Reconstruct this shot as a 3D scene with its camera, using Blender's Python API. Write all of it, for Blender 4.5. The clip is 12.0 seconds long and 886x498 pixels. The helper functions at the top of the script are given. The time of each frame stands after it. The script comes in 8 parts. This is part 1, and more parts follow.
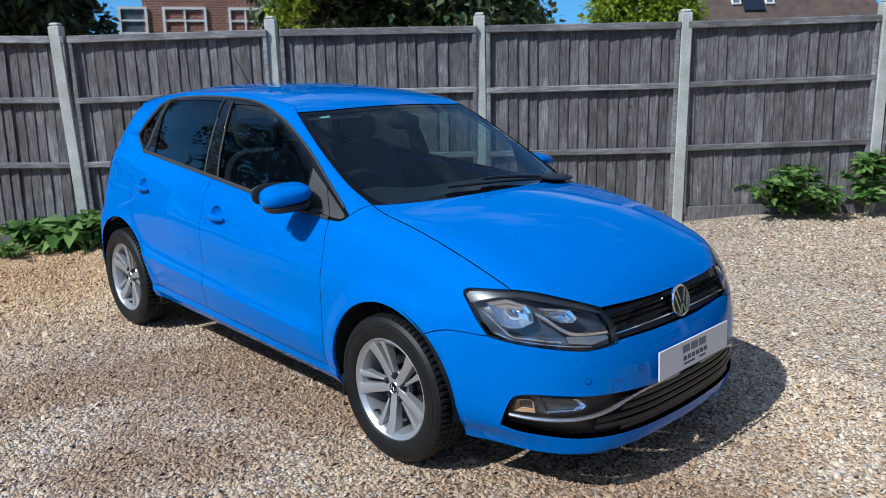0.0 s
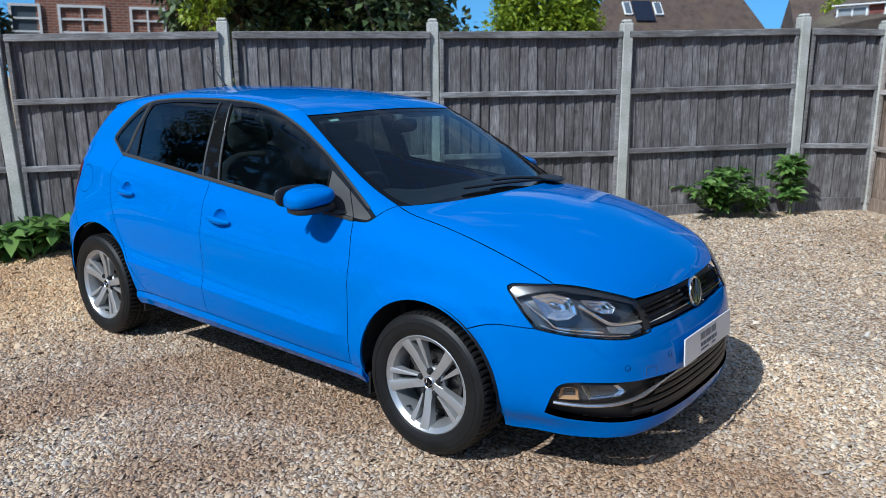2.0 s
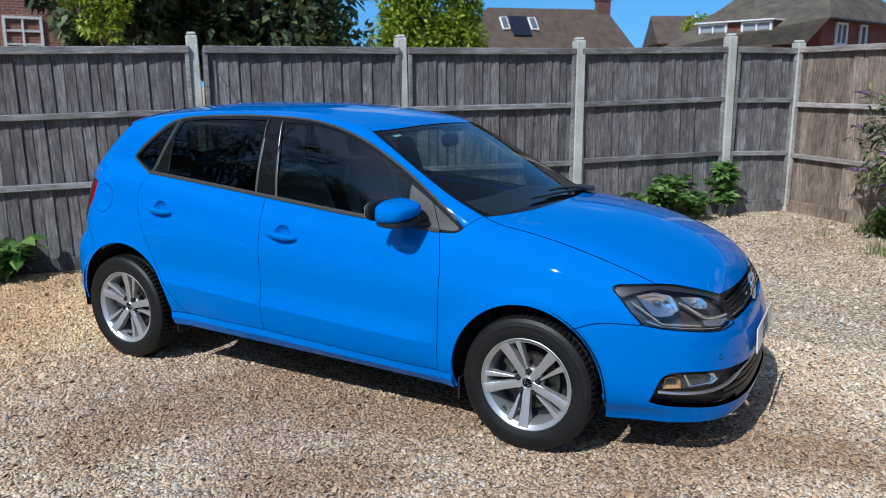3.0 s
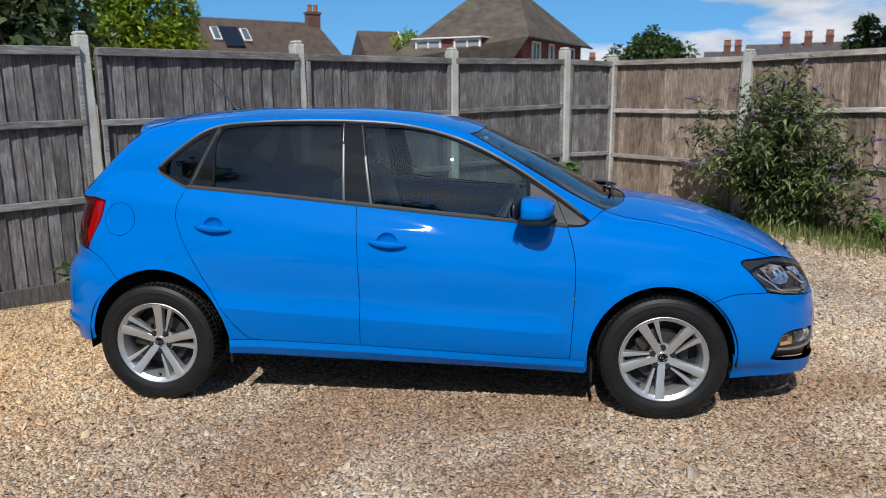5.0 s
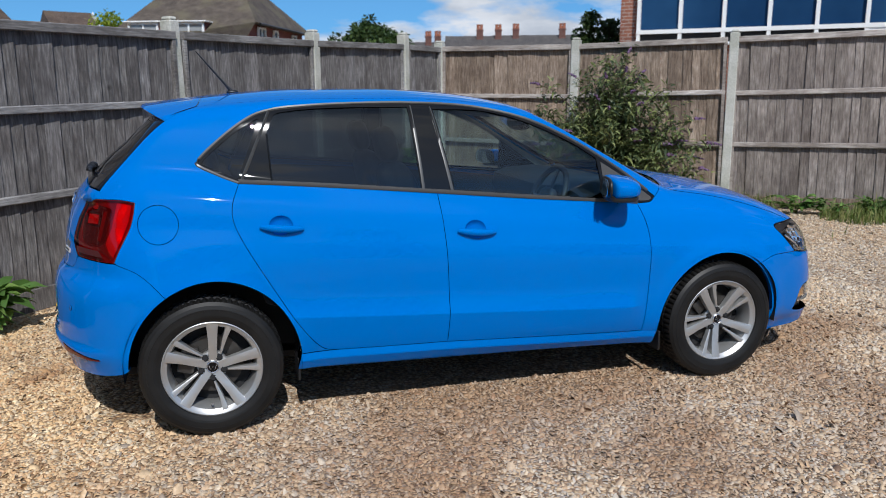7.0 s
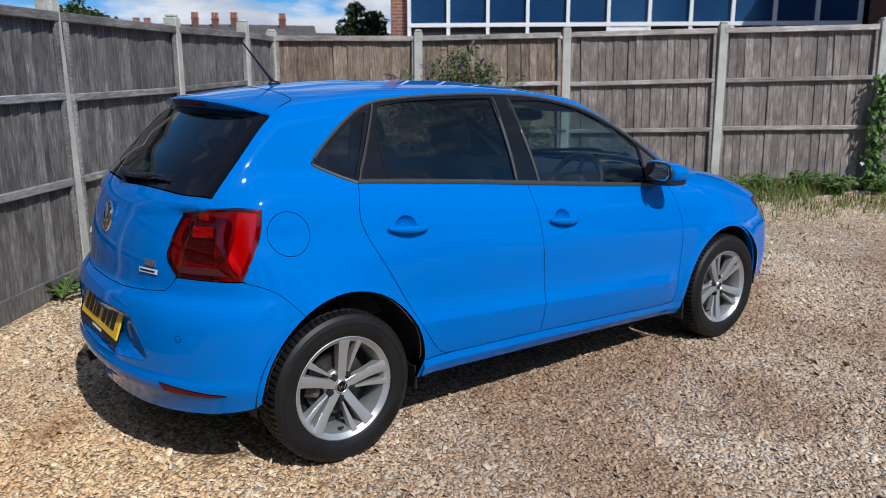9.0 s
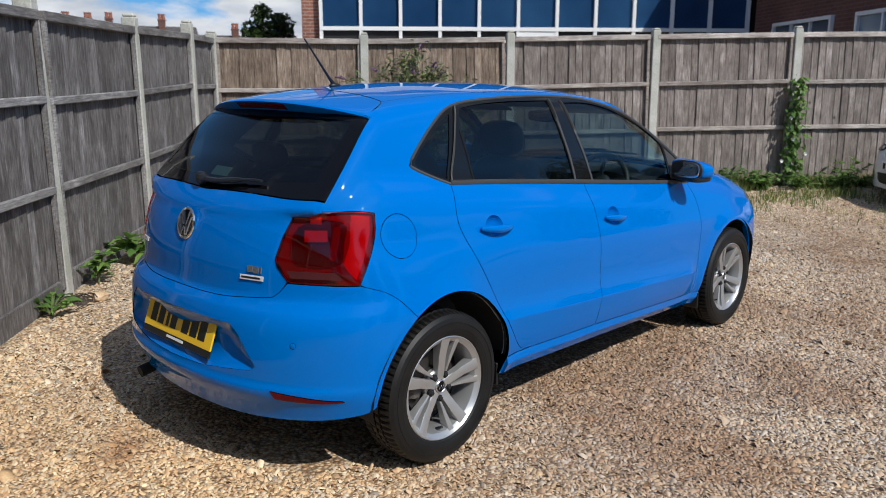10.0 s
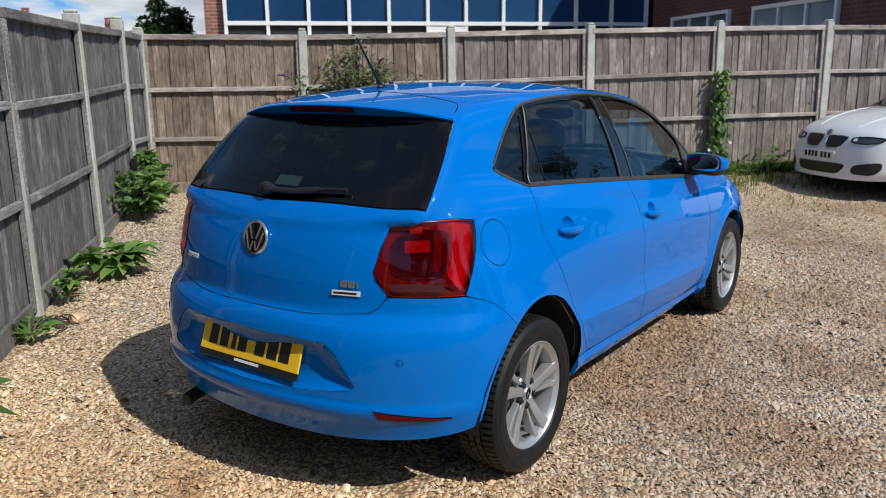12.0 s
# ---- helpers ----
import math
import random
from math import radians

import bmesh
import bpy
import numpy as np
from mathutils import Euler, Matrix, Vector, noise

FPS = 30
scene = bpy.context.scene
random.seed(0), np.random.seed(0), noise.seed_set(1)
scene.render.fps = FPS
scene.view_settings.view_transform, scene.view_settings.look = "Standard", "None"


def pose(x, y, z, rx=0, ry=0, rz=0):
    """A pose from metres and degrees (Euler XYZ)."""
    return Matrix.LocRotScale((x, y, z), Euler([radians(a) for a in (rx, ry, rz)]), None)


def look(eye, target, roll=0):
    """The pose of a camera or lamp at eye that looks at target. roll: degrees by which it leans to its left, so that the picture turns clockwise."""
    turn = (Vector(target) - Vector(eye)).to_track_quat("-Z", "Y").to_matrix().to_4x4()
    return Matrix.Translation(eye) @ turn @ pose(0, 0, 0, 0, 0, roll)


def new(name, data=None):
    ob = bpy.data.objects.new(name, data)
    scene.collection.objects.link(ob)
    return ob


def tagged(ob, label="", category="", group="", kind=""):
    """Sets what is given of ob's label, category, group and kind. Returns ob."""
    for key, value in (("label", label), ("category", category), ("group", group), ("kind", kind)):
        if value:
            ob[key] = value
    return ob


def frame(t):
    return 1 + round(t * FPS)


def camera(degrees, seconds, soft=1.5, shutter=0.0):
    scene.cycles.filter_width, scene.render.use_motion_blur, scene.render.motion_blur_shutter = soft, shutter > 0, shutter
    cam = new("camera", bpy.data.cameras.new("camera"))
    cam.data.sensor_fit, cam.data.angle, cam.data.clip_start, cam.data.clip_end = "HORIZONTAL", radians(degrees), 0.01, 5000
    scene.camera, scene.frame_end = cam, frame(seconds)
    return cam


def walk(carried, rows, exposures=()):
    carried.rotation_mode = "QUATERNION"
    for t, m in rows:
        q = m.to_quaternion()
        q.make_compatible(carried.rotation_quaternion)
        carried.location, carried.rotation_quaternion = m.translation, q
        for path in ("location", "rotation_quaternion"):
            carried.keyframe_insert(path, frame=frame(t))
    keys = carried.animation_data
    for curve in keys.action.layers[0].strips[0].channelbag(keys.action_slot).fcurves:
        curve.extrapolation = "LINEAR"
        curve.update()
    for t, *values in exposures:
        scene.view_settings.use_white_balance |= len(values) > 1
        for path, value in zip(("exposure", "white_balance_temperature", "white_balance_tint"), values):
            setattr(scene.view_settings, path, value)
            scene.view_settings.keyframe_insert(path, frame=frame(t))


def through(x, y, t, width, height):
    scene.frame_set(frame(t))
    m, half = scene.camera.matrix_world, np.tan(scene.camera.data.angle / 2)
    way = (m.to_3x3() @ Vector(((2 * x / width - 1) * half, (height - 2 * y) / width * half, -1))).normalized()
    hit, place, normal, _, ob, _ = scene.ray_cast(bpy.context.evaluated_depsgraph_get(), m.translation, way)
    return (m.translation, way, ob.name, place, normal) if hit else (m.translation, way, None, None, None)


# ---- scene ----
cam = camera(59.0, 12.0, soft=0.55)
cam.data.dof.use_dof, cam.data.dof.focus_distance, cam.data.dof.aperture_fstop = True, 2.9, 5.0
PATH = [
    (0, (3.442, -2.658, 1.526), (2.046, -1.298, 1.076), -0.6),
    (0.5, (3.446, -2.635, 1.522), (2.061, -1.265, 1.073), -0.5),
    (1, (3.418, -2.616, 1.513), (2.066, -1.213, 1.064), -0.2),
    (1.5, (3.319, -2.809, 1.516), (2.021, -1.356, 1.065), -0.3),
    (2, (3.115, -3.1, 1.53), (1.914, -1.563, 1.09), 0.1),
    (2.5, (2.793, -3.361, 1.547), (1.704, -1.74, 1.116), -0.1),
    (3, (2.426, -3.748, 1.553), (1.494, -2.027, 1.142), 0.1),
    (3.2, (2.239, -3.865, 1.552), (1.393, -2.098, 1.151), 0.3),
    (4.8, (0.758, -4.404, 1.497), (0.48, -2.461, 1.111), -0.0),
    (5, (0.565, -4.394, 1.502), (0.365, -2.441, 1.123), 0.0),
    (5.5, (0.109, -4.397, 1.472), (0.079, -2.433, 1.097), 0.0),
    (6, (-0.349, -4.298, 1.455), (-0.171, -2.343, 1.07), 0.1),
    (6.5, (-0.76, -4.193, 1.461), (-0.395, -2.267, 1.065), 0.0),
    (8.5, (-2.315, -3.527, 1.463), (-1.273, -1.875, 1.036), -0.1),
    (9, (-2.637, -3.276, 1.462), (-1.455, -1.72, 1.034), 0.0),
    (9.5, (-3.03, -3.071, 1.485), (-1.725, -1.617, 1.059), 0.1),
    (10, (-3.281, -2.781, 1.457), (-1.877, -1.42, 1.038), 0.1),
    (10.5, (-3.461, -2.531, 1.472), (-1.984, -1.249, 1.054), -0.3),
    (11, (-3.649, -2.289, 1.478), (-2.115, -1.078, 1.059), -0.45),
    (11.5, (-3.679, -2.199, 1.484), (-2.113, -1.031, 1.058), -0.55),
    (12, (-3.679, -2.153, 1.485), (-2.094, -1.014, 1.050), -0.6),
]
walk(cam, [(t, look(eye, target, roll)) for t, eye, target, roll in PATH], ((0, 0.17, 5550, 7), (3.0, 0.13, 5650, 7), (5.0, 0.04, 6200, 10), (6.5, -0.01, 6100, 10), (8.5, -0.02, 5980, 11), (9.5, 0.0, 6080, 10), (10.5, 0.04, 6350, 10), (12.0, 0.08, 6300, 9)))

# ---- light ----
SUN = Vector((-0.07, -0.70, 0.71)).normalized()
world = bpy.data.worlds.new("sky")
scene.world = world
world.use_nodes = True
wn, wl = world.node_tree.nodes, world.node_tree.links
sky = wn.new("ShaderNodeTexSky")
sky.sky_type, sky.sun_disc = "NISHITA", False
sky.sun_elevation = math.asin(SUN.z)
sky.sun_rotation = math.atan2(SUN.x, SUN.y)
sky.air_density, sky.dust_density, sky.ozone_density = 1.7, 0.0, 2.0
dome = wn.new("ShaderNodeTexCoord")
raise_it = wn.new("ShaderNodeVectorMath")  # deep blue down to the roofs: the haze stays below the horizon
raise_it.operation, raise_it.inputs[1].default_value = "ADD", (0, 0, 0.20)
wl.new(dome.outputs["Generated"], raise_it.inputs[0])
wl.new(raise_it.outputs[0], sky.inputs["Vector"])
# white summer clouds, lowest and thickest beyond the brown fence
flat = wn.new("ShaderNodeMapping")
flat.inputs["Scale"].default_value = (1.0, 1.0, 3.4)
wl.new(dome.outputs["Generated"], flat.inputs[0])
puff = wn.new("ShaderNodeTexNoise")
puff.inputs["Scale"].default_value, puff.inputs["Detail"].default_value, puff.inputs["Roughness"].default_value = 5.0, 9.0, 0.56
wl.new(flat.outputs[0], puff.inputs["Vector"])
toward = wn.new("ShaderNodeVectorMath")
toward.operation, toward.inputs[1].default_value = "DOT_PRODUCT", (math.cos(radians(58)), math.sin(radians(58)), 0.0)
wl.new(dome.outputs["Generated"], toward.inputs[0])
lean = wn.new("ShaderNodeMapRange")
lean.inputs["From Min"].default_value, lean.inputs["From Max"].default_value, lean.inputs["To Min"].default_value, lean.inputs["To Max"].default_value = 0.78, 0.97, -0.26, 0.20
wl.new(toward.outputs["Value"], lean.inputs[0])
total = wn.new("ShaderNodeMath")
total.operation = "ADD"
wl.new(puff.outputs["Fac"], total.inputs[0])
wl.new(lean.outputs[0], total.inputs[1])
split = wn.new("ShaderNodeSeparateXYZ")
wl.new(dome.outputs["Generated"], split.inputs[0])
tops = wn.new("ShaderNodeMapRange")  # banks of cloud that thin out upwards
tops.inputs["From Min"].default_value, tops.inputs["From Max"].default_value, tops.inputs["To Min"].default_value, tops.inputs["To Max"].default_value = 0.05, 0.12, 0.03, -0.14
cover = wn.new("ShaderNodeValToRGB")
cover.color_ramp.elements[0].position, cover.color_ramp.elements[1].position = 0.53, 0.64
wl.new(split.outputs["Z"], tops.inputs[0])
piled = wn.new("ShaderNodeMath")
piled.operation = "ADD"
wl.new(total.outputs[0], piled.inputs[0])
wl.new(tops.outputs[0], piled.inputs[1])
wl.new(piled.outputs[0], cover.inputs[0])
blend = wn.new("ShaderNodeMix")
blend.data_type = "RGBA"
wl.new(cover.outputs[0], blend.inputs[0])
azure = wn.new("ShaderNodeMix")  # clear summer air: the blue a little purer
azure.data_type, azure.blend_type = "RGBA", "MULTIPLY"
azure.inputs[0].default_value, azure.inputs[7].default_value = 1.0, (0.48, 0.90, 1.28, 1)
wl.new(sky.outputs[0], azure.inputs[6])
wl.new(azure.outputs[2], blend.inputs[6])
lump = wn.new("ShaderNodeTexNoise")
lump.inputs["Scale"].default_value, lump.inputs["Detail"].default_value = 9.0, 6.0
wl.new(flat.outputs[0], lump.inputs["Vector"])
shade_of = wn.new("ShaderNodeValToRGB")  # grey undersides, white heads
shade_of.color_ramp.elements[0].position, shade_of.color_ramp.elements[1].position = 0.36, 0.60
shade_of.color_ramp.elements[0].color, shade_of.color_ramp.elements[1].color = (4.6, 5.0, 5.6, 1), (7.6, 7.7, 7.9, 1)
wl.new(lump.outputs["Fac"], shade_of.inputs[0])
wl.new(shade_of.outputs[0], blend.inputs[7])
# a thin white veil of high cloud overhead, and the bright haze round the sun
height = wn.new("ShaderNodeMapRange")
height.inputs["From Min"].default_value, height.inputs["From Max"].default_value, height.inputs["To Max"].default_value = 0.28, 0.60, 0.55
wl.new(split.outputs["Z"], height.inputs[0])
veil = wn.new("ShaderNodeMix")
veil.data_type = "RGBA"
veil.inputs[7].default_value = (1.55, 1.6, 1.75, 1)
wl.new(height.outputs[0], veil.inputs[0])
wl.new(blend.outputs[2], veil.inputs[6])
# scattered fair-weather clouds higher up, all round
heap = wn.new("ShaderNodeTexNoise")
heap.inputs["Scale"].default_value, heap.inputs["Detail"].default_value, heap.inputs["Roughness"].default_value = 2.7, 8.0, 0.58
wl.new(flat.outputs[0], heap.inputs["Vector"])
heap_edge = wn.new("ShaderNodeValToRGB")
heap_edge.color_ramp.elements[0].position, heap_edge.color_ramp.elements[1].position = 0.53, 0.66
wl.new(heap.outputs["Fac"], heap_edge.inputs[0])
high = wn.new("ShaderNodeMapRange")
high.inputs["From Min"].default_value, high.inputs["From Max"].default_value, high.inputs["To Max"].default_value = 0.13, 0.24, 0.85
wl.new(split.outputs["Z"], high.inputs[0])
heaps = wn.new("ShaderNodeMath")
heaps.operation = "MULTIPLY"
wl.new(heap_edge.outputs[0], heaps.inputs[0])
wl.new(high.outputs[0], heaps.inputs[1])
cumulus = wn.new("ShaderNodeMix")
cumulus.data_type = "RGBA"
cumulus.inputs[7].default_value = (5.6, 5.7, 5.9, 1)
wl.new(heaps.outputs[0], cumulus.inputs[0])
wl.new(veil.outputs[2], cumulus.inputs[6])
near_sun = wn.new("ShaderNodeVectorMath")
near_sun.operation, near_sun.inputs[1].default_value = "DOT_PRODUCT", SUN
wl.new(dome.outputs["Generated"], near_sun.inputs[0])
above = wn.new("ShaderNodeMath")
above.operation, above.inputs[1].default_value = "MAXIMUM", 0.0
wl.new(near_sun.outputs["Value"], above.inputs[0])
aureole = wn.new("ShaderNodeMath")
aureole.operation, aureole.inputs[1].default_value = "POWER", 9.0
wl.new(above.outputs[0], aureole.inputs[0])
haze = wn.new("ShaderNodeMix")
haze.data_type, haze.blend_type, haze.inputs[7].default_value = "RGBA", "ADD", (4.4, 4.7, 5.0, 1)
wl.new(aureole.outputs[0], haze.inputs[0])
wl.new(cumulus.outputs[2], haze.inputs[6])
wl.new(haze.outputs[2], wn["Background"].inputs[0])
wn["Background"].inputs[1].default_value = 0.10
sun = new("sun", bpy.data.lights.new("sun", "SUN"))
sun.data.energy, sun.data.angle, sun.data.color = 4.2, radians(0.53), (1.0, 0.96, 0.89)
sun.matrix_world = look(SUN * 30, (0, 0, 0))

# ---- materials ----
def material(name, colour, rough=0.5, metal=0.0, **more):
    m = bpy.data.materials.new(name)
    m.use_nodes = True
    b = m.node_tree.nodes["Principled BSDF"]
    b.inputs["Base Color"].default_value = (*colour, 1)
    b.inputs["Roughness"].default_value, b.inputs["Metallic"].default_value = rough, metal
    for key, value in more.items():
        b.inputs[key.replace("_", " ")].default_value = value
    return m


def node(m, kind, **props):
    n = m.node_tree.nodes.new("ShaderNode" + kind)
    for key, value in props.items():
        if key in n.inputs:
            n.inputs[key].default_value = value
        elif key == "operation":
            n.operation = value
        elif key == "data_type":
            n.data_type = value
        elif key == "blend_type":
            n.blend_type = value
        elif key == "wave_type":
            n.wave_type = value
        else:
            n.bands_direction = value
    return n


def link(m, a, b):
    m.node_tree.links.new(a, b)


def shader(m):
    return m.node_tree.nodes["Principled BSDF"]


def noise_of(m, scale, detail=4, rough=0.55, coords="Object", stretch=None):
    c = node(m, "TexCoord")
    n = node(m, "TexNoise", Scale=scale, Detail=detail, Roughness=rough)
    out = c.outputs[coords]
    if stretch:
        mp = node(m, "Mapping", Scale=stretch)
        link(m, out, mp.inputs[0])
        out = mp.outputs[0]
    link(m, out, n.inputs["Vector"])
    return n.outputs["Fac"]


def ramp(m, fac, *stops):
    r = node(m, "ValToRGB")
    e = r.color_ramp.elements
    while len(e) < len(stops):
        e.new(0.5)
    for el, (at, c) in zip(e, stops):
        el.position, el.color = at, (*c, 1)
    link(m, fac, r.inputs[0])
    return r.outputs[0]


def mix(m, fac, a, b, blend="MIX"):
    n = node(m, "Mix", data_type="RGBA", blend_type=blend)
    for sock, v in ((n.inputs[0], fac), (n.inputs[6], a), (n.inputs[7], b)):
        if isinstance(v, (int, float)):
            sock.default_value = v
        elif isinstance(v, tuple):
            sock.default_value = (*v, 1)
        else:
            link(m, v, sock)
    return n.outputs[2]


def bump(m, fac, strength=0.3, distance=0.01):
    b = node(m, "Bump", Strength=strength, Distance=distance)
    link(m, fac, b.inputs["Height"])
    link(m, b.outputs[0], shader(m).inputs["Normal"])


def scale_by(m, fac, lo, hi):
    n = node(m, "MapRange")
    n.inputs["To Min"].default_value, n.inputs["To Max"].default_value = lo, hi
    link(m, fac, n.inputs[0])
    return n.outputs[0]


PAINT = material("blue_paint", (0.0, 0.136, 0.500), 0.42, 0.0, Coat_Weight=1.0, Coat_Roughness=0.025, Coat_IOR=1.33, Specular_IOR_Level=0.0)
link(PAINT, scale_by(PAINT, noise_of(PAINT, 90, 2), 0.36, 0.5), shader(PAINT).inputs["Roughness"])
BLACK = material("black_plastic", (0.012, 0.012, 0.013), 0.42)
bump(BLACK, noise_of(BLACK, 900, 2), 0.08, 0.001)
GLOSS_BLACK = material("gloss_black", (0.004, 0.004, 0.005), 0.04, 0.0, Specular_IOR_Level=0.28)
TRIM = material("window_trim", (0.008, 0.008, 0.008), 0.035, 0.0, Specular_IOR_Level=0.35)
MATT_GREY = material("matt_grey_plastic", (0.045, 0.044, 0.043), 0.6)
bump(MATT_GREY, noise_of(MATT_GREY, 700, 2), 0.1, 0.001)
SATIN = material("satin_strip", (0.085, 0.085, 0.084), 0.36, 0.35, Specular_IOR_Level=0.35)
BLADE = material("satin_chrome", (0.64, 0.64, 0.65), 0.27, 0.9)
CHROME = material("chrome", (0.8, 0.8, 0.8), 0.08, 1.0)
ALLOY = material("alloy", (0.50, 0.50, 0.495), 0.34, 0.7)
link(ALLOY, scale_by(ALLOY, noise_of(ALLOY, 14, 5), 0.28, 0.42), shader(ALLOY).inputs["Roughness"])
RUBBER = material("tyre_rubber", (0.008, 0.008, 0.008), 0.52, Specular_IOR_Level=0.35)
link(RUBBER, ramp(RUBBER, noise_of(RUBBER, 9, 5), (0.35, (0.004, 0.004, 0.004)), (0.8, (0.012, 0.0115, 0.011))), shader(RUBBER).inputs["Base Color"])
DARK = material("dark_lining", (0.010, 0.010, 0.011), 0.8)
FABRIC = material("seat_fabric", (0.045, 0.045, 0.048), 0.9, Sheen_Weight=0.3)
bump(FABRIC, noise_of(FABRIC, 400, 2), 0.3, 0.002)
DASH = material("dash_plastic", (0.022, 0.022, 0.024), 0.55)
bump(DASH, noise_of(DASH, 500, 2), 0.15, 0.001)
HEADLINER = material("pale_headliner", (0.42, 0.41, 0.39), 0.9)
STEEL = material("brake_steel", (0.06, 0.055, 0.05), 0.5, 0.6)


def glass(name, tint, share=0.075):
    """A pane: clear tinted see-through with mirror gloss by Fresnel."""
    m = bpy.data.materials.new(name)
    m.use_nodes = True
    nt = m.node_tree
    nt.nodes.remove(nt.nodes["Principled BSDF"])
    clear = node(m, "BsdfTransparent")
    clear.inputs[0].default_value = (*tint, 1)
    gloss = node(m, "BsdfGlossy", Roughness=0.0)
    facing_off = node(m, "LayerWeight", Blend=0.5)
    power = node(m, "Math", operation="POWER")
    power.inputs[1].default_value = 5.0
    link(m, facing_off.outputs["Facing"], power.inputs[0])
    fres = node(m, "Math", operation="MULTIPLY_ADD")
    fres.inputs[1].default_value, fres.inputs[2].default_value = 1 - share, share
    link(m, power.outputs[0], fres.inputs[0])
    mx = node(m, "MixShader")
    link(m, fres.outputs[0], mx.inputs[0])
    link(m, clear.outputs[0], mx.inputs[1])
    link(m, gloss.outputs[0], mx.inputs[2])
    link(m, mx.outputs[0], nt.nodes["Material Output"].inputs[0])
    return m


GLASS = glass("tinted_glass", (0.58, 0.70, 0.70), 0.075)
PRIVACY = glass("dark_rear_glass", (0.20, 0.24, 0.25), 0.065)
LENS = glass("clear_lens", (0.94, 0.95, 0.96), 0.05)
RED_LENS = material("red_lens", (0.10, 0.001, 0.006), 0.12, Specular_IOR_Level=0.2)
DARKCHROME = material("smoked_housing", (0.11, 0.115, 0.12), 0.24, 0.6)
AMBER = material("amber_plastic", (0.42, 0.25, 0.12), 0.2)
RED_BACK = material("red_housing", (0.21, 0.05, 0.05), 0.3, 0.2)
LAMP_MASK = material("dark_lamp_mask", (0.022, 0.023, 0.025), 0.3)
LAMP_GREY = material("grey_lamp_bezel", (0.22, 0.225, 0.23), 0.2, 0.7)
SOFT_CHROME = material("lamp_reflector", (0.88, 0.89, 0.90), 0.07, 1.0)
SATIN_BADGE = material("dark_chrome_badge", (0.30, 0.31, 0.32), 0.25, 0.8)
LETTER = material("bright_satin_badge", (0.75, 0.75, 0.74), 0.35, 0.35)
bump(RED_BACK, node(RED_BACK, "TexChecker", Scale=70).outputs["Fac"], 0.3, 0.002)
RED_GLASS = glass("red_glass", (0.80, 0.014, 0.03), 0.045)
BRIGHTRED = material("red_chamber", (0.60, 0.16, 0.16), 0.28, 0.25)
bump(BRIGHTRED, node(BRIGHTRED, "TexChecker", Scale=180).outputs["Fac"], 0.35, 0.002)
DIMRED = material("dim_red_chamber", (0.075, 0.016, 0.018), 0.25, 0.3)
FOLDRED = material("folded_red_chamber", (0.20, 0.05, 0.055), 0.2, 0.4)
SMOKY = material("smoky_reverse_lens", (0.060, 0.010, 0.012), 0.3)
RIBBED = material("ribbed_lamp_chrome", (0.55, 0.55, 0.55), 0.25, 0.8)
ribs = node(RIBBED, "TexWave", wave_type="BANDS", bands_direction="Y", Scale=42.0)
link(RIBBED, node(RIBBED, "TexCoord").outputs["Object"], ribs.inputs["Vector"])
bump(RIBBED, ribs.outputs["Fac"], 0.8, 0.003)
GLOWRED = material("red_core", (0.80, 0.40, 0.40), 0.2, 0.5)
bump(GLOWRED, node(GLOWRED, "TexChecker", Scale=160).outputs["Fac"], 0.6, 0.003)
MIRROR = material("mirror_glass", (0.85, 0.87, 0.88), 0.02, 1.0)
WHITE_PLATE = material("white_plate", (0.72, 0.73, 0.74), 0.25)
YELLOW_PLATE = material("yellow_plate", (0.80, 0.50, 0.02), 0.3)
INK = material("black_ink", (0.008, 0.008, 0.008), 0.4)
GREY_INK = material("grey_ink", (0.16, 0.18, 0.21), 0.5)
BLUE_INK = material("slate_ink", (0.05, 0.08, 0.13), 0.5)
GREEN_PAPER = material("pale_green_paper", (0.45, 0.66, 0.55), 0.8)


# ---- mesh kit ----
def part(name, bm, mat, parent=None, label="", smooth=False, at=None):
    me = bpy.data.meshes.new(name)
    bmesh.ops.recalc_face_normals(bm, faces=bm.faces)
    bm.to_mesh(me)
    bm.free()
    me.materials.append(mat)
    if smooth:
        me.polygons.foreach_set("use_smooth", [True] * len(me.polygons))
        me.set_sharp_from_angle(angle=radians(38))
    ob = new(name, me)
    ob.parent = parent
    if at is not None:
        ob.matrix_basis = at
    if label:
        ob["label"] = label
    return ob


def thing(name, label, category, group="", kind="", at=None):
    ob = new(name)
    ob.empty_display_size = 0.1
    if at is not None:
        ob.matrix_basis = at
    return tagged(ob, label, category, group, kind)


def box(bm, size, at=None, bevel=0.0, segments=1):
    """A box of that size round at (a pose or a place)."""
    m = at if isinstance(at, Matrix) else Matrix.Translation(at or (0, 0, 0))
    got = bmesh.ops.create_cube(bm, size=1.0, matrix=m @ Matrix.Diagonal((*size, 1)))
    if bevel:
        es = list({e for v in got["verts"] for e in v.link_edges})
        bmesh.ops.bevel(bm, geom=es, offset=bevel, segments=segments, affect="EDGES", profile=0.6)
    return bm


def boxed(size, at=None, bevel=0.0, segments=1):
    return box(bmesh.new(), size, at, bevel, segments)


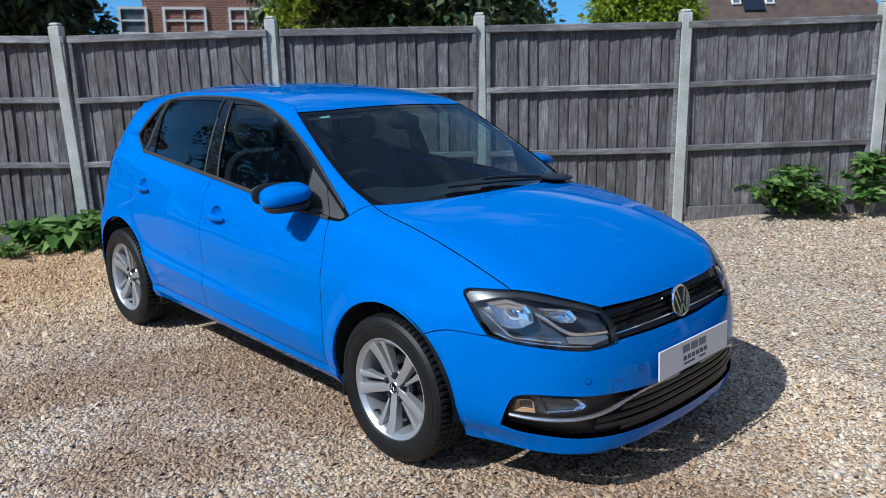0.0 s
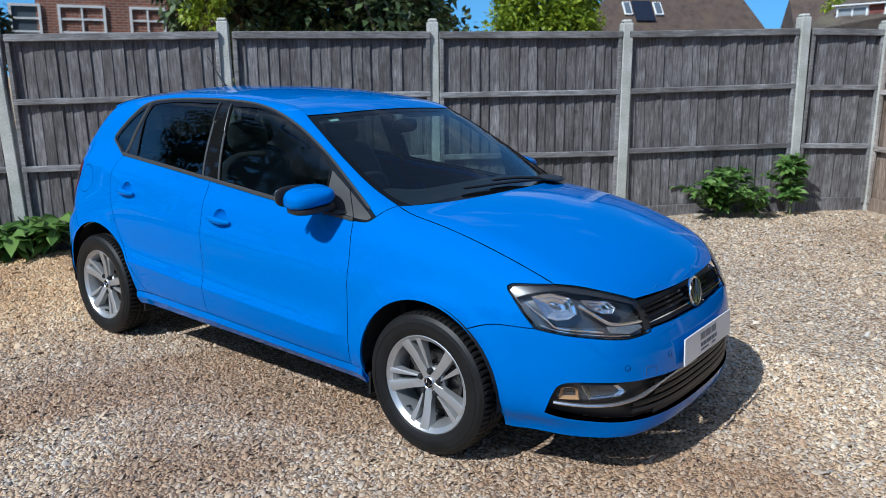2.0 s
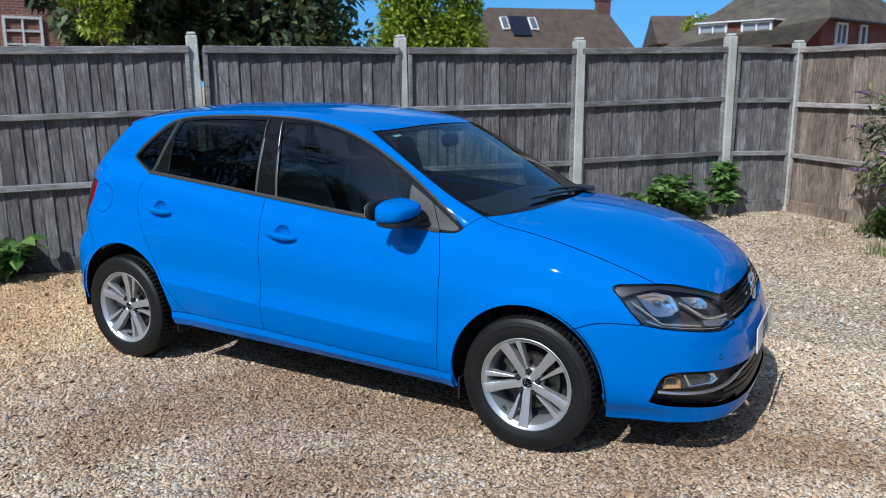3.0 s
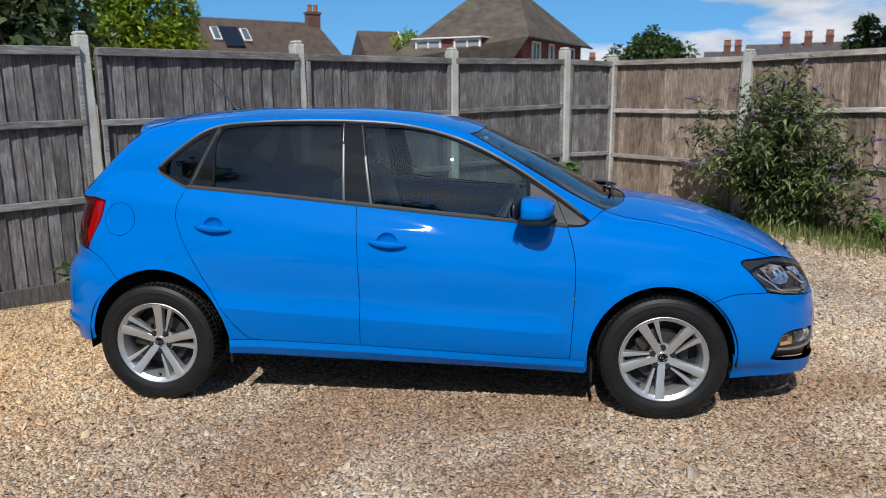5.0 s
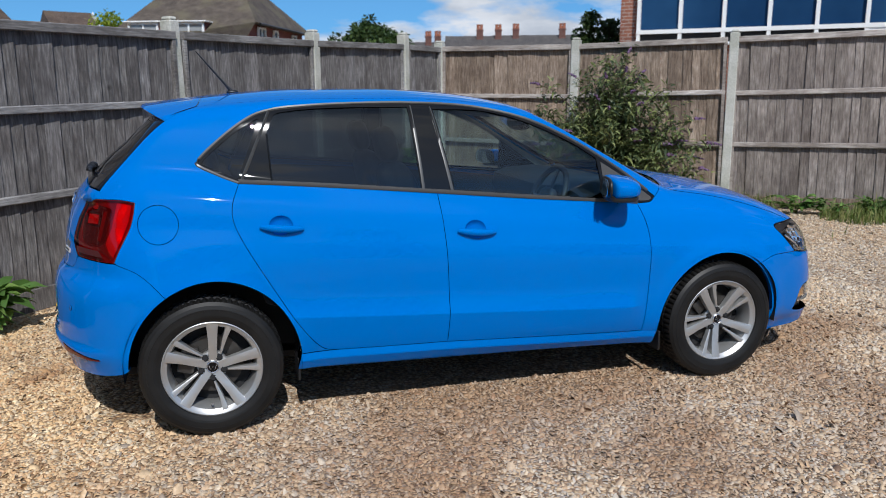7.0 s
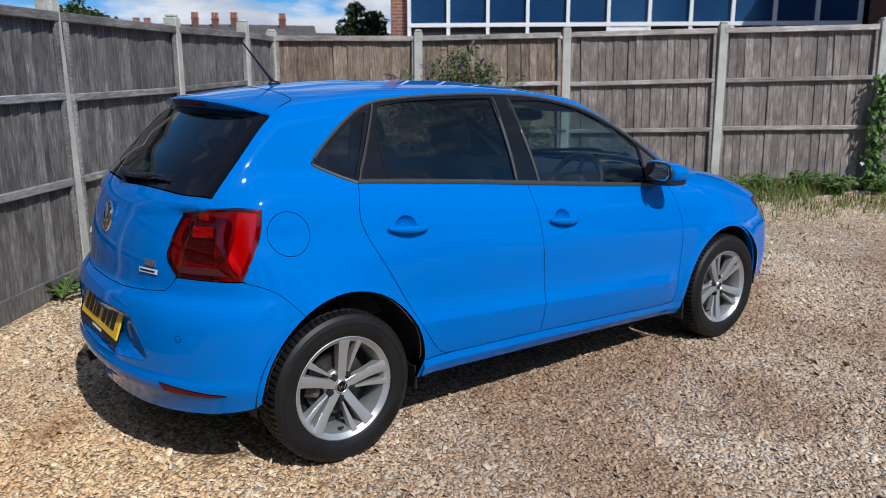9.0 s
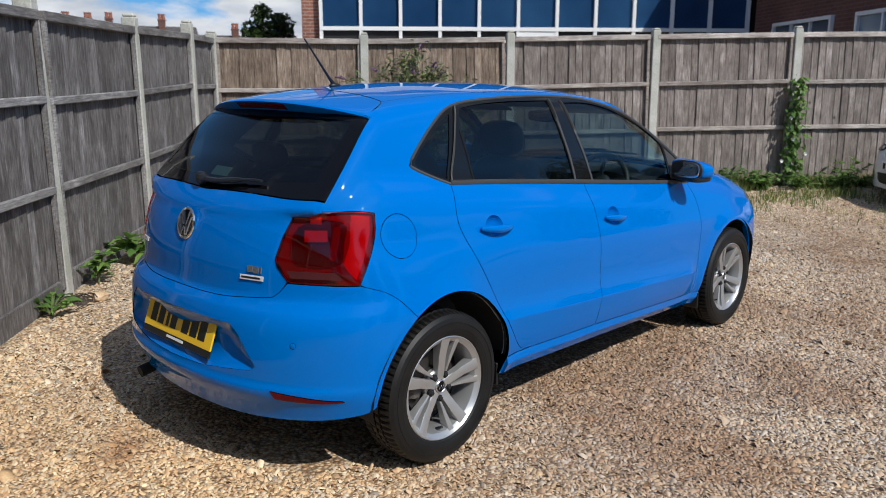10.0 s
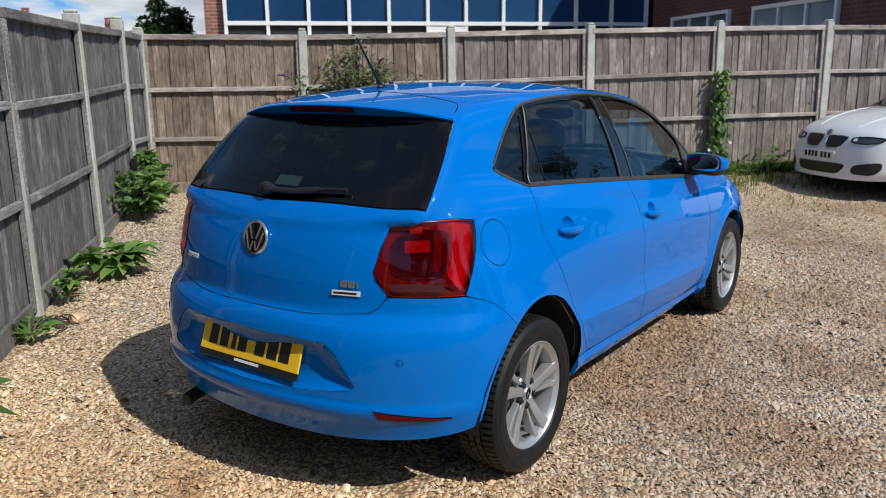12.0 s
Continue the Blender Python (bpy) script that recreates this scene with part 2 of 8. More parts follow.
def lathe(profile, n=48, axis="y", bm=None, close=False):
    """Turn (radius, along) pairs round an axis."""
    bm = bm or bmesh.new()
    rings = []
    for i in range(n):
        a = 2 * math.pi * i / n
        c, s = math.cos(a), math.sin(a)
        rings.append([bm.verts.new((r * c, l, r * s) if axis == "y" else (r * c, r * s, l)) for r, l in profile])
    for i in range(n):
        p, q = rings[i], rings[(i + 1) % n]
        for j in range(len(profile) - (0 if close else 1)):
            k = (j + 1) % len(profile)
            bm.faces.new((p[j], q[j], q[k], p[k]))
    bmesh.ops.remove_doubles(bm, verts=bm.verts, dist=1e-5)
    return bm


def tube(points, radius, n=8, bm=None, closed=False, flat=1.0, up=None):
    """A round or flattened bar along points."""
    bm = bm or bmesh.new()
    pts = [Vector(p) for p in points]
    rings = []
    for i, p in enumerate(pts):
        a = pts[i - 1] if i or closed else pts[0]
        b = pts[(i + 1) % len(pts)] if i + 1 < len(pts) or closed else pts[-1]
        t = (b - a).normalized()
        side_way = t.cross(Vector(up) if up is not None else (Vector((0, 0, 1)) if abs(t.z) < 0.9 else Vector((1, 0, 0)))).normalized()
        other = side_way.cross(t)
        r = radius[i] if hasattr(radius, "__len__") else radius
        rings.append([bm.verts.new(p + side_way * (r * math.cos(2 * math.pi * k / n)) + other * (r * flat * math.sin(2 * math.pi * k / n))) for k in range(n)])
    for i in range(len(rings) - (0 if closed else 1)):
        p, q = rings[i], rings[(i + 1) % len(rings)]
        for k in range(n):
            bm.faces.new((p[k], p[(k + 1) % n], q[(k + 1) % n], q[k]))
    if not closed:
        bm.faces.new(rings[0][::-1])
        bm.faces.new(rings[-1])
    return bm


def slab(outline, low, high, bm=None, place=None, bevel=0.0):
    """A flat outline (x, y) with thickness from low to high in z, put at a pose."""
    bm = bm or bmesh.new()
    m = place or Matrix()
    a = [bm.verts.new(m @ Vector((x, y, low))) for x, y in outline]
    b = [bm.verts.new(m @ Vector((x, y, high))) for x, y in outline]
    bm.faces.new(a[::-1])
    top = bm.faces.new(b)
    for i in range(len(a)):
        j = (i + 1) % len(a)
        bm.faces.new((a[i], a[j], b[j], b[i]))
    if bevel:
        bmesh.ops.bevel(bm, geom=list(top.edges), offset=bevel, segments=2, affect="EDGES", profile=0.6)
    return bm


def blob(size, power=2.5, n=20, m=14, at=None, bm=None):
    """A rounded box or egg: superellipsoid with those half sizes."""
    bm = bm or bmesh.new()
    e = 2 / power

    def sp(v):
        return math.copysign(abs(v) ** e, v)

    rows = []
    for j in range(m + 1):
        v = -math.pi / 2 + math.pi * j / m
        rows.append([(at or Matrix()) @ Vector((size[0] * sp(math.cos(v)) * sp(math.cos(2 * math.pi * i / n)), size[1] * sp(math.cos(v)) * sp(math.sin(2 * math.pi * i / n)), size[2] * sp(math.sin(v)))) for i in range(n)])
    vs = [[bm.verts.new(p) for p in r] for r in rows]
    for j in range(m):
        for i in range(n):
            bm.faces.new((vs[j][i], vs[j][(i + 1) % n], vs[j + 1][(i + 1) % n], vs[j + 1][i]))
    bmesh.ops.remove_doubles(bm, verts=bm.verts, dist=1e-5)
    return bm


# ---- the car's outer skin as one smooth function of space ----
def curve(*pts):
    """A smooth curve through (x, y) pairs, with no overshoot, that takes arrays."""
    px, py = (np.array(v, float) for v in zip(*pts))
    dx, s = np.diff(px), np.diff(py) / np.diff(px)
    m = np.empty_like(px)
    m[0], m[-1] = s[0], s[-1]
    w1, w2 = 2 * dx[1:] + dx[:-1], dx[1:] + 2 * dx[:-1]
    same = s[:-1] * s[1:] > 0
    with np.errstate(divide="ignore", invalid="ignore"):
        m[1:-1] = np.where(same, (w1 + w2) / (w1 / s[:-1] + w2 / s[1:]), 0)

    def at(x):
        x = np.asarray(x, float)
        i = np.clip(np.searchsorted(px, x) - 1, 0, len(dx) - 1)
        t = (x - px[i]) / dx[i]
        t1 = np.clip(t, 0, 1)
        h = (2 * t1**3 - 3 * t1**2 + 1) * py[i] + (t1**3 - 2 * t1**2 + t1) * dx[i] * m[i] + (3 * t1**2 - 2 * t1**3) * py[i + 1] + (t1**3 - t1**2) * dx[i] * m[i + 1]
        return h + np.where(t < 0, t * dx[i] * m[i], 0) + np.where(t > 1, (t - 1) * dx[i] * m[i + 1], 0)

    return at


def smax(a, b, k):
    h = np.maximum(k - np.abs(a - b), 0) / k
    return np.maximum(a, b) + h * h * k / 4


def smin(a, b, k):
    return -smax(-a, -b, k)


HUB_X, HUB_Y, HUB_Z = 1.235, 0.795, 0.30
belt = curve((-2.2, 1.17), (-1.2, 1.083), (-0.7, 1.037), (-0.23, 0.995), (0.1, 0.968), (0.46, 0.937), (0.9, 0.905), (1.5, 0.85), (2.2, 0.78))
section = curve((-0.2, 0.715), (0.0, 0.762), (0.03, 0.778), (0.10, 0.80), (0.17, 0.811), (0.27, 0.8185), (0.36, 0.8225), (0.45, 0.8245), (0.60, 0.8275), (0.68, 0.823), (0.76, 0.809), (0.82, 0.797), (0.885, 0.781), (0.94, 0.763), (1.0, 0.739), (1.12, 0.683))
plan_low = curve((-2.1, -0.34), (-1.9, -0.15), (-1.75, -0.06), (-1.6, -0.014), (-1.41, -0.002), (-0.9, -0.006), (-0.4, 0.0), (0.3, 0.0), (0.8, -0.006), (1.235, -0.012), (1.5, -0.032), (1.75, -0.075), (1.9, -0.13), (2.1, -0.28))
plan_high = curve((-2.1, -0.34), (-1.9, -0.18), (-1.7, -0.10), (-1.5, -0.064), (-1.3, -0.044), (-0.9, -0.016), (-0.4, 0.0), (0.3, 0.0), (0.8, -0.006), (1.235, -0.014), (1.5, -0.05), (1.75, -0.11), (1.9, -0.18), (2.1, -0.34))
bonnet_z = curve((-2.2, 1.24), (-1.2, 1.155), (0.5, 1.0), (0.95, 0.996), (1.15, 0.985), (1.44, 0.945), (1.71, 0.868), (1.86, 0.795), (1.96, 0.715), (2.02, 0.63), (2.12, 0.40))
bonnet_crown = curve((-2.0, 0.13), (0.9, 0.10), (1.3, 0.125), (1.7, 0.17), (2.0, 0.20))
front_x = curve((0.10, 1.96), (0.16, 2.045), (0.21, 2.072), (0.28, 2.076), (0.36, 2.076), (0.46, 2.07), (0.56, 2.052), (0.66, 2.02), (0.74, 1.985), (0.82, 1.93), (1.0, 1.75))
rear_x = curve((0.10, -1.70), (0.17, -1.81), (0.21, -1.872), (0.29, -1.902), (0.335, -1.922), (0.365, -1.940), (0.392, -1.943), (0.415, -1.934), (0.5, -1.931), (0.60, -1.922), (0.66, -1.905), (0.705, -1.872), (0.8, -1.862), (0.92, -1.830), (1.0, -1.79), (1.1, -1.70), (1.3, -1.505))
side_green = curve((-0.3, 0.70), (-0.05, 0.750), (0.0, 0.743), (0.1, 0.716), (0.2, 0.677), (0.3, 0.631), (0.4, 0.577), (0.5, 0.515))
plan_green = curve((-1.9, -0.20), (-1.7, -0.125), (-1.5, -0.106), (-1.25, -0.088), (-1.0, -0.060), (-0.7, -0.03), (-0.3, -0.014), (0.0, -0.008), (0.3, 0.002), (0.6, -0.010), (0.9, -0.035), (1.2, -0.08))
roof_z = curve((-2.0, 1.25), (-1.6, 1.342), (-1.43, 1.386), (-1.12, 1.43), (-0.75, 1.452), (-0.39, 1.452), (-0.03, 1.432), (0.24, 1.388), (0.42, 1.318), (0.7, 1.178), (0.9, 1.073), (1.07, 0.985), (1.4, 0.81))
screen_bow = curve((-0.5, 0.0), (0.1, 0.03), (0.35, 0.10), (1.0, 0.20))
screen_crown = curve((-0.6, 1.0), (0.0, 0.9), (0.3, 0.55), (1.0, 0.45))
rear_bow = curve((0.2, 0.22), (0.6, 0.20), (0.74, 0.25), (1.2, 0.24))
upper = curve((0.5, 0.0), (0.62, 0.0), (0.92, 1.0), (1.0, 1.0))


def crease_z(x):
    return 0.454 - 0.0514 * np.asarray(x, float)


def crease(x, z):
    """The sharp pressing low on the doors: swells slowly from below, breaks back in above, dies out at both ends."""
    d = z - crease_z(x)
    rise = np.where(d < 0, np.clip(1 + d / 0.20, 0, 1), np.clip(1 - d / 0.105, 0, 1) ** 1.7)
    along = np.clip((x + 1.02) / 0.20, 0, 1) * np.clip((0.83 - x) / 0.13, 0, 1)
    return 0.022 * rise * along * along * (3 - 2 * along)


def skin(x, y, z):
    """Below nought inside the car's body, above it outside; nought on the skin."""
    y = np.abs(y)
    zb = belt(x)
    h = (z - 0.235) / (zb - 0.235)
    share = upper(z)
    w = section(h) + crease(x, z) + plan_low(x) * (1 - share) + plan_high(x) * share
    for hub, grow in ((HUB_X, 0.016), (-HUB_X, 0.012)):
        r = np.hypot(x - hub, z - HUB_Z)
        w = w + grow * np.exp(-(((r - 0.36) / 0.055) ** 2))
    side = y - w
    top = (z - bonnet_z(x) + bonnet_crown(x) * y * y) * 0.95
    slope = 0.20 * y + 3.0 * y**3
    front = (x - front_x(z) + 0.10 * y**2 + 0.75 * y**4) / np.sqrt(1 + slope**2)
    bow = rear_bow(z)
    slope = 2 * bow * y + 1.68 * y**3
    rear = (rear_x(z) + bow * y**2 + 0.42 * y**4 - x) / np.sqrt(1 + slope**2)
    low = smax(smax(side, top, 0.10), smax(front, rear, 0.02), 0.07)
    low = smax(low, 0.110 - z, 0.03)
    side = (y - side_green(z - zb) - plan_green(x)) * 0.94
    crown = (0.13 * y * y + 0.10 * y**4) * screen_crown(x)
    top = (z - roof_z(x + screen_bow(x) * y * y) + crown) * 0.93
    rear = (-1.765 + (z - 1.025) + 0.20 * y**2 + 0.09 * y**4 - x) * 0.68
    green = smax(smax(side, top, 0.055), rear, 0.05)
    green = smax(green, np.minimum(zb, 1.06) - 0.06 - z, 0.02)
    return smin(low, green, 0.035)


# ---- panels cut out of the skin ----
def gradient(p, e=0.0015):
    g = np.empty_like(p)
    for i in range(3):
        d = np.zeros(3)
        d[i] = e
        g[:, i] = (skin(*(p + d).T) - skin(*(p - d).T)) / (2 * e)
    return g


def normals_at(p):
    g = gradient(p, 0.004)
    return g / np.maximum(np.linalg.norm(g, axis=1, keepdims=True), 1e-9)


def cast(origin, way, far, near=0.02, steps=70):
    """Where rays that come inwards from far meet the skin first."""
    d = np.linspace(far, near, steps)
    lo, hi = np.full(len(origin), near), np.full(len(origin), near)
    found = np.zeros(len(origin), bool)
    last = np.full(len(origin), far)
    for r in d:
        q = origin + way * r
        inside = (skin(*q.T) <= 0) & ~found
        lo[inside], hi[inside] = r, last[inside]
        found |= inside
        last = np.where(found, last, r)
    for _ in range(18):
        mid = (lo + hi) / 2
        q = origin + way * mid[:, None]
        inside = skin(*q.T) <= 0
        lo, hi = np.where(inside, mid, lo), np.where(inside, hi, mid)
    return origin + way * lo[:, None]


def spline(pts, step=0.012, smooth=True):
    """Points along a line through pts, rounded between them if smooth."""
    p = np.array(pts, float)
    if len(p) == 1:
        return p
    if not smooth or len(p) == 2:
        out = []
        for a, b in zip(p[:-1], p[1:]):
            n = max(int(np.linalg.norm(b - a) / step), 1)
            out.append(a + (b - a) * np.linspace(0, 1, n, endpoint=False)[:, None])
        return np.vstack(out + [p[-1:]])
    q = np.vstack([2 * p[0] - p[1], p, 2 * p[-1] - p[-2]])
    out = []
    for i in range(1, len(q) - 2):
        a, b, c, d = q[i - 1 : i + 3]
        n = max(int(np.linalg.norm(c - b) / step), 1)
        t = np.linspace(0, 1, n, endpoint=False)[:, None]
        out.append(0.5 * (2 * b + (c - a) * t + (2 * a - 5 * b + 4 * c - d) * t**2 + (3 * b - a - 3 * c + d) * t**3))
    return np.vstack(out + [p[-1:]])


def side(*pts, smooth=True):
    """A line on the car's right flank, from (x, z)."""
    s = spline(pts, smooth=smooth)
    o = np.column_stack([s[:, 0], np.zeros(len(s)), s[:, 1]])
    return cast(o, np.tile([0.0, -1.0, 0.0], (len(s), 1)), 1.1)


def snap(*pts, smooth=True):
    """A line on the skin, from (x, y, z) near it."""
    p = spline(pts, smooth=smooth)
    for _ in range(4):
        g = gradient(p)
        p = p - g * (skin(*p.T) / np.maximum((g * g).sum(1), 1e-6))[:, None]
    return p


def arch(cx, rx, rz, a0, a1, cz=HUB_Z):
    a = np.radians(np.linspace(a0, a1, 40))
    return side(*zip(cx + rx * np.cos(a), cz + rz * np.sin(a)), smooth=False)


def mirrored(line):
    """A right half line that ends at the middle, carried on to the left."""
    back = line[::-1] * (1, -1, 1)
    return np.vstack([line, back[1:] if abs(line[-1, 1]) < 1e-3 else back])


class Round:
    """Rays out of an axis: a flat map of part of the skin."""

    def __init__(self, kind):
        self.kind = kind

    def flat(self, p):
        if self.kind == "x":
            return np.column_stack([p[:, 0], np.arctan2(p[:, 1], p[:, 2] - 0.5) * 0.8])
        if self.kind == "front":
            return np.column_stack([np.arctan2(p[:, 1], p[:, 0] - 0.9) * 0.95, p[:, 2]])
        return np.column_stack([np.arctan2(p[:, 1], -p[:, 0] - 0.8) * 0.95, p[:, 2]])

    def lift(self, q):
        zero = np.zeros(len(q))
        if self.kind == "x":
            a = q[:, 1] / 0.8
            return cast(np.column_stack([q[:, 0], zero, zero + 0.5]), np.column_stack([zero, np.sin(a), np.cos(a)]), 1.25)
        a, s, c = q[:, 0] / 0.95, 0.9, 1
        if self.kind == "rear":
            s, c = -0.8, -1
        return cast(np.column_stack([zero + s, zero, q[:, 1]]), np.column_stack([c * np.cos(a), np.sin(a), zero]), 1.5)


def within(q, loop):
    x, y = q[:, 0][:, None], q[:, 1][:, None]
    x0, y0 = loop[:, 0], loop[:, 1]
    x1, y1 = np.roll(x0, -1), np.roll(y0, -1)
    cross = (y0 > y) != (y1 > y)
    with np.errstate(divide="ignore", invalid="ignore"):
        at = (x1 - x0) * (y - y0) / (y1 - y0) + x0
    return (cross & (x < at)).sum(1) % 2 == 1


def away(q, loops):
    d = np.full(len(q), 9.0)
    for l in loops:
        for i in range(0, len(q), 2000):
            d[i : i + 2000] = np.minimum(d[i : i + 2000], np.sqrt(((q[i : i + 2000, None] - l[None]) ** 2).sum(2)).min(1))
    return d


def tidy(loop):
    keep = np.linalg.norm(loop - np.roll(loop, 1, 0), axis=1) > 1e-4
    return loop[keep]


def drawn_in(loop, by):
    """A flat loop shrunk by a gap, so that neighbours leave a joint."""
    t = np.roll(loop, -1, 0) - np.roll(loop, 1, 0)
    t /= np.maximum(np.linalg.norm(t, axis=1, keepdims=True), 1e-9)
    area = np.sum(loop[:, 0] * np.roll(loop[:, 1], -1) - np.roll(loop[:, 0], -1) * loop[:, 1])
    n = np.column_stack([-t[:, 1], t[:, 0]]) * np.sign(area)
    return loop + n * by


from mathutils.geometry import delaunay_2d_cdt


def sheet(kind, outline, holes=(), step=0.03, gap=0.002, folds=()):
    """Triangles over a part of the skin: places, faces, boundary loops (indices); folds: lines to keep sharp."""
    rounds = Round(kind)
    loops = [drawn_in(tidy(rounds.flat(outline)), gap)] + [drawn_in(tidy(rounds.flat(h)), -gap) for h in holes]
    lo, hi = loops[0].min(0), loops[0].max(0)
    gx, gy = np.meshgrid(np.arange(lo[0], hi[0], step), np.arange(lo[1], hi[1], step * 0.87))
    gx = gx + (np.arange(gx.shape[0]) % 2)[:, None] * step / 2
    q = np.column_stack([gx.ravel(), gy.ravel()])
    ok = within(q, loops[0])
    for h in loops[1:]:
        ok &= ~within(q, h)
    q = q[ok]
    q = q[away(q, loops) > step * 0.45]
    lines = []
    for line in folds:
        l = rounds.flat(line)
        ok = within(l, loops[0]) & (away(l, loops) > 0.007)
        for h in loops[1:]:
            ok &= ~within(l, h)
        if ok.sum() > 1:
            lines.append(l[ok])
    if lines:
        q = q[away(q, lines) > step * 0.3]
    pts, edges = [], []
    for l in loops:
        n0 = len(pts)
        pts += [Vector(v) for v in l]
        edges += [(n0 + i, n0 + (i + 1) % len(l)) for i in range(len(l))]
    for l in lines:
        n0 = len(pts)
        pts += [Vector(v) for v in l]
        edges += [(n0 + i, n0 + i + 1) for i in range(len(l) - 1)]
    pts += [Vector(v) for v in q]
    vs, es, fs, ov, _, _ = delaunay_2d_cdt(pts, edges, [], 0, 1e-6)
    flat = np.array([tuple(v) for v in vs])
    tri = np.array([f for f in fs if len(f) == 3])
    mid = flat[tri].mean(1)
    ok = within(mid, loops[0])
    for h in loops[1:]:
        ok &= ~within(mid, h)
    tri = tri[ok]
    place = rounds.lift(flat)
    where = {}
    for i, o in enumerate(ov):
        for k in o:
            where[k] = i
    rims, n0 = [], 0
    for l in loops:
        rims.append([where[n0 + i] for i in range(len(l)) if n0 + i in where])
        n0 += len(l)
    norm = normals_at(place)
    a, b, c = (place[tri[:, i]] for i in range(3))
    flip = (np.cross(b - a, c - a) * norm[tri].mean(1)).sum(1) < 0
    tri[flip] = tri[flip][:, ::-1]
    return place, norm, tri, rims


def mesh_object(name, verts, faces, mat, parent=None, normals=None, label="", smooth=True):
    me = bpy.data.meshes.new(name)
    me.from_pydata([tuple(v) for v in verts], [], [tuple(int(i) for i in f) for f in faces])
    me.materials.append(mat)
    if smooth:
        me.polygons.foreach_set("use_smooth", [True] * len(me.polygons))
    me.update()
    if normals is not None:
        me.normals_split_custom_set_from_vertices([tuple(n) for n in normals])
    ob = new(name, me)
    ob.parent = parent
    if label:
        ob["label"] = label
    return ob


def panel(name, kind, outline, mat, parent, holes=(), step=0.03, gap=0.002, lift=0.0, rim=0.014, label="", both=False, cut=None):
    """A pressed panel with turned-in edges; both: its mirror twin on the car's other side too."""
    place, norm, tri, rims = cut or sheet(kind, outline, holes, step, gap)
    place = place + norm * lift
    verts, norms, faces = [place], [norm], [tri]
    n0 = len(place)
    quads = []
    for r in rims if rim else ():
        p, n = place[r], norm[r]
        t = np.roll(p, -1, 0) - np.roll(p, 1, 0)
        out = np.cross(t, n)
        out /= np.maximum(np.linalg.norm(out, axis=1, keepdims=True), 1e-9)
        mid = p.mean(0)
        if ((p - mid) * out).sum() * (1 if r is rims[0] else -1) < 0:
            out = -out
        k = len(r)
        verts += [p, p - n * rim]
        norms += [out, out]
        i = np.arange(k)
        j = np.roll(i, -1)
        quads += [tuple(q) for q in np.column_stack([n0 + i, n0 + j, n0 + k + j, n0 + k + i])]
        n0 += 2 * k
    v, n = np.vstack(verts), np.vstack(norms)
    f = [tuple(t) for t in tri] + quads
    ob = mesh_object(name, v, f, mat, parent, n, label)
    if both:
        flip = np.array((1, -1, 1))
        twin = mesh_object(name, v * flip, [t[::-1] for t in f], mat, parent, n * flip, label)
        return ob, twin
    return ob


def lining(name, cut, depth, mat, parent, both=False):
    place, norm, tri, _ = cut
    obs = [mesh_object(name, place - norm * depth, tri[:, ::-1], mat, parent)]
    if both:
        obs.append(mesh_object(name, (place - norm * depth) * (1, -1, 1), tri, mat, parent))
    return obs


# ---- the blue car ----
car = thing("car", "bright blue five-door hatchback parked on the gravel", "car")

seam_a = side((0.776, 0.908), (0.806, 0.80), (0.815, 0.70), (0.812, 0.53), (0.80, 0.280))
seam_b = side((-0.228, 0.998), (-0.212, 0.79), (-0.2, 0.53), (-0.205, 0.324))
seam_c = side((-1.085, 1.066), (-1.118, 0.97), (-1.10, 0.87), (-0.985, 0.658), (-0.87, 0.468), (-0.775, 0.352), (-0.70, 0.333))
sill_top_f, sill_top_r = side((0.80, 0.280), (-0.205, 0.324)), side((-0.205, 0.324), (-0.70, 0.333))
belt_f = side((0.776, 0.908), (0.461, 0.937), (0.097, 0.968), (-0.228, 0.998))
belt_r = side((-0.228, 0.998), (-0.684, 1.038), (-1.085, 1.066))
win_top = side((0.885, 0.934), (0.713, 1.060), (0.496, 1.196), (0.255, 1.308), (-0.011, 1.370), (-0.316, 1.390), (-0.622, 1.388), (-0.85, 1.376), (-0.955, 1.360), (-1.025, 1.334), (-1.105, 1.282), (-1.19, 1.214), (-1.240, 1.166), (-1.252, 1.147), (-1.228, 1.129), (-1.15, 1.092), (-1.085, 1.066))
win_tip = side((0.776, 0.908), (0.85, 0.911), (0.885, 0.934))


def ring(x, z, rx, rz, n=40):
    """An oval on the right flank."""
    a = np.linspace(0, 2 * np.pi, n, endpoint=False)
    return side(*zip(x + rx * np.cos(a), z + rz * np.sin(a)), smooth=False)


HANDLES = ((-0.070, 0.831), (-0.925, 0.889))
cups = [ring(x, z + 0.004, 0.048, 0.039) for x, z in HANDLES]
fold_x = np.linspace(-1.0, 0.82, 150)
folds = [side(*zip(fold_x, crease_z(fold_x) + d), smooth=False) for d in (-0.016, -0.0035, 0.0035, 0.016, 0.034)]
front_door_cut = sheet("x", np.vstack([seam_a[::-1], belt_f[1:], seam_b[1:], sill_top_f[::-1]]), [cups[0]], gap=0.0014, folds=folds)
rear_door_cut = sheet("x", np.vstack([seam_b[::-1], belt_r[1:], seam_c[1:], sill_top_r[::-1]]), [cups[1]], gap=0.0014, folds=folds)
front_doors = panel("front_door", None, None, PAINT, car, cut=front_door_cut, both=True)
rear_doors = panel("rear_door", None, None, PAINT, car, cut=rear_door_cut, both=True)
for c in (front_door_cut, rear_door_cut):
    lining("door_lining", c, 0.07, DASH, car, both=True)

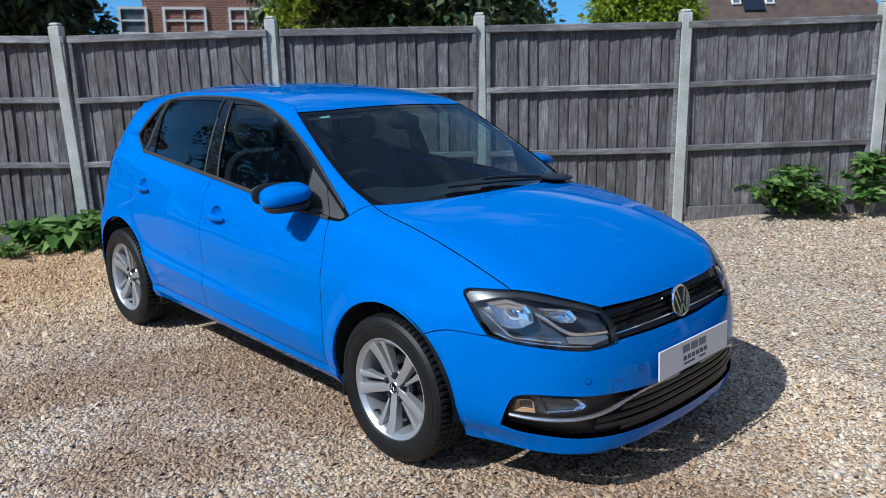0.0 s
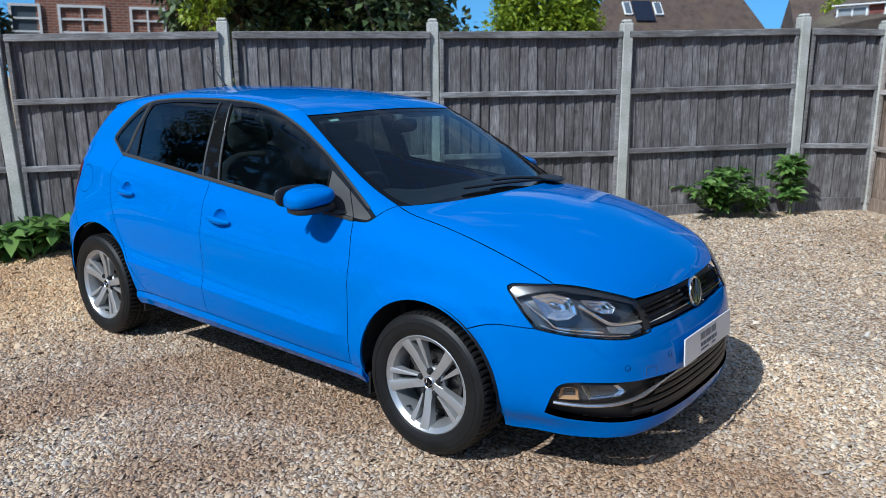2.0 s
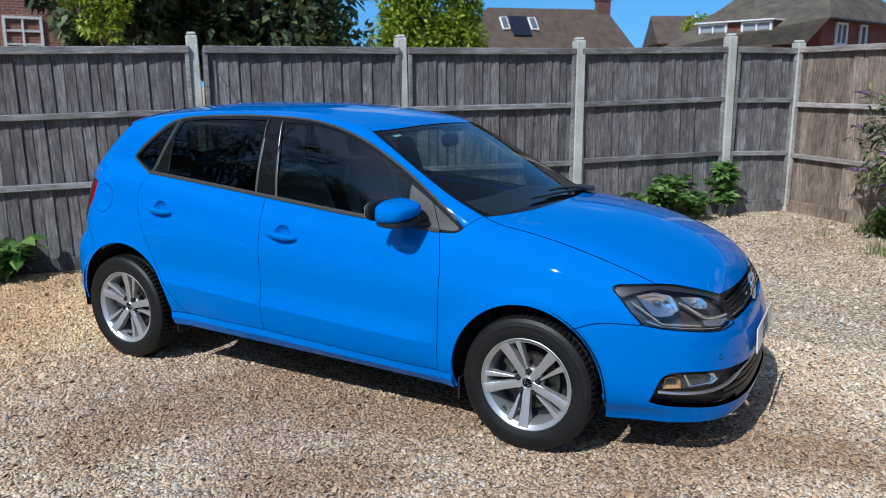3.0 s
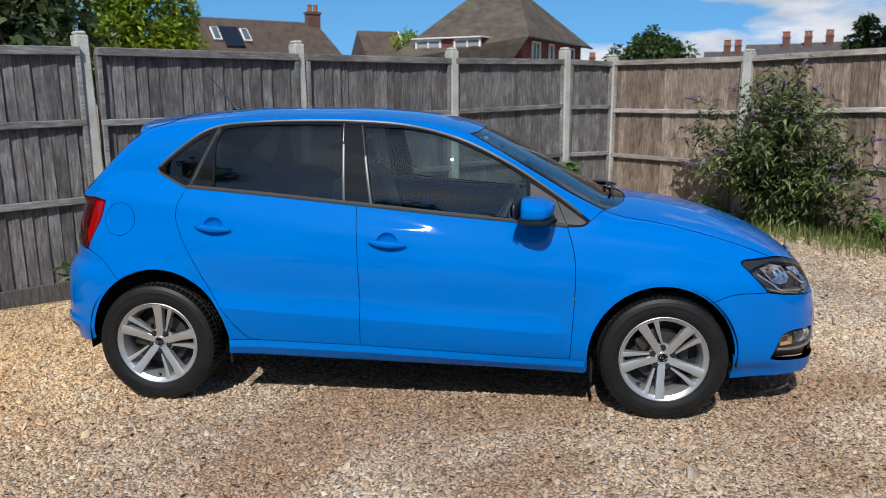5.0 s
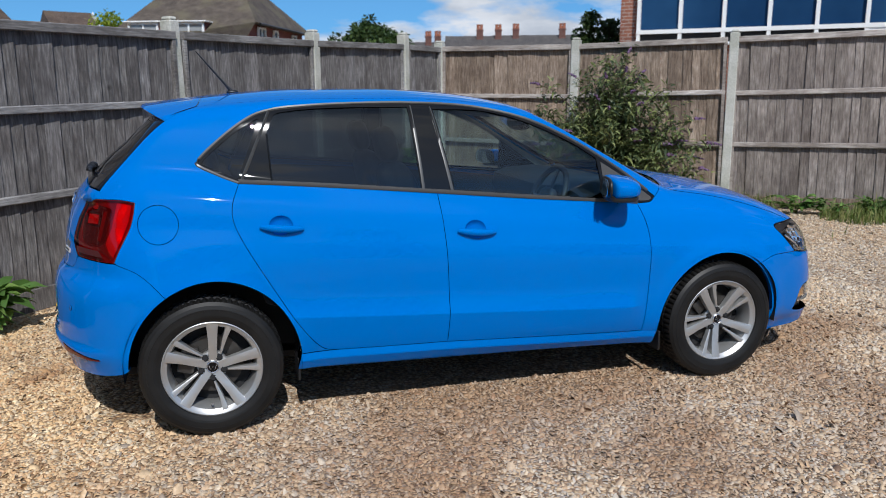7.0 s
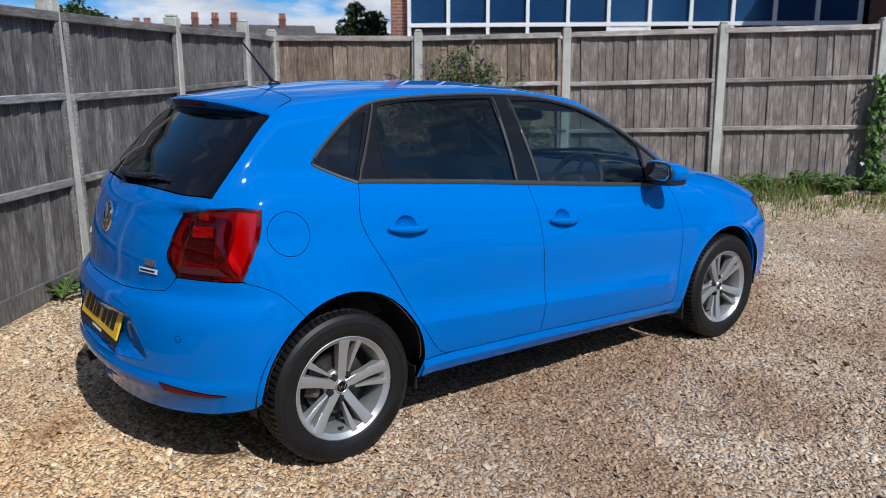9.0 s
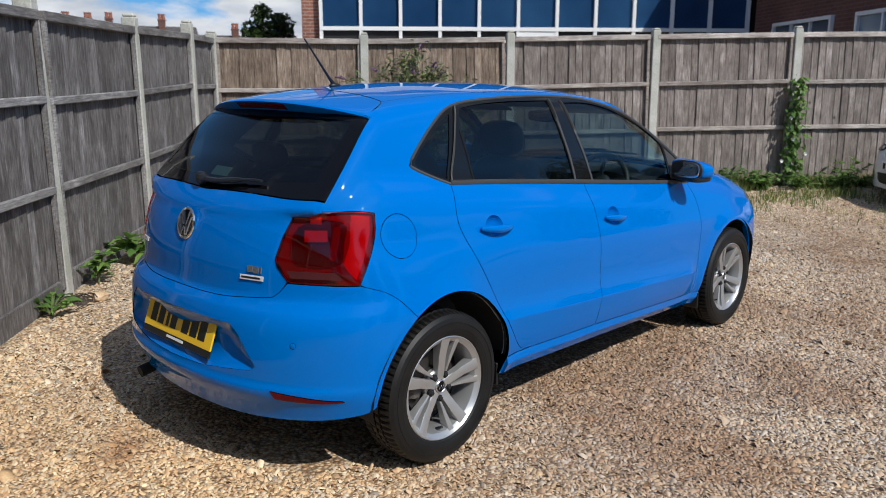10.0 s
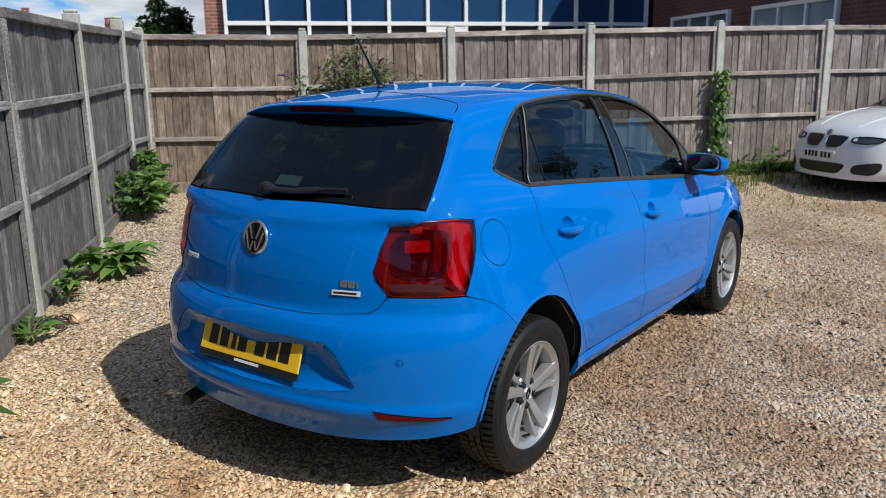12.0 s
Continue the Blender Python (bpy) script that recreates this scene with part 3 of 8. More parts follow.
# front wing, from the door to the lamp, round the wheel
lamp_back = snap((1.724, -0.655, 0.771), (1.66, -0.70, 0.774), (1.587, -0.737, 0.772), (1.578, -0.752, 0.755), (1.61, -0.758, 0.72), (1.657, -0.755, 0.665), (1.70, -0.751, 0.622))
bumper_seam = snap((1.70, -0.751, 0.618), (1.542, -0.793, 0.614), (1.431, -0.819, 0.578))
bonnet_side = snap((0.950, -0.634, 0.978), (1.176, -0.647, 0.93), (1.38, -0.66, 0.888), (1.584, -0.664, 0.83), (1.724, -0.655, 0.771))
wing = np.vstack([win_tip, snap((0.885, -0.71, 0.934), (0.92, -0.672, 0.957), (0.950, -0.634, 0.978)), bonnet_side[1:], lamp_back[1:], bumper_seam[1:], arch(1.222, 0.340, 0.352, 52, 184), side((0.885, 0.25), (0.886, 0.235)), side((0.815, 0.235), (0.80, 0.280)), seam_a[::-1][1:]])
panel("front_wing", "x", wing, PAINT, car, both=True)

# sill
sill = np.vstack([side((0.885, 0.214), (0.876, 0.278), (0.80, 0.280)), sill_top_f[1:], sill_top_r[1:], side((-0.77, 0.331), (-0.862, 0.329)), side((-0.878, 0.249), (0.0, 0.227), (0.885, 0.206))])
panel("sill", "x", sill, PAINT, car, both=True, rim=0.06, gap=0.0006)

# body side: pillars, roof rail and rear quarter in one pressing
screen_side = snap((0.950, -0.634, 0.978), (0.80, -0.645, 1.06), (0.62, -0.625, 1.165), (0.45, -0.59, 1.265), (0.305, -0.548, 1.336))
rail = snap((0.305, -0.548, 1.336), (0.27, -0.53, 1.36), (0.15, -0.52, 1.385), (-0.1, -0.52, 1.405), (-0.5, -0.52, 1.415), (-0.9, -0.500, 1.405), (-1.245, -0.468, 1.385))
tail_side = snap((-1.245, -0.468, 1.385), (-1.295, -0.512, 1.368), (-1.362, -0.542, 1.322), (-1.40, -0.555, 1.287), (-1.52, -0.595, 1.172), (-1.643, -0.627, 1.053), (-1.655, -0.624, 1.012))
lamp_top = snap((-1.655, -0.624, 1.012), (-1.57, -0.672, 1.011), (-1.497, -0.717, 1.004))
lamp_out = snap((-1.497, -0.717, 1.004), (-1.508, -0.735, 0.95), (-1.525, -0.735, 0.89), (-1.578, -0.725, 0.762))
rear_seam = snap((-1.578, -0.726, 0.758), (-1.49, -0.785, 0.715), (-1.400, -0.83, 0.624))
quarter = np.vstack([seam_c[::-1], win_top[::-1][1:], snap((0.885, -0.71, 0.934), (0.92, -0.672, 0.957), (0.950, -0.634, 0.978))[1:], screen_side[1:], rail[1:], tail_side[1:], lamp_top[1:], lamp_out[1:], rear_seam[1:], arch(-1.213, 0.353, 0.380, 122, -6), side((-0.862, 0.3305), (-0.77, 0.3325), (-0.70, 0.333))])
cap_ring = ring(-1.412, 0.914, 0.079, 0.078)
side_cut = sheet("x", quarter, [cap_ring], step=0.028, gap=0.0012)
panel("body_side", None, None, PAINT, car, cut=side_cut, both=True)

# roof, bonnet
roof_back = snap((-1.245, -0.468, 1.385), (-1.228, -0.295, 1.405), (-1.210, 0.0, 1.42))
header = snap((0.305, -0.548, 1.336), (0.338, -0.40, 1.343), (0.352, -0.2, 1.347), (0.357, 0.0, 1.348))
roof = np.vstack([mirrored(header), (rail * (1, -1, 1))[1:], mirrored(roof_back)[::-1][1:], rail[::-1][1:-1]])
roof_cut = sheet("x", roof, step=0.035, gap=0.0)
panel("roof", None, None, PAINT, car, cut=roof_cut)
lining("headlining", roof_cut, 0.035, HEADLINER, car)
lining("pillar_lining", side_cut, 0.03, HEADLINER, car, both=True)
bonnet_back = snap((0.950, -0.634, 0.978), (1.0, -0.545, 0.98), (1.07, -0.36, 0.985), (1.105, -0.15, 0.987), (1.11, 0.0, 0.988))
lamp_over = snap((1.724, -0.655, 0.771), (1.79, -0.60, 0.762), (1.843, -0.548, 0.747), (1.90, -0.475, 0.722), (1.938, -0.413, 0.698))
nose = snap((1.938, -0.413, 0.698), (1.963, -0.25, 0.693), (1.974, -0.1, 0.690), (1.975, 0.0, 0.690))
front_half = np.vstack([bonnet_side, lamp_over[1:], nose[1:]])
bonnet = np.vstack([mirrored(front_half), mirrored(bonnet_back)[::-1][1:-1]])
panel("bonnet", "x", bonnet, PAINT, car, step=0.028)

# windscreen with its black border
screen_loop = np.vstack([mirrored(header), (screen_side[::-1] * (1, -1, 1))[1:], mirrored(bonnet_back)[::-1][1:], screen_side[1:-1]])
inner_top = snap((0.345, -0.515, 1.322), (0.385, -0.3, 1.33), (0.395, 0.0, 1.332))
inner_side = snap((0.985, -0.575, 0.985), (0.87, -0.612, 1.03), (0.62, -0.60, 1.165), (0.45, -0.562, 1.265), (0.345, -0.515, 1.322))
inner_low = snap((0.985, -0.575, 0.985), (1.03, -0.36, 1.0), (1.05, 0.0, 1.005))
pane_loop = np.vstack([mirrored(inner_top), (inner_side[::-1] * (1, -1, 1))[1:], mirrored(inner_low)[::-1][1:], inner_side[1:-1]])
panel("screen_border", "x", screen_loop, GLOSS_BLACK, car, holes=[pane_loop], lift=-0.003, rim=0.004, label="black border of the windscreen")
windscreen = panel("windscreen", "x", pane_loop, GLASS, car, step=0.04, gap=0.0, lift=-0.003, rim=0)

# side windows
pane_f = np.vstack([side((-0.208, 1.360), (-0.011, 1.355), (0.13, 1.330), (0.255, 1.290), (0.40, 1.228), (0.5, 1.176), (0.578, 1.124)), side((0.578, 1.122), (0.594, 0.945)), side((0.594, 0.943), (0.3, 0.967), (0.097, 0.985), (-0.145, 1.007)), side((-0.145, 1.009), (-0.208, 1.360))])
pane_r = np.vstack([side((-0.328, 1.372), (-0.622, 1.372), (-0.80, 1.364), (-0.905, 1.351)), side((-0.922, 1.343), (-0.957, 1.266)), side((-0.957, 1.262), (-0.948, 1.070)), side((-0.944, 1.068), (-0.684, 1.050), (-0.302, 1.018)), side((-0.302, 1.021), (-0.328, 1.370))])
pane_q = np.vstack([side((-0.988, 1.328), (-1.03, 1.307), (-1.10, 1.262), (-1.18, 1.198), (-1.220, 1.160), (-1.228, 1.147), (-1.21, 1.137), (-1.14, 1.105), (-1.09, 1.085)), side((-1.085, 1.088), (-0.988, 1.328))])
trim_loop = np.vstack([win_top, belt_r[::-1][1:], belt_f[::-1][1:], win_tip[1:-1]])
panel("window_surround", "x", trim_loop, TRIM, car, holes=[pane_f, pane_r, pane_q], step=0.03, gap=0.001, lift=-0.001, rim=0.006, both=True, label="black surround of the side windows")
for name, loop, mat in (("front_side_window", pane_f, GLASS), ("rear_side_window", pane_r, PRIVACY), ("quarter_window", pane_q, PRIVACY)):
    panel(name, "x", loop, mat, car, step=0.05, gap=-0.001, lift=-0.005, rim=0, both=True)


def strip(name, line, radius, mat, lift=0.0, both=True, label="", flat=0.7, n=6, closed=False):
    pts = line + normals_at(line) * lift
    for k in ((1, -1) if both else (1,)):
        part(name, tube(pts * (1, k, 1), radius, n, closed=closed, flat=flat), mat, car, label, smooth=True)


sill_x = np.linspace(0.872, -0.862, 48)
sill_z = np.interp(-sill_x, (-0.872, -0.80, 0.205, 0.70, 0.862), (0.279, 0.281, 0.325, 0.334, 0.331))
rows = []
for dz, out in ((-0.0035, 0.001), (-0.027, 0.0125), (-0.032, 0.0142), (-0.072, 0.010), (-0.077, 0.003), (-0.077, -0.03)):
    line = side(*zip(sill_x, sill_z + dz), smooth=False)
    rows.append(line + normals_at(line) * out)
for k in (1, -1):
    bm = bmesh.new()
    grid = [[bm.verts.new(q * (1, k, 1)) for q in row] for row in rows]
    for a, b in zip(grid, grid[1:]):
        for i in range(len(a) - 1):
            bm.faces.new((a[i], a[i + 1], b[i + 1], b[i])[::-k])
    for i in (0, -1):
        bm.faces.new([row[i] for row in grid])
    bmesh.ops.recalc_face_normals(bm, faces=bm.faces)
    part("sill_ledge", bm, PAINT, car)
strip("window_strip", win_top[4:], 0.0045, SATIN, 0.0005, label="thin satin strip along the window tops", flat=1.6)
strip("belt_strip", np.vstack([belt_f, belt_r[1:]]) + np.array((0.0, 0.0, 0.004)), 0.0045, MATT_GREY, 0.002, label="dark rubber strip along the window sills", flat=2.0)
strip("belt_bead", np.vstack([belt_f[30:], belt_r[1:]]) + np.array((0.0, 0.003, 0.013)), 0.0025, SATIN, 0.002)
strip("window_post", side((-0.222, 1.369), (-0.157, 1.002)), 0.004, SATIN, 0.0, flat=1.9)
strip("window_post", side((-0.313, 1.376), (-0.290, 1.014)), 0.004, SATIN, 0.0, flat=1.9)
strip("window_post", side((-0.942, 1.356), (-1.072, 1.072)), 0.0045, SATIN, 0.001, flat=2.0)
strip("window_post", side((-0.957, 1.264), (-0.948, 1.070)), 0.003, TRIM, 0.0, flat=1.5)
corner_plate = np.vstack([side((0.600, 1.106), (0.713, 1.036), (0.80, 0.975), (0.858, 0.934)), side((0.862, 0.926), (0.848, 0.918), (0.776, 0.920), (0.604, 0.944)), side((0.604, 0.948), (0.600, 1.10))])
panel("mirror_corner", "x", corner_plate, MATT_GREY, car, gap=0.0, lift=0.001, rim=0.004, both=True, label="matt grey plastic corner behind the door mirror")

# tailgate: glass, lower panel, spoiler
gl_top = snap((-1.362, -0.542, 1.323), (-1.382, -0.49, 1.330), (-1.412, -0.3, 1.340), (-1.43, 0.0, 1.345))
gl_side = snap((-1.643, -0.626, 1.054), (-1.52, -0.594, 1.173), (-1.40, -0.554, 1.288), (-1.362, -0.542, 1.323))
gl_low = snap((-1.643, -0.626, 1.054), (-1.695, -0.47, 1.053), (-1.725, -0.25, 1.052), (-1.752, 0.0, 1.052))
glass_loop = np.vstack([mirrored(gl_low), (gl_side * (1, -1, 1))[1:], mirrored(gl_top)[::-1][1:], gl_side[::-1][1:-1]])
in_top = snap((-1.40, -0.50, 1.285), (-1.46, 0.0, 1.295))
in_side = snap((-1.60, -0.535, 1.085), (-1.40, -0.50, 1.285))
in_low = snap((-1.60, -0.535, 1.085), (-1.67, -0.3, 1.082), (-1.705, 0.0, 1.082))
in_loop = np.vstack([mirrored(in_low), (in_side * (1, -1, 1))[1:], mirrored(in_top)[::-1][1:], in_side[::-1][1:-1]])
panel("rear_screen_border", "rear", glass_loop, GLOSS_BLACK, car, holes=[in_loop], lift=-0.001, rim=0.012, gap=0.001)
panel("rear_window", "rear", in_loop, PRIVACY, car, step=0.05, gap=0.0, lift=-0.002, rim=0)
gate_side = snap((-1.643, -0.629, 1.049), (-1.655, -0.624, 1.012), (-1.698, -0.517, 0.99), (-1.748, -0.483, 0.84), (-1.732, -0.531, 0.768), smooth=False)
gate_low = snap((-1.732, -0.531, 0.768), (-1.760, -0.505, 0.722), (-1.79, -0.455, 0.697), (-1.85, -0.30, 0.689), (-1.872, -0.15, 0.687), (-1.876, 0.0, 0.686))
gate_top = snap((-1.643, -0.629, 1.049), (-1.695, -0.47, 1.048), (-1.725, -0.25, 1.047), (-1.755, 0.0, 1.047))
gate = np.vstack([mirrored(np.vstack([gate_side, gate_low[1:]])), mirrored(gate_top)[::-1][1:-1]])
gate_cut = sheet("rear", gate, step=0.03, gap=0.0014)
panel("tailgate", None, None, PAINT, car, cut=gate_cut)

def lip_at(y):
    return -1.500 + 0.36 * y * y + 0.20 * y**4


def lip_top(y):
    return 1.383 - 0.12 * y * y - 0.18 * y**4


def lip_low(y):
    return 1.342 - 0.08 * y * y


spoiler_seam = curve((0.0, -1.208), (0.295, -1.225), (0.468, -1.243), (0.512, -1.293), (0.546, -1.36))
bm = bmesh.new()
rows = []
for y in np.concatenate([np.linspace(-0.546, -0.46, 9), np.linspace(-0.45, 0.45, 25), np.linspace(0.46, 0.546, 9)]):
    y = float(y)
    seam_x = float(spoiler_seam(abs(y)))
    lip_x = lip_at(y)
    zs = float(cast(np.array([[seam_x, y, 0.5]]), np.array([[0.0, 0.0, 1.0]]), 1.2)[0, 2]) + 0.001
    zl, zb = lip_top(y), lip_low(y)
    row = []
    for t in (0.0, 0.2, 0.4, 0.6, 0.8, 0.93):
        row.append((seam_x + (lip_x - seam_x) * t, zs + (zl - zs) * (0.75 * t + 0.25 * t * t)))
    row += [(lip_x + 0.003, zl - 0.002), (lip_x, zl - 0.006), (lip_x + 0.005, zl - 0.012), (lip_x + 0.030, zb + 0.003), (lip_x + 0.036, zb), (lip_x + 0.07, zb - 0.004), (lip_x + 0.14, zb - 0.004)]
    rows.append([bm.verts.new((x, y, z)) for x, z in row])
for p, q in zip(rows, rows[1:]):
    for j in range(len(p) - 1):
        bm.faces.new((p[j], p[j + 1], q[j + 1], q[j]))
bm.faces.new(rows[0])
bm.faces.new(rows[-1][::-1])
spoiler = part("spoiler", bm, PAINT, car, smooth=True)
bm = bmesh.new()
rows = []
for y in np.linspace(-0.17, 0.17, 9):
    y = float(y)
    x, top, low = lip_at(y) + 0.004, lip_top(y) - 0.011, lip_low(y) + 0.006
    rows.append([bm.verts.new(p) for p in ((x + 0.010, y, top + 0.001), (x - 0.0005, y, top - 0.001), (x + 0.0205, y, low + 0.001), (x + 0.030, y, low - 0.001))])
for p, q in zip(rows, rows[1:]):
    for j in range(3):
        bm.faces.new((p[j], p[j + 1], q[j + 1], q[j]))
brake_light = part("brake_light", bm, RED_LENS, spoiler, "narrow red high brake light", smooth=True)
ys = np.concatenate([np.linspace(-0.546, -0.44, 14), np.linspace(-0.42, 0.42, 21), np.linspace(0.44, 0.546, 14)])
seam = snap(*[(float(spoiler_seam(abs(y))), float(y), 1.40 - 0.2 * max(abs(float(y)) - 0.45, 0)) for y in ys], smooth=False)
part("spoiler_joint", tube(seam + normals_at(seam) * 0.0005, 0.0022, 5), GLOSS_BLACK, spoiler, smooth=True)

# bumpers

def bowl_of(outline, k):
    """A faceted bowl sunk behind the lens, from an outline on the skin."""
    p = snap(*outline, smooth=False)
    n, mid = normals_at(p), p.mean(0)
    bm = bmesh.new()
    rings = [[bm.verts.new(tuple(v)) for v in ((mid + (p - mid) * s - n * d) * (1, k, 1))[::3]] for s, d in ((1.0, 0.009), (0.96, 0.016), (0.80, 0.020), (0.77, 0.028), (0.52, 0.033), (0.48, 0.040), (0.15, 0.043))]
    for a, b in zip(rings, rings[1:]):
        for i in range(len(a)):
            j = (i + 1) % len(a)
            bm.faces.new((a[i], a[j], b[j], b[i]))
    bm.faces.new(rings[-1])
    return bm


LOW_GRILLE = [(1.745, -0.733, 0.290), (1.775, -0.725, 0.375), (1.80, -0.715, 0.412), (1.86, -0.672, 0.424), (1.985, -0.533, 0.412), (2.04, -0.36, 0.404), (2.067, -0.226, 0.398), (2.07, 0.0, 0.396)]
LOW_EDGE = [(1.745, -0.733, 0.290), (1.80, -0.70, 0.279), (1.905, -0.63, 0.268), (1.99, -0.50, 0.256), (2.044, -0.36, 0.250), (2.07, 0.0, 0.245)]
mouth_top, mouth_low = snap(*LOW_GRILLE), snap(*LOW_EDGE)
mouth = np.vstack([mirrored(mouth_top), mirrored(mouth_low)[::-1][1:-1]])
lamp_under = snap((1.70, -0.751, 0.618), (1.78, -0.71, 0.603), (1.863, -0.65, 0.590), (1.93, -0.575, 0.577), (1.972, -0.507, 0.572), (2.006, -0.408, 0.580))
grille_low = snap((2.006, -0.408, 0.580), (2.012, -0.37, 0.592), (2.024, -0.229, 0.588), (2.028, -0.1, 0.585), (2.03, 0.0, 0.584))
bump_low = snap((1.552, -0.80, 0.30), (1.566, -0.785, 0.180), (1.60, -0.768, 0.166), (1.75, -0.71, 0.174), (1.90, -0.60, 0.188), (2.01, -0.42, 0.196), (2.05, -0.2, 0.203), (2.056, 0.0, 0.203))
half_top = np.vstack([bumper_seam[::-1], lamp_under[1:], grille_low[1:]])
arch_part = arch(1.222, 0.340, 0.352, 52, 2)[::-1]
bumper = np.vstack([mirrored(half_top), (arch_part[::-1] * (1, -1, 1))[1:], (bump_low * (1, -1, 1)), bump_low[::-1][1:], arch_part[:-1]])
front_bumper = panel("front_bumper", "front", bumper, PAINT, car, holes=[mouth], step=0.024, rim=0.03)
mouth_cut = sheet("front", mouth, step=0.03, gap=0.0)
panel("lower_grille", None, None, BLACK, front_bumper, cut=mouth_cut, lift=-0.035, rim=0, label="black plastic insert of the lower grille")
for z0, z1 in ((0.372, 0.375), (0.343, 0.345), (0.314, 0.315), (0.286, 0.286), (0.266, 0.264)):
    y0 = 0.40 if z0 > 0.33 else 0.50 if z0 > 0.27 else 0.40
    ln = snap(*[(2.06 - 0.1 * y * y - 0.75 * y**4, y, z0) for y in np.linspace(-y0, y0, 13)])
    part("grille_bar", tube(ln - normals_at(ln) * 0.014, 0.007, 6, flat=1.6), BLACK, front_bumper, smooth=True)
for k in (1, -1):
    blade = snap((1.775, -0.722, 0.337), (1.88, -0.648, 0.330), (1.965, -0.55, 0.330), (2.005, -0.455, 0.345), (2.03, -0.36, 0.376), (2.055, -0.25, 0.391), (2.068, -0.08, 0.391))
    part("chrome_blade", tube((blade - normals_at(blade) * 0.010) * (1, k, 1), 0.009, 8, flat=0.8), BLADE, front_bumper, "satin chrome blade under the fog lamp", smooth=True)
    fog = snap((1.785, -0.722, 0.350), (1.795, -0.717, 0.385), (1.82, -0.703, 0.410), (1.88, -0.655, 0.413), (1.96, -0.566, 0.403), (1.985, -0.535, 0.380), (1.965, -0.563, 0.352), (1.88, -0.655, 0.343))
    cut = sheet("front", fog, step=0.02, gap=0.0)
    flip = np.array((1, k, 1))
    order = slice(None) if k == 1 else slice(None, None, -1)
    lamp = mesh_object("fog_lamp", (cut[0] - cut[1] * 0.03) * flip, cut[2][:, order], DARKCHROME, front_bumper, cut[1] * flip, "rounded fog lamp with amber end")
    mesh_object("lens", (cut[0] - cut[1] * 0.008) * flip, cut[2][:, order], LENS, lamp, cut[1] * flip)
    part("reflector", bowl_of(((1.862, -0.672, 0.410), (1.962, -0.566, 0.404), (1.980, -0.540, 0.374), (1.968, -0.560, 0.358), (1.866, -0.668, 0.352)), k), SOFT_CHROME, lamp)
    part("bulb", blob((0.011, 0.011, 0.011), 2, 10, 8, Matrix.Translation((1.902, -0.600 * k, 0.380))), LENS, lamp, smooth=True)
    part("indicator", bowl_of(((1.800, -0.714, 0.395), (1.852, -0.682, 0.408), (1.857, -0.676, 0.354), (1.792, -0.716, 0.352)), k), AMBER, lamp, "amber indicator")

# upper grille
g_low = snap((2.003, -0.403, 0.588), (2.012, -0.37, 0.597), (2.024, -0.229, 0.593), (2.028, 0.0, 0.589))
g_side = snap((1.938, -0.410, 0.694), (1.972, -0.395, 0.65), (2.003, -0.403, 0.588))
g_half = np.vstack([nose[::-1], g_side[1:], g_low[1:]])
g_loop = np.vstack([g_half, (g_half * (1, -1, 1))[::-1][1:-1]])
grille = panel("grille", "front", g_loop, BLACK, car, step=0.03, gap=0.0, lift=-0.03, rim=0, label="black slatted upper grille")
for i, (z, mat, r) in enumerate(((0.676, GLOSS_BLACK, 0.006), (0.654, GLOSS_BLACK, 0.006), (0.632, GLOSS_BLACK, 0.006), (0.607, CHROME, 0.0055))):
    ln = snap(*[(2.0 - 0.1 * y * y, y, z) for y in np.linspace(-0.395, 0.395, 15)])
    part("chrome_strip" if mat is CHROME else "slat", tube(ln - normals_at(ln) * 0.008, r, 6, flat=0.8 if mat is CHROME else 1.5), mat, grille, smooth=True)

# headlamps
REFLECTORS = (((1.669, -0.73, 0.735), (1.726, -0.685, 0.749), (1.799, -0.642, 0.728), (1.827, -0.653, 0.676), (1.803, -0.684, 0.656), (1.756, -0.719, 0.651), (1.724, -0.732, 0.667)), ((1.82, -0.624, 0.723), (1.895, -0.521, 0.706), (1.922, -0.518, 0.672), (1.909, -0.555, 0.666), (1.879, -0.595, 0.674), (1.835, -0.624, 0.706)))


LAMP = np.vstack([lamp_over[::-1], lamp_back[1:], lamp_under[1:], snap((2.006, -0.408, 0.580), (1.985, -0.393, 0.62), (1.965, -0.398, 0.66), (1.938, -0.413, 0.698))[1:-1]])
lamp_cut = sheet("front", LAMP, step=0.022, gap=0.002)
mask_low = snap((1.622, -0.755, 0.725), (1.650, -0.737, 0.738), (1.738, -0.669, 0.754), (1.801, -0.623, 0.741), (1.885, -0.525, 0.713), (1.940, -0.440, 0.684), (1.945, -0.416, 0.690))
mask_cut = sheet("front", np.vstack([mask_low, lamp_over[::-1][3:-2], snap((1.715, -0.662, 0.770), (1.66, -0.70, 0.772), (1.590, -0.739, 0.768), (1.584, -0.752, 0.753), (1.612, -0.757, 0.728))]), step=0.022, gap=0.0025)
winker_cut = sheet("front", snap((1.913, -0.581, 0.624), (1.952, -0.514, 0.621), (1.983, -0.437, 0.615), (1.990, -0.424, 0.602), (1.970, -0.500, 0.589), (1.926, -0.575, 0.601), (1.913, -0.581, 0.624), smooth=False)[:-1], step=0.015, gap=0.0)
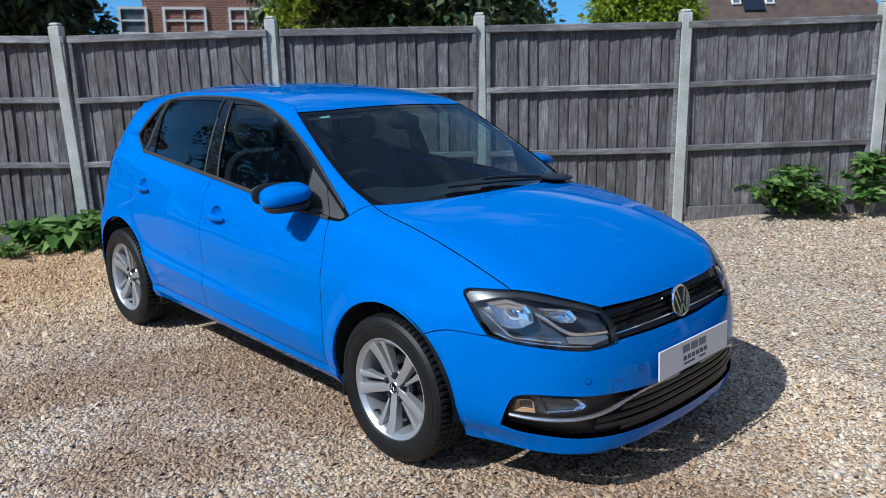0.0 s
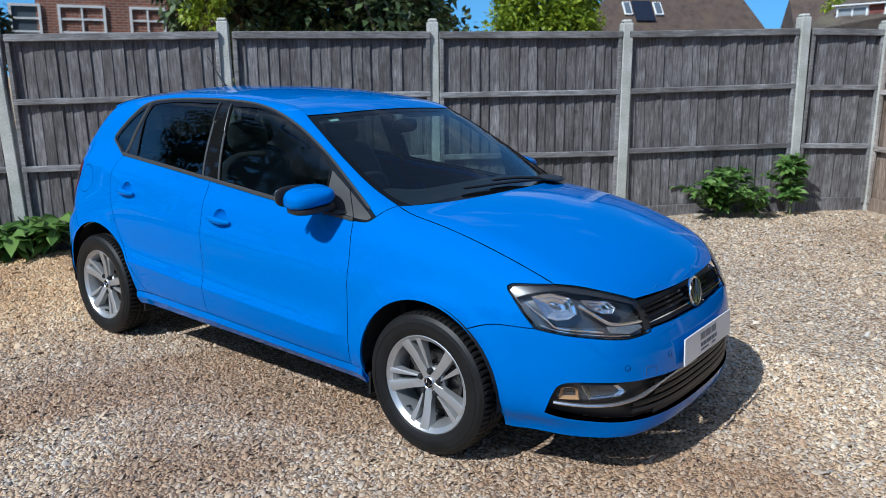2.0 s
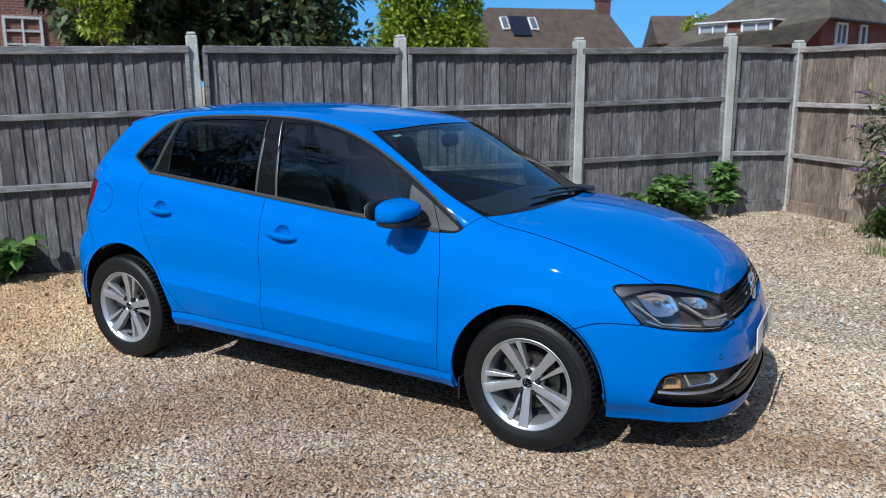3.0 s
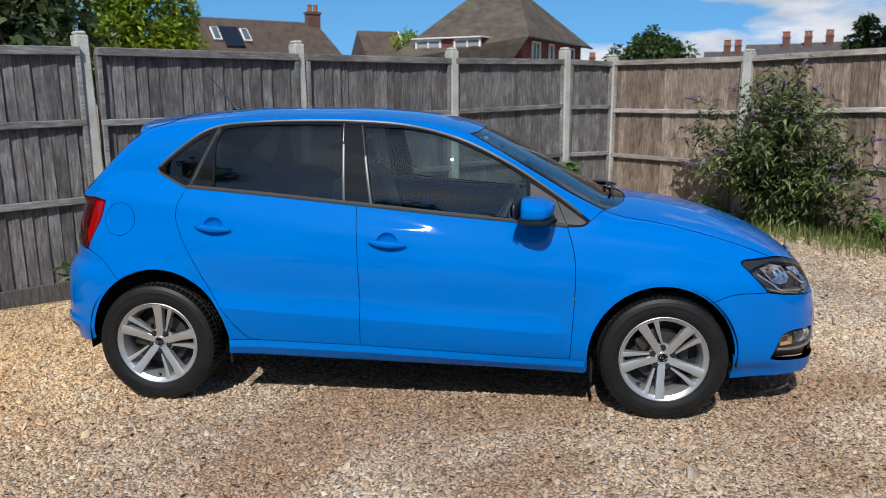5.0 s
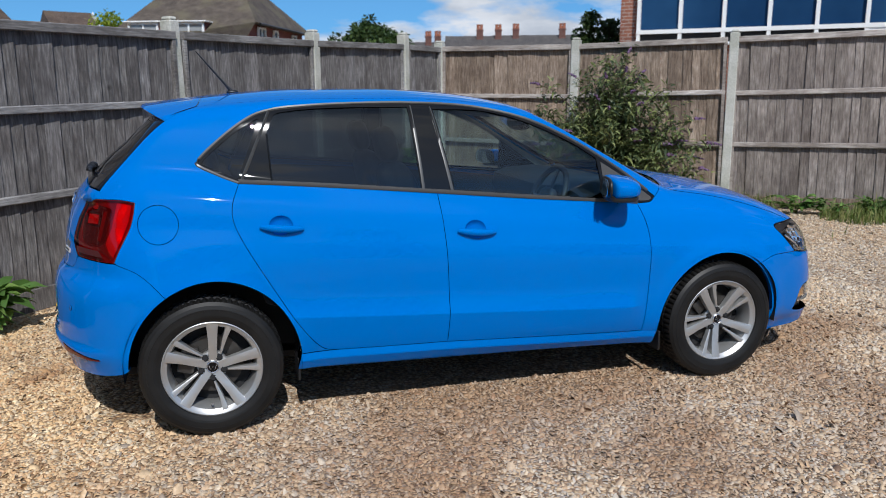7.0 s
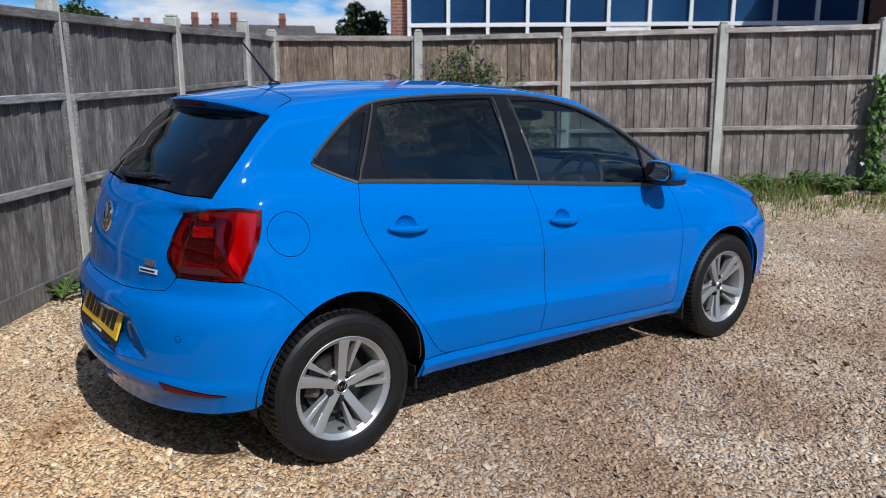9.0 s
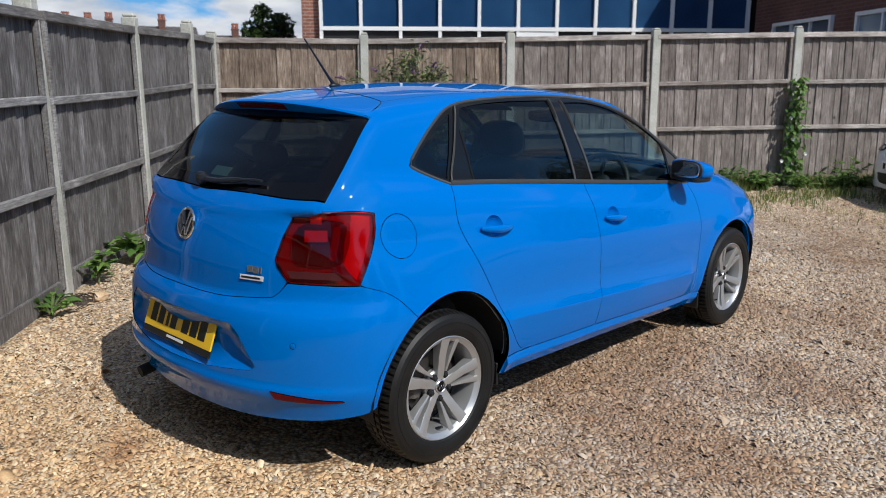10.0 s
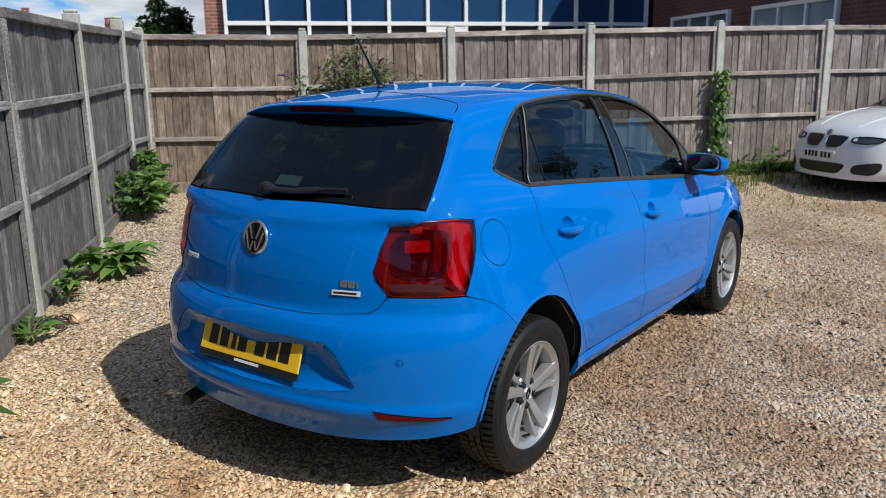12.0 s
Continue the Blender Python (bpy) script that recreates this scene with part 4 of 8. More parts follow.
for k in (1, -1):
    flip, order = np.array((1, k, 1)), slice(None) if k == 1 else slice(None, None, -1)
    p, n, f, rims = lamp_cut
    headlamp = mesh_object("headlamp", (p - n * 0.046) * flip, f[:, order], DARKCHROME, car, n * flip, "swept-back clear headlamp with chrome reflectors")
    mesh_object("lens", p * flip, f[:, order], LENS, headlamp, n * flip)
    r = rims[0]
    e = p[r]
    part("rim", tube((e - n[r] * 0.003) * flip, 0.0028, 6, closed=True), GLOSS_BLACK, headlamp, smooth=True)
    mp, mn, mf, _ = mask_cut
    mesh_object("mask", (mp - mn * 0.007) * flip, mf[:, order], LAMP_MASK, headlamp, mn * flip, "gloss black upper mask of the lamp")
    wp, wn_, wf, _ = winker_cut
    mesh_object("indicator", (wp - wn_ * 0.016) * flip, wf[:, order], RIBBED, headlamp, wn_ * flip, "ribbed clear indicator")
    for outline in REFLECTORS:
        part("reflector", bowl_of(outline, k), SOFT_CHROME, headlamp)
        mid = np.mean(snap(*outline, smooth=False), axis=0)
        mid = mid - normals_at(mid[None])[0] * 0.030
        part("bulb", blob((0.012, 0.012, 0.012), 2, 10, 8, Matrix.Translation(Vector(mid * flip))), LENS, headlamp, smooth=True)
    for pts, w in ((((1.654, -0.749, 0.711), (1.691, -0.742, 0.687), (1.739, -0.728, 0.653), (1.777, -0.713, 0.624), (1.846, -0.66, 0.616), (1.907, -0.598, 0.606)), 0.0030), (((1.822, -0.638, 0.706), (1.859, -0.616, 0.681), (1.897, -0.587, 0.65), (1.924, -0.558, 0.633), (1.955, -0.502, 0.628), (1.98, -0.427, 0.624)), 0.0042), (((1.72, -0.744, 0.632), (1.78, -0.712, 0.613), (1.86, -0.648, 0.600), (1.93, -0.572, 0.589), (1.972, -0.505, 0.583)), 0.0022)):
        ln = snap(*pts)
        part("chrome_trim", tube((ln - normals_at(ln) * 0.012) * flip, w, 6, flat=1.7), SOFT_CHROME, headlamp, smooth=True)

bezel = np.vstack([snap((1.705, -0.745, 0.640), (1.78, -0.70, 0.626), (1.86, -0.64, 0.624), (1.93, -0.565, 0.622), (1.985, -0.45, 0.614)), snap((1.993, -0.43, 0.594), (1.96, -0.52, 0.588), (1.86, -0.645, 0.604), (1.78, -0.705, 0.617), (1.715, -0.742, 0.630))])
bezel_cut = sheet("front", bezel, step=0.02, gap=0.0)
for k, lamp in zip((1, -1), [ob for ob in car.children if ob.name.startswith("headlamp")]):
    p, n, f, rims = bezel_cut
    mesh_object("bezel", (p - n * 0.030) * (1, k, 1), f[:, :: k], LAMP_GREY, lamp, n * np.array((1, k, 1)))

# rear bumper
rb_low = snap((-1.562, -0.815, 0.315), (-1.585, -0.80, 0.298), (-1.65, -0.765, 0.282), (-1.75, -0.66, 0.268), (-1.84, -0.48, 0.258), (-1.895, -0.2, 0.252), (-1.90, 0.0, 0.25))
rb_top = np.vstack([rear_seam[::-1], snap((-1.578, -0.726, 0.757), (-1.666, -0.627, 0.760), (-1.732, -0.532, 0.762))[1:], gate_low[2:]])
rb_arch = arch(-1.213, 0.353, 0.380, 122, 178)
recess = snap((-1.915, 0.0, 0.612), (-1.91, -0.2, 0.612), (-1.885, -0.365, 0.608), (-1.872, -0.405, 0.575), (-1.862, -0.48, 0.468), (-1.868, -0.46, 0.452), (-1.92, -0.2, 0.425), (-1.928, 0.0, 0.42), smooth=False)
rec_loop = np.vstack([recess, (recess * (1, -1, 1))[::-1][1:-1]])
rb = np.vstack([mirrored(rb_top), (rb_arch * (1, -1, 1))[1:], (rb_low * (1, -1, 1))[1:], rb_low[::-1][1:], rb_arch[::-1][1:-1]])
refl = snap((-1.84, -0.535, 0.390), (-1.775, -0.645, 0.376), (-1.69, -0.752, 0.358), (-1.682, -0.757, 0.352), (-1.72, -0.725, 0.346), (-1.78, -0.645, 0.350), (-1.835, -0.552, 0.360))
rear_bumper = panel("rear_bumper", "rear", rb, PAINT, car, holes=[rec_loop, refl, refl * (1, -1, 1)], step=0.024, rim=0.03, gap=0.001)
rec_cut = sheet("rear", rec_loop, step=0.03, gap=-0.001)
p, n, f, rims = rec_cut
depth = np.minimum(away(Round("rear").flat(p), [Round("rear").flat(p[rims[0]])]) * 0.9, 0.034) + 0.003
mesh_object("plate_recess", p - n * depth[:, None], f, PAINT, rear_bumper)
for k in (1, -1):
    cut = sheet("rear", refl, step=0.02, gap=0.001)
    flip, order = np.array((1, k, 1)), slice(None) if k == 1 else slice(None, None, -1)
    mesh_object("reflector", (cut[0] + cut[1] * 0.002) * flip, cut[2][:, order], RED_LENS, rear_bumper, cut[1] * flip, "slim red bumper reflector")

# tail lamps
tl_in = snap((-1.655, -0.624, 1.012), (-1.698, -0.517, 0.99), (-1.725, -0.498, 0.92), (-1.748, -0.485, 0.84), (-1.752, -0.495, 0.815), (-1.732, -0.531, 0.768), smooth=False)
tl_low = snap((-1.732, -0.531, 0.764), (-1.666, -0.627, 0.762), (-1.578, -0.726, 0.760))
TAIL = np.vstack([lamp_top[::-1], tl_in[1:], tl_low[1:], lamp_out[::-1][1:-1]])
tail_cut = sheet("rear", TAIL, step=0.022, gap=0.0015)
inner = snap((-1.66, -0.56, 0.975), (-1.62, -0.622, 0.975), (-1.585, -0.665, 0.965), (-1.600, -0.670, 0.90), (-1.617, -0.674, 0.834), (-1.66, -0.63, 0.822), (-1.710, -0.55, 0.83), (-1.714, -0.528, 0.874), (-1.700, -0.525, 0.93), (-1.66, -0.56, 0.975))
outer = snap((-1.563, -0.664, 0.994), (-1.512, -0.708, 0.992), (-1.526, -0.723, 0.93), (-1.558, -0.723, 0.845), (-1.586, -0.714, 0.778), (-1.602, -0.697, 0.802), (-1.612, -0.681, 0.831), (-1.590, -0.686, 0.896), smooth=False)
outer_cut = sheet("rear", outer, step=0.02, gap=0.0)
inner_cut = sheet("rear", inner, step=0.02, gap=0.0)
core = snap((-1.674, -0.556, 0.941), (-1.627, -0.623, 0.943), (-1.634, -0.632, 0.905), (-1.683, -0.565, 0.902), smooth=False)
core_cut = sheet("rear", core, step=0.015, gap=0.0)
pale = snap((-1.73, -0.528, 0.805), (-1.63, -0.666, 0.804), (-1.614, -0.687, 0.78), (-1.723, -0.544, 0.782), smooth=False)
pale_cut = sheet("rear", pale, step=0.02, gap=0.0)
ribbed_cut = sheet("rear", snap((-1.652, -0.564, 0.987), (-1.629, -0.597, 0.987), (-1.635, -0.601, 0.961), (-1.658, -0.568, 0.961), smooth=False), step=0.012, gap=0.0)
fold_cut = sheet("rear", snap((-1.613, -0.636, 0.952), (-1.596, -0.652, 0.96), (-1.627, -0.661, 0.842), (-1.642, -0.642, 0.842), smooth=False), step=0.02, gap=0.0)
corner_cut = sheet("rear", snap((-1.642, -0.651, 0.812), (-1.612, -0.679, 0.829), (-1.592, -0.708, 0.775), (-1.603, -0.698, 0.782), smooth=False), step=0.02, gap=0.0)
well_cut = sheet("rear", snap((-1.685, -0.531, 0.952), (-1.62, -0.627, 0.95), (-1.63, -0.639, 0.897), (-1.699, -0.541, 0.898), smooth=False), step=0.02, gap=0.0)
for k in (1, -1):
    flip, order = np.array((1, k, 1)), slice(None) if k == 1 else slice(None, None, -1)
    p, n, f, rims = tail_cut
    lamp = mesh_object("tail_lamp", (p - n * 0.014) * flip, f[:, order], RED_BACK, car, n * flip, "dark red wrap-round tail lamp")
    mesh_object("lens", (p + n * 0.003) * flip, f[:, order], RED_GLASS, lamp, n * flip, "glossy red lens")
    part("rim", tube((p[rims[0]] - n[rims[0]] * 0.004) * flip, 0.0020, 6, closed=True), RED_BACK, lamp, smooth=True)
    for name, cut, mat, d in (("brake_chamber", inner_cut, DIMRED, 0.010), ("side_chamber", outer_cut, BRIGHTRED, 0.010), ("core_well", well_cut, DARK, 0.0075), ("brake_core", core_cut, GLOWRED, 0.005), ("ribbed_window", ribbed_cut, GLOWRED, 0.006), ("chamber_fold", fold_cut, FOLDRED, 0.007), ("corner_fold", corner_cut, FOLDRED, 0.006), ("reverse_light", pale_cut, SMOKY, -0.0045)):
        p, n, f, rims = cut
        mesh_object(name, (p - n * d) * flip, f[:, order], mat, lamp, n * flip)
        if name in ("brake_core", "brake_chamber"):
            part("chamber_edge", tube((p[rims[0]] - n[rims[0]] * d) * flip, 0.0016, 5, closed=True), FOLDRED, lamp, smooth=True)

# fuel flap, handles
cap_cut = sheet("x", cap_ring, step=0.03, gap=0.0012)
panel("fuel_flap", None, None, PAINT, car, cut=cap_cut, rim=0.01)
p, n, f, rims = cap_cut
mesh_object("body_patch", p * (1, -1, 1), f[:, ::-1], PAINT, car, n * (1, -1, 1))
for (hx, hz), cup, doors in zip(HANDLES, cups, (front_doors, rear_doors)):
    p, n, f, rims = sheet("x", cup, step=0.008, gap=-0.001)
    r2 = ((p[:, 0] - hx) / 0.049) ** 2 + ((p[:, 2] - hz - 0.004) / 0.040) ** 2
    dish = p - n * (0.026 * np.maximum(1 - r2, 0) ** 0.6)[:, None]
    for k, door in zip((1, -1), doors):
        flip, order = np.array((1, k, 1)), slice(None) if k == 1 else slice(None, None, -1)
        mesh_object("handle_cup", dish * flip, f[:, order], PAINT, door)
        ln = side(*[(hx + 0.092 - 0.178 * t, hz - 0.014 + 0.014 * t - 0.006 * math.sin(math.pi * t)) for t in np.linspace(0, 1, 13)], smooth=False)
        t = np.linspace(0, 1, len(ln))
        out = ln + normals_at(ln) * (0.010 + 0.014 * np.sin(np.pi * t) ** 0.6)[:, None]
        radius = list(0.0135 * np.clip(np.sin(np.pi * (0.06 + 0.88 * t)), 0.2, 1) ** 0.5)
        handle = part("handle", tube(out * flip, radius, 10, flat=1.25), PAINT, door, smooth=True)
        if hx > -0.5:
            part("lock", blob((0.006, 0.004, 0.006), 2, 10, 6, Matrix.Translation((hx - 0.075, (-0.818) * k, hz - 0.002))), SATIN, door, "small round key lock", smooth=True)

# door mirrors
for k in (1, -1):
    mirror = part("door_mirror", blob((0.085, 0.108, 0.049), 2.9, 28, 20, pose(0.622, -0.842 * k, 1.008, 0, 0, -14 * k)), PAINT, car, "blue door mirror with black underside", smooth=True)
    for v in mirror.data.vertices:
        x, y, z = v.co
        s = (x - 0.57) / 0.15
        v.co.z = 1.005 + (z - 1.005) * (1 - 0.28 * max(s, 0)) + 0.012 * (abs(y) - 0.84) / 0.1 * -1
        if x < 0.562:
            v.co.x = 0.562 - (0.562 - x) * 0.25
    part("base", blob((0.078, 0.100, 0.022), 3, 24, 10, pose(0.625, -0.835 * k, 0.962, 4 * k, 0, -14 * k)), BLACK, mirror, smooth=True)
    part("back", blob((0.012, 0.103, 0.0475), 2.9, 28, 10, pose(0.548, -0.846 * k, 1.008, 0, 0, -14 * k)), BLACK, mirror, smooth=True)
    part("mirror_glass", blob((0.004, 0.092, 0.041), 3.5, 24, 10, pose(0.537, -0.848 * k, 1.008, 0, 3, -18 * k)), MIRROR, mirror, smooth=True)
    part("arm", tube([(0.64, -0.78 * k, 0.943), (0.68, -0.745 * k, 0.936), (0.71, -0.705 * k, 0.935)], [0.030, 0.026, 0.028], 10, flat=0.55), BLACK, mirror, smooth=True)
strip("wing_joint", side((0.72, 1.040), (0.776, 0.910)), 0.0025, GLOSS_BLACK, 0.0005)


# badges, plates, small fittings
def disc_badge(at, name, label):
    badge = part(name, lathe([(0.0, -0.006), (0.05, -0.006), (0.0535, 0.0), (0.0, 0.0)], 40, "z"), GLOSS_BLACK, car, label, smooth=True, at=at)
    part("ring", lathe([(0.053, 0.0), (0.061, 0.001), (0.0635, -0.003), (0.0615, -0.010), (0.053, -0.009)], 40, "z", close=True), CHROME, badge, smooth=True)
    for sx in (1, -1):
        part("bar", slab([(0.006 * sx, -0.006), (0.0135 * sx, -0.006), (0.034 * sx, 0.041), (0.024 * sx, 0.047)][:: sx], -0.008, 0.004), CHROME, badge)
        part("bar", slab([(0.017 * sx, -0.047), (0.027 * sx, -0.043), (0.0475 * sx, 0.016), (0.0405 * sx, 0.028)][:: sx], -0.008, 0.004), CHROME, badge)
        part("bar", slab([(0.0115 * sx, -0.048), (0.0205 * sx, -0.047), (0.0065 * sx, -0.010), (0.0008 * sx, -0.016)][:: sx], -0.008, 0.004), CHROME, badge)
    return badge


disc_badge(pose(2.018, 0.0, 0.652, 90 - 12, 0, 90), "front_badge", "round chrome badge on the grille")
disc_badge(pose(-1.838, 0.0, 0.922, 90 - 14, 0, -90), "rear_badge", "round chrome badge on the tailgate")
plate = part("front_plate", boxed((0.522, 0.112, 0.006), pose(2.082, 0.008, 0.466, 90 - 3, 0, 90), 0.002), WHITE_PLATE, car, "white dealer plate with grey lettering")
pz = pose(2.0855, 0.008, 0.466, 90 - 3, 0, 90)


def bars(rows, mat, parent, at, name="bar"):
    """Plain bars in place of writing: (x, y, width, height)."""
    for x, y, w, h in rows:
        part(name, boxed((w, h, 0.0012), at @ Matrix.Translation((x, y, 0))), mat, parent)


bars([(-0.070, 0.024, 0.052, 0.030), (-0.008, 0.024, 0.052, 0.030), (0.054, 0.024, 0.052, 0.030)], GREY_INK, plate, pz)
bars([(-0.078 + 0.031 * i, -0.012, 0.024, 0.017) for i in range(6)], BLUE_INK, plate, pz)
bars([(-0.045, -0.034, 0.080, 0.008), (0.055, -0.034, 0.046, 0.008)], BLUE_INK, plate, pz)
rear_plate = part("rear_plate", boxed((0.522, 0.112, 0.008), pose(-1.892, 0.0, 0.533, 90 - 20, 0, -90), 0.002), YELLOW_PLATE, car, "yellow number plate with black characters")
pz = pose(-1.892, 0.0, 0.533, 90 - 20, 0, -90) @ Matrix.Translation((0, 0, 0.0045))
bars([(-0.195, 0.006, 0.045, 0.074), (-0.135, 0.006, 0.045, 0.074), (-0.082, 0.006, 0.020, 0.074), (-0.035, 0.006, 0.045, 0.074), (0.058, 0.006, 0.050, 0.074), (0.122, 0.006, 0.050, 0.074), (0.184, 0.006, 0.050, 0.074)], INK, rear_plate, pz)
part("plate_holder", boxed((0.524, 0.028, 0.006), pose(-1.892, 0.0, 0.533, 90 - 20, 0, -90) @ Matrix.Translation((0, -0.068, -0.002)), 0.002), BLACK, rear_plate)
bars([(0.0, -0.066, 0.13, 0.010)], WHITE_PLATE, rear_plate, pose(-1.892, 0.0, 0.533, 90 - 20, 0, -90) @ Matrix.Translation((0, 0, 0.003)))
def badge_bar(y, z, wide, high, mat, lift=0.002, label=""):
    q = snap((-1.80, y, z))
    nrm = normals_at(q)[0]
    part("letter_bar", boxed((0.004, wide, high), Matrix.Translation(q[0] + nrm * lift) @ Matrix.Rotation(math.atan2(nrm[1], nrm[0]), 4, "Z") @ Matrix.Rotation(-0.24, 4, "Y"), 0.001), mat, car, label)


for i in range(4):
    badge_bar(0.435 - i * 0.027, 0.803, 0.021, 0.018, LETTER)
for y, wide in ((-0.397, 0.026), (-0.425, 0.023), (-0.448, 0.007)):
    badge_bar(y, 0.801, wide, 0.024, SATIN_BADGE)
badge_bar(-0.405, 0.771, 0.105, 0.018, LETTER, 0.002, "small chrome strip badge")
badge_bar(-0.402, 0.771, 0.085, 0.007, INK, 0.0035)
tow = snap((2.017, -0.456, 0.456), (2.033, -0.407, 0.454), (2.036, -0.409, 0.411), (2.018, -0.462, 0.411), (2.017, -0.456, 0.456), smooth=False)[:-1]
part("tow_cover_joint", tube(tow, 0.0011, 5, closed=True), BLUE_INK, front_bumper)
sensors = [(-1.80, y, 0.56) for y in (-0.62, 0.62)] + [(2.0, y, 0.47) for y in (-0.55, -0.31, 0.31, 0.55)]
for s in sensors:
    q = snap(s)
    nrm = Vector(normals_at(q)[0])
    part("parking_sensor", lathe([(0.0, 0.0015), (0.0095, 0.0015), (0.0115, 0.0)], 18, "z"), PAINT, car, smooth=True, at=Matrix.Translation(q[0]) @ nrm.to_track_quat("Z", "Y").to_matrix().to_4x4())
    part("sensor_ring", lathe([(0.0105, 0.0012), (0.0118, 0.0012), (0.0118, -0.002), (0.0105, -0.002)], 18, "z", close=True), GLOSS_BLACK, car, smooth=True, at=Matrix.Translation(q[0]) @ nrm.to_track_quat("Z", "Y").to_matrix().to_4x4())

# aerial, wipers
aerial = part("aerial", tube([(-1.075, 0.03, 1.44), (-1.10, 0.03, 1.468), (-1.235, 0.02, 1.632)], [0.010, 0.006, 0.003], 8), BLACK, car, "slim black roof aerial", smooth=True)
part("base", blob((0.030, 0.016, 0.012), 2, 16, 8, pose(-1.072, 0.03, 1.437)), BLACK, aerial, smooth=True)
wip = snap((1.075, 0.36, 0.985), (1.06, 0.10, 0.99), (1.04, -0.12, 0.998), (1.015, -0.27, 1.0))
part("wiper", tube(wip + normals_at(wip) * 0.016, [0.010] + [0.007] * (len(wip) - 2) + [0.004], 6), BLACK, car, "black windscreen wiper", smooth=True)
wip = snap((1.07, 0.52, 0.975), (1.055, 0.32, 0.99), (1.03, 0.10, 1.005), (1.02, -0.05, 1.01))
part("wiper", tube(wip + normals_at(wip) * 0.022, [0.014] + [0.008] * (len(wip) - 2) + [0.004], 6), BLACK, car, "black windscreen wiper", smooth=True)
part("scuttle", blob((0.055, 0.16, 0.012), 2.5, 24, 10, pose(1.05, 0.47, 0.992, -5, 10, 14)), BLACK, car, smooth=True)
wip = snap((-1.735, 0.02, 1.075), (-1.73, -0.10, 1.072), (-1.70, -0.26, 1.085), (-1.685, -0.33, 1.082))
rear_wiper = part("rear_wiper", tube(wip + normals_at(wip) * 0.02, [0.022] * 3 + [0.013] * (len(wip) - 12) + [0.007] * 9, 8, flat=0.8), BLACK, car, "black rear wiper", smooth=True)
part("hub", blob((0.022, 0.030, 0.026), 2.4, 16, 10, pose(-1.742, 0.03, 1.085)), BLACK, rear_wiper, smooth=True)
q = snap((-1.71, 0.03, 1.105), (-1.71, -0.09, 1.105), (-1.688, -0.09, 1.145), (-1.688, 0.03, 1.145), smooth=False)
c = sheet("rear", q, step=0.03, gap=0.0)
mesh_object("window_sticker", c[0] - c[1] * 0.004, c[2], GREEN_PAPER, car, label="pale green sticker inside the rear window")
q = snap((0.372, -0.47, 1.32), (0.375, -0.415, 1.322), (0.392, -0.415, 1.315), (0.389, -0.468, 1.312), smooth=False)
c = sheet("x", q, step=0.02, gap=0.0)
mesh_object("window_sticker", c[0] - c[1] * 0.005, c[2], GREEN_PAPER, car, label="small white oval screen sticker")

# wheels
TREAD = 216
bm = bmesh.new()
prof = [(0.203, -0.074), (0.212, -0.086), (0.226, -0.0905), (0.236, -0.0925), (0.258, -0.0925), (0.2585, -0.0940), (0.2625, -0.0940), (0.263, -0.0922), (0.278, -0.0885), (0.2915, -0.0785), (0.2975, -0.064), (0.2995, -0.050), (0.2995, -0.034), (0.292, -0.032), (0.292, -0.026), (0.300, -0.024), (0.300, -0.004), (0.292, -0.003), (0.292, 0.003), (0.300, 0.004), (0.300, 0.024), (0.292, 0.026), (0.292, 0.032), (0.2995, 0.034), (0.2995, 0.050), (0.2975, 0.064), (0.2915, 0.0785), (0.280, 0.088), (0.25, 0.0925), (0.212, 0.086), (0.203, 0.074)]
rings = []
for i in range(TREAD):
    a = 2 * math.pi * i / TREAD
    row = []
    for j, (r, y) in enumerate(prof):
        if 10 <= j <= 12 or 23 <= j <= 25:
            r -= 0.0075 if i % 3 == 0 else 0
        elif 15 <= j <= 20 and (i + (j > 17)) % 4 == 0:
            r -= 0.005
        b = a + 0.02 * (abs(y) / 0.09)
        row.append(bm.verts.new((r * math.cos(b), y, r * math.sin(b))))
    rings.append(row)
for i in range(TREAD):
    p, q = rings[i], rings[(i + 1) % TREAD]
    for j in range(len(prof) - 1):
        bm.faces.new((p[j], q[j], q[j + 1], p[j + 1]))
tyre_mesh = part("tyre", bm, RUBBER).data
bpy.data.objects.remove(bpy.data.objects["tyre"])

bm = lathe([(0.197, -0.0745), (0.2035, -0.0815), (0.2085, -0.079), (0.2085, -0.072), (0.203, -0.064), (0.190, -0.060), (0.181, -0.030), (0.178, 0.04), (0.200, 0.076), (0.196, 0.074), (0.172, 0.04), (0.174, -0.030), (0.184, -0.066)], 72, "y", close=True)


def dished(bm):
    """Spokes bow out from the hub to the rim."""
    for v in bm.verts:
        r = math.hypot(v.co.x, v.co.z)
        if v.co.y < -0.03 and r < 0.199:
            v.co.y += 0.020 * (1 - (r / 0.197) ** 2) - 0.006 * (r / 0.197) ** 6
    return bm


lay = Matrix.Rotation(math.pi / 2, 4, "X")
spoke_meshes = []
for shape, deep, high, bev in (([(-0.017, 0.022), (0.023, 0.022), (0.0215, 0.07), (0.0245, 0.12), (0.0325, 0.1965), (-0.0165, 0.1965), (-0.0125, 0.12), (-0.0135, 0.07)], 0.026, 0.0700, 0.0045), ([(0.0285, 0.046), (0.0395, 0.054), (0.0615, 0.115), (0.0885, 0.174), (0.0640, 0.1855), (0.0465, 0.120)], 0.026, 0.0680, 0.0045)):
    ob = part("spoke", dished(slab(shape, deep, high, None, lay, bev)), ALLOY, None, smooth=True)
    spoke_meshes.append(ob.data)
    bpy.data.objects.remove(ob)
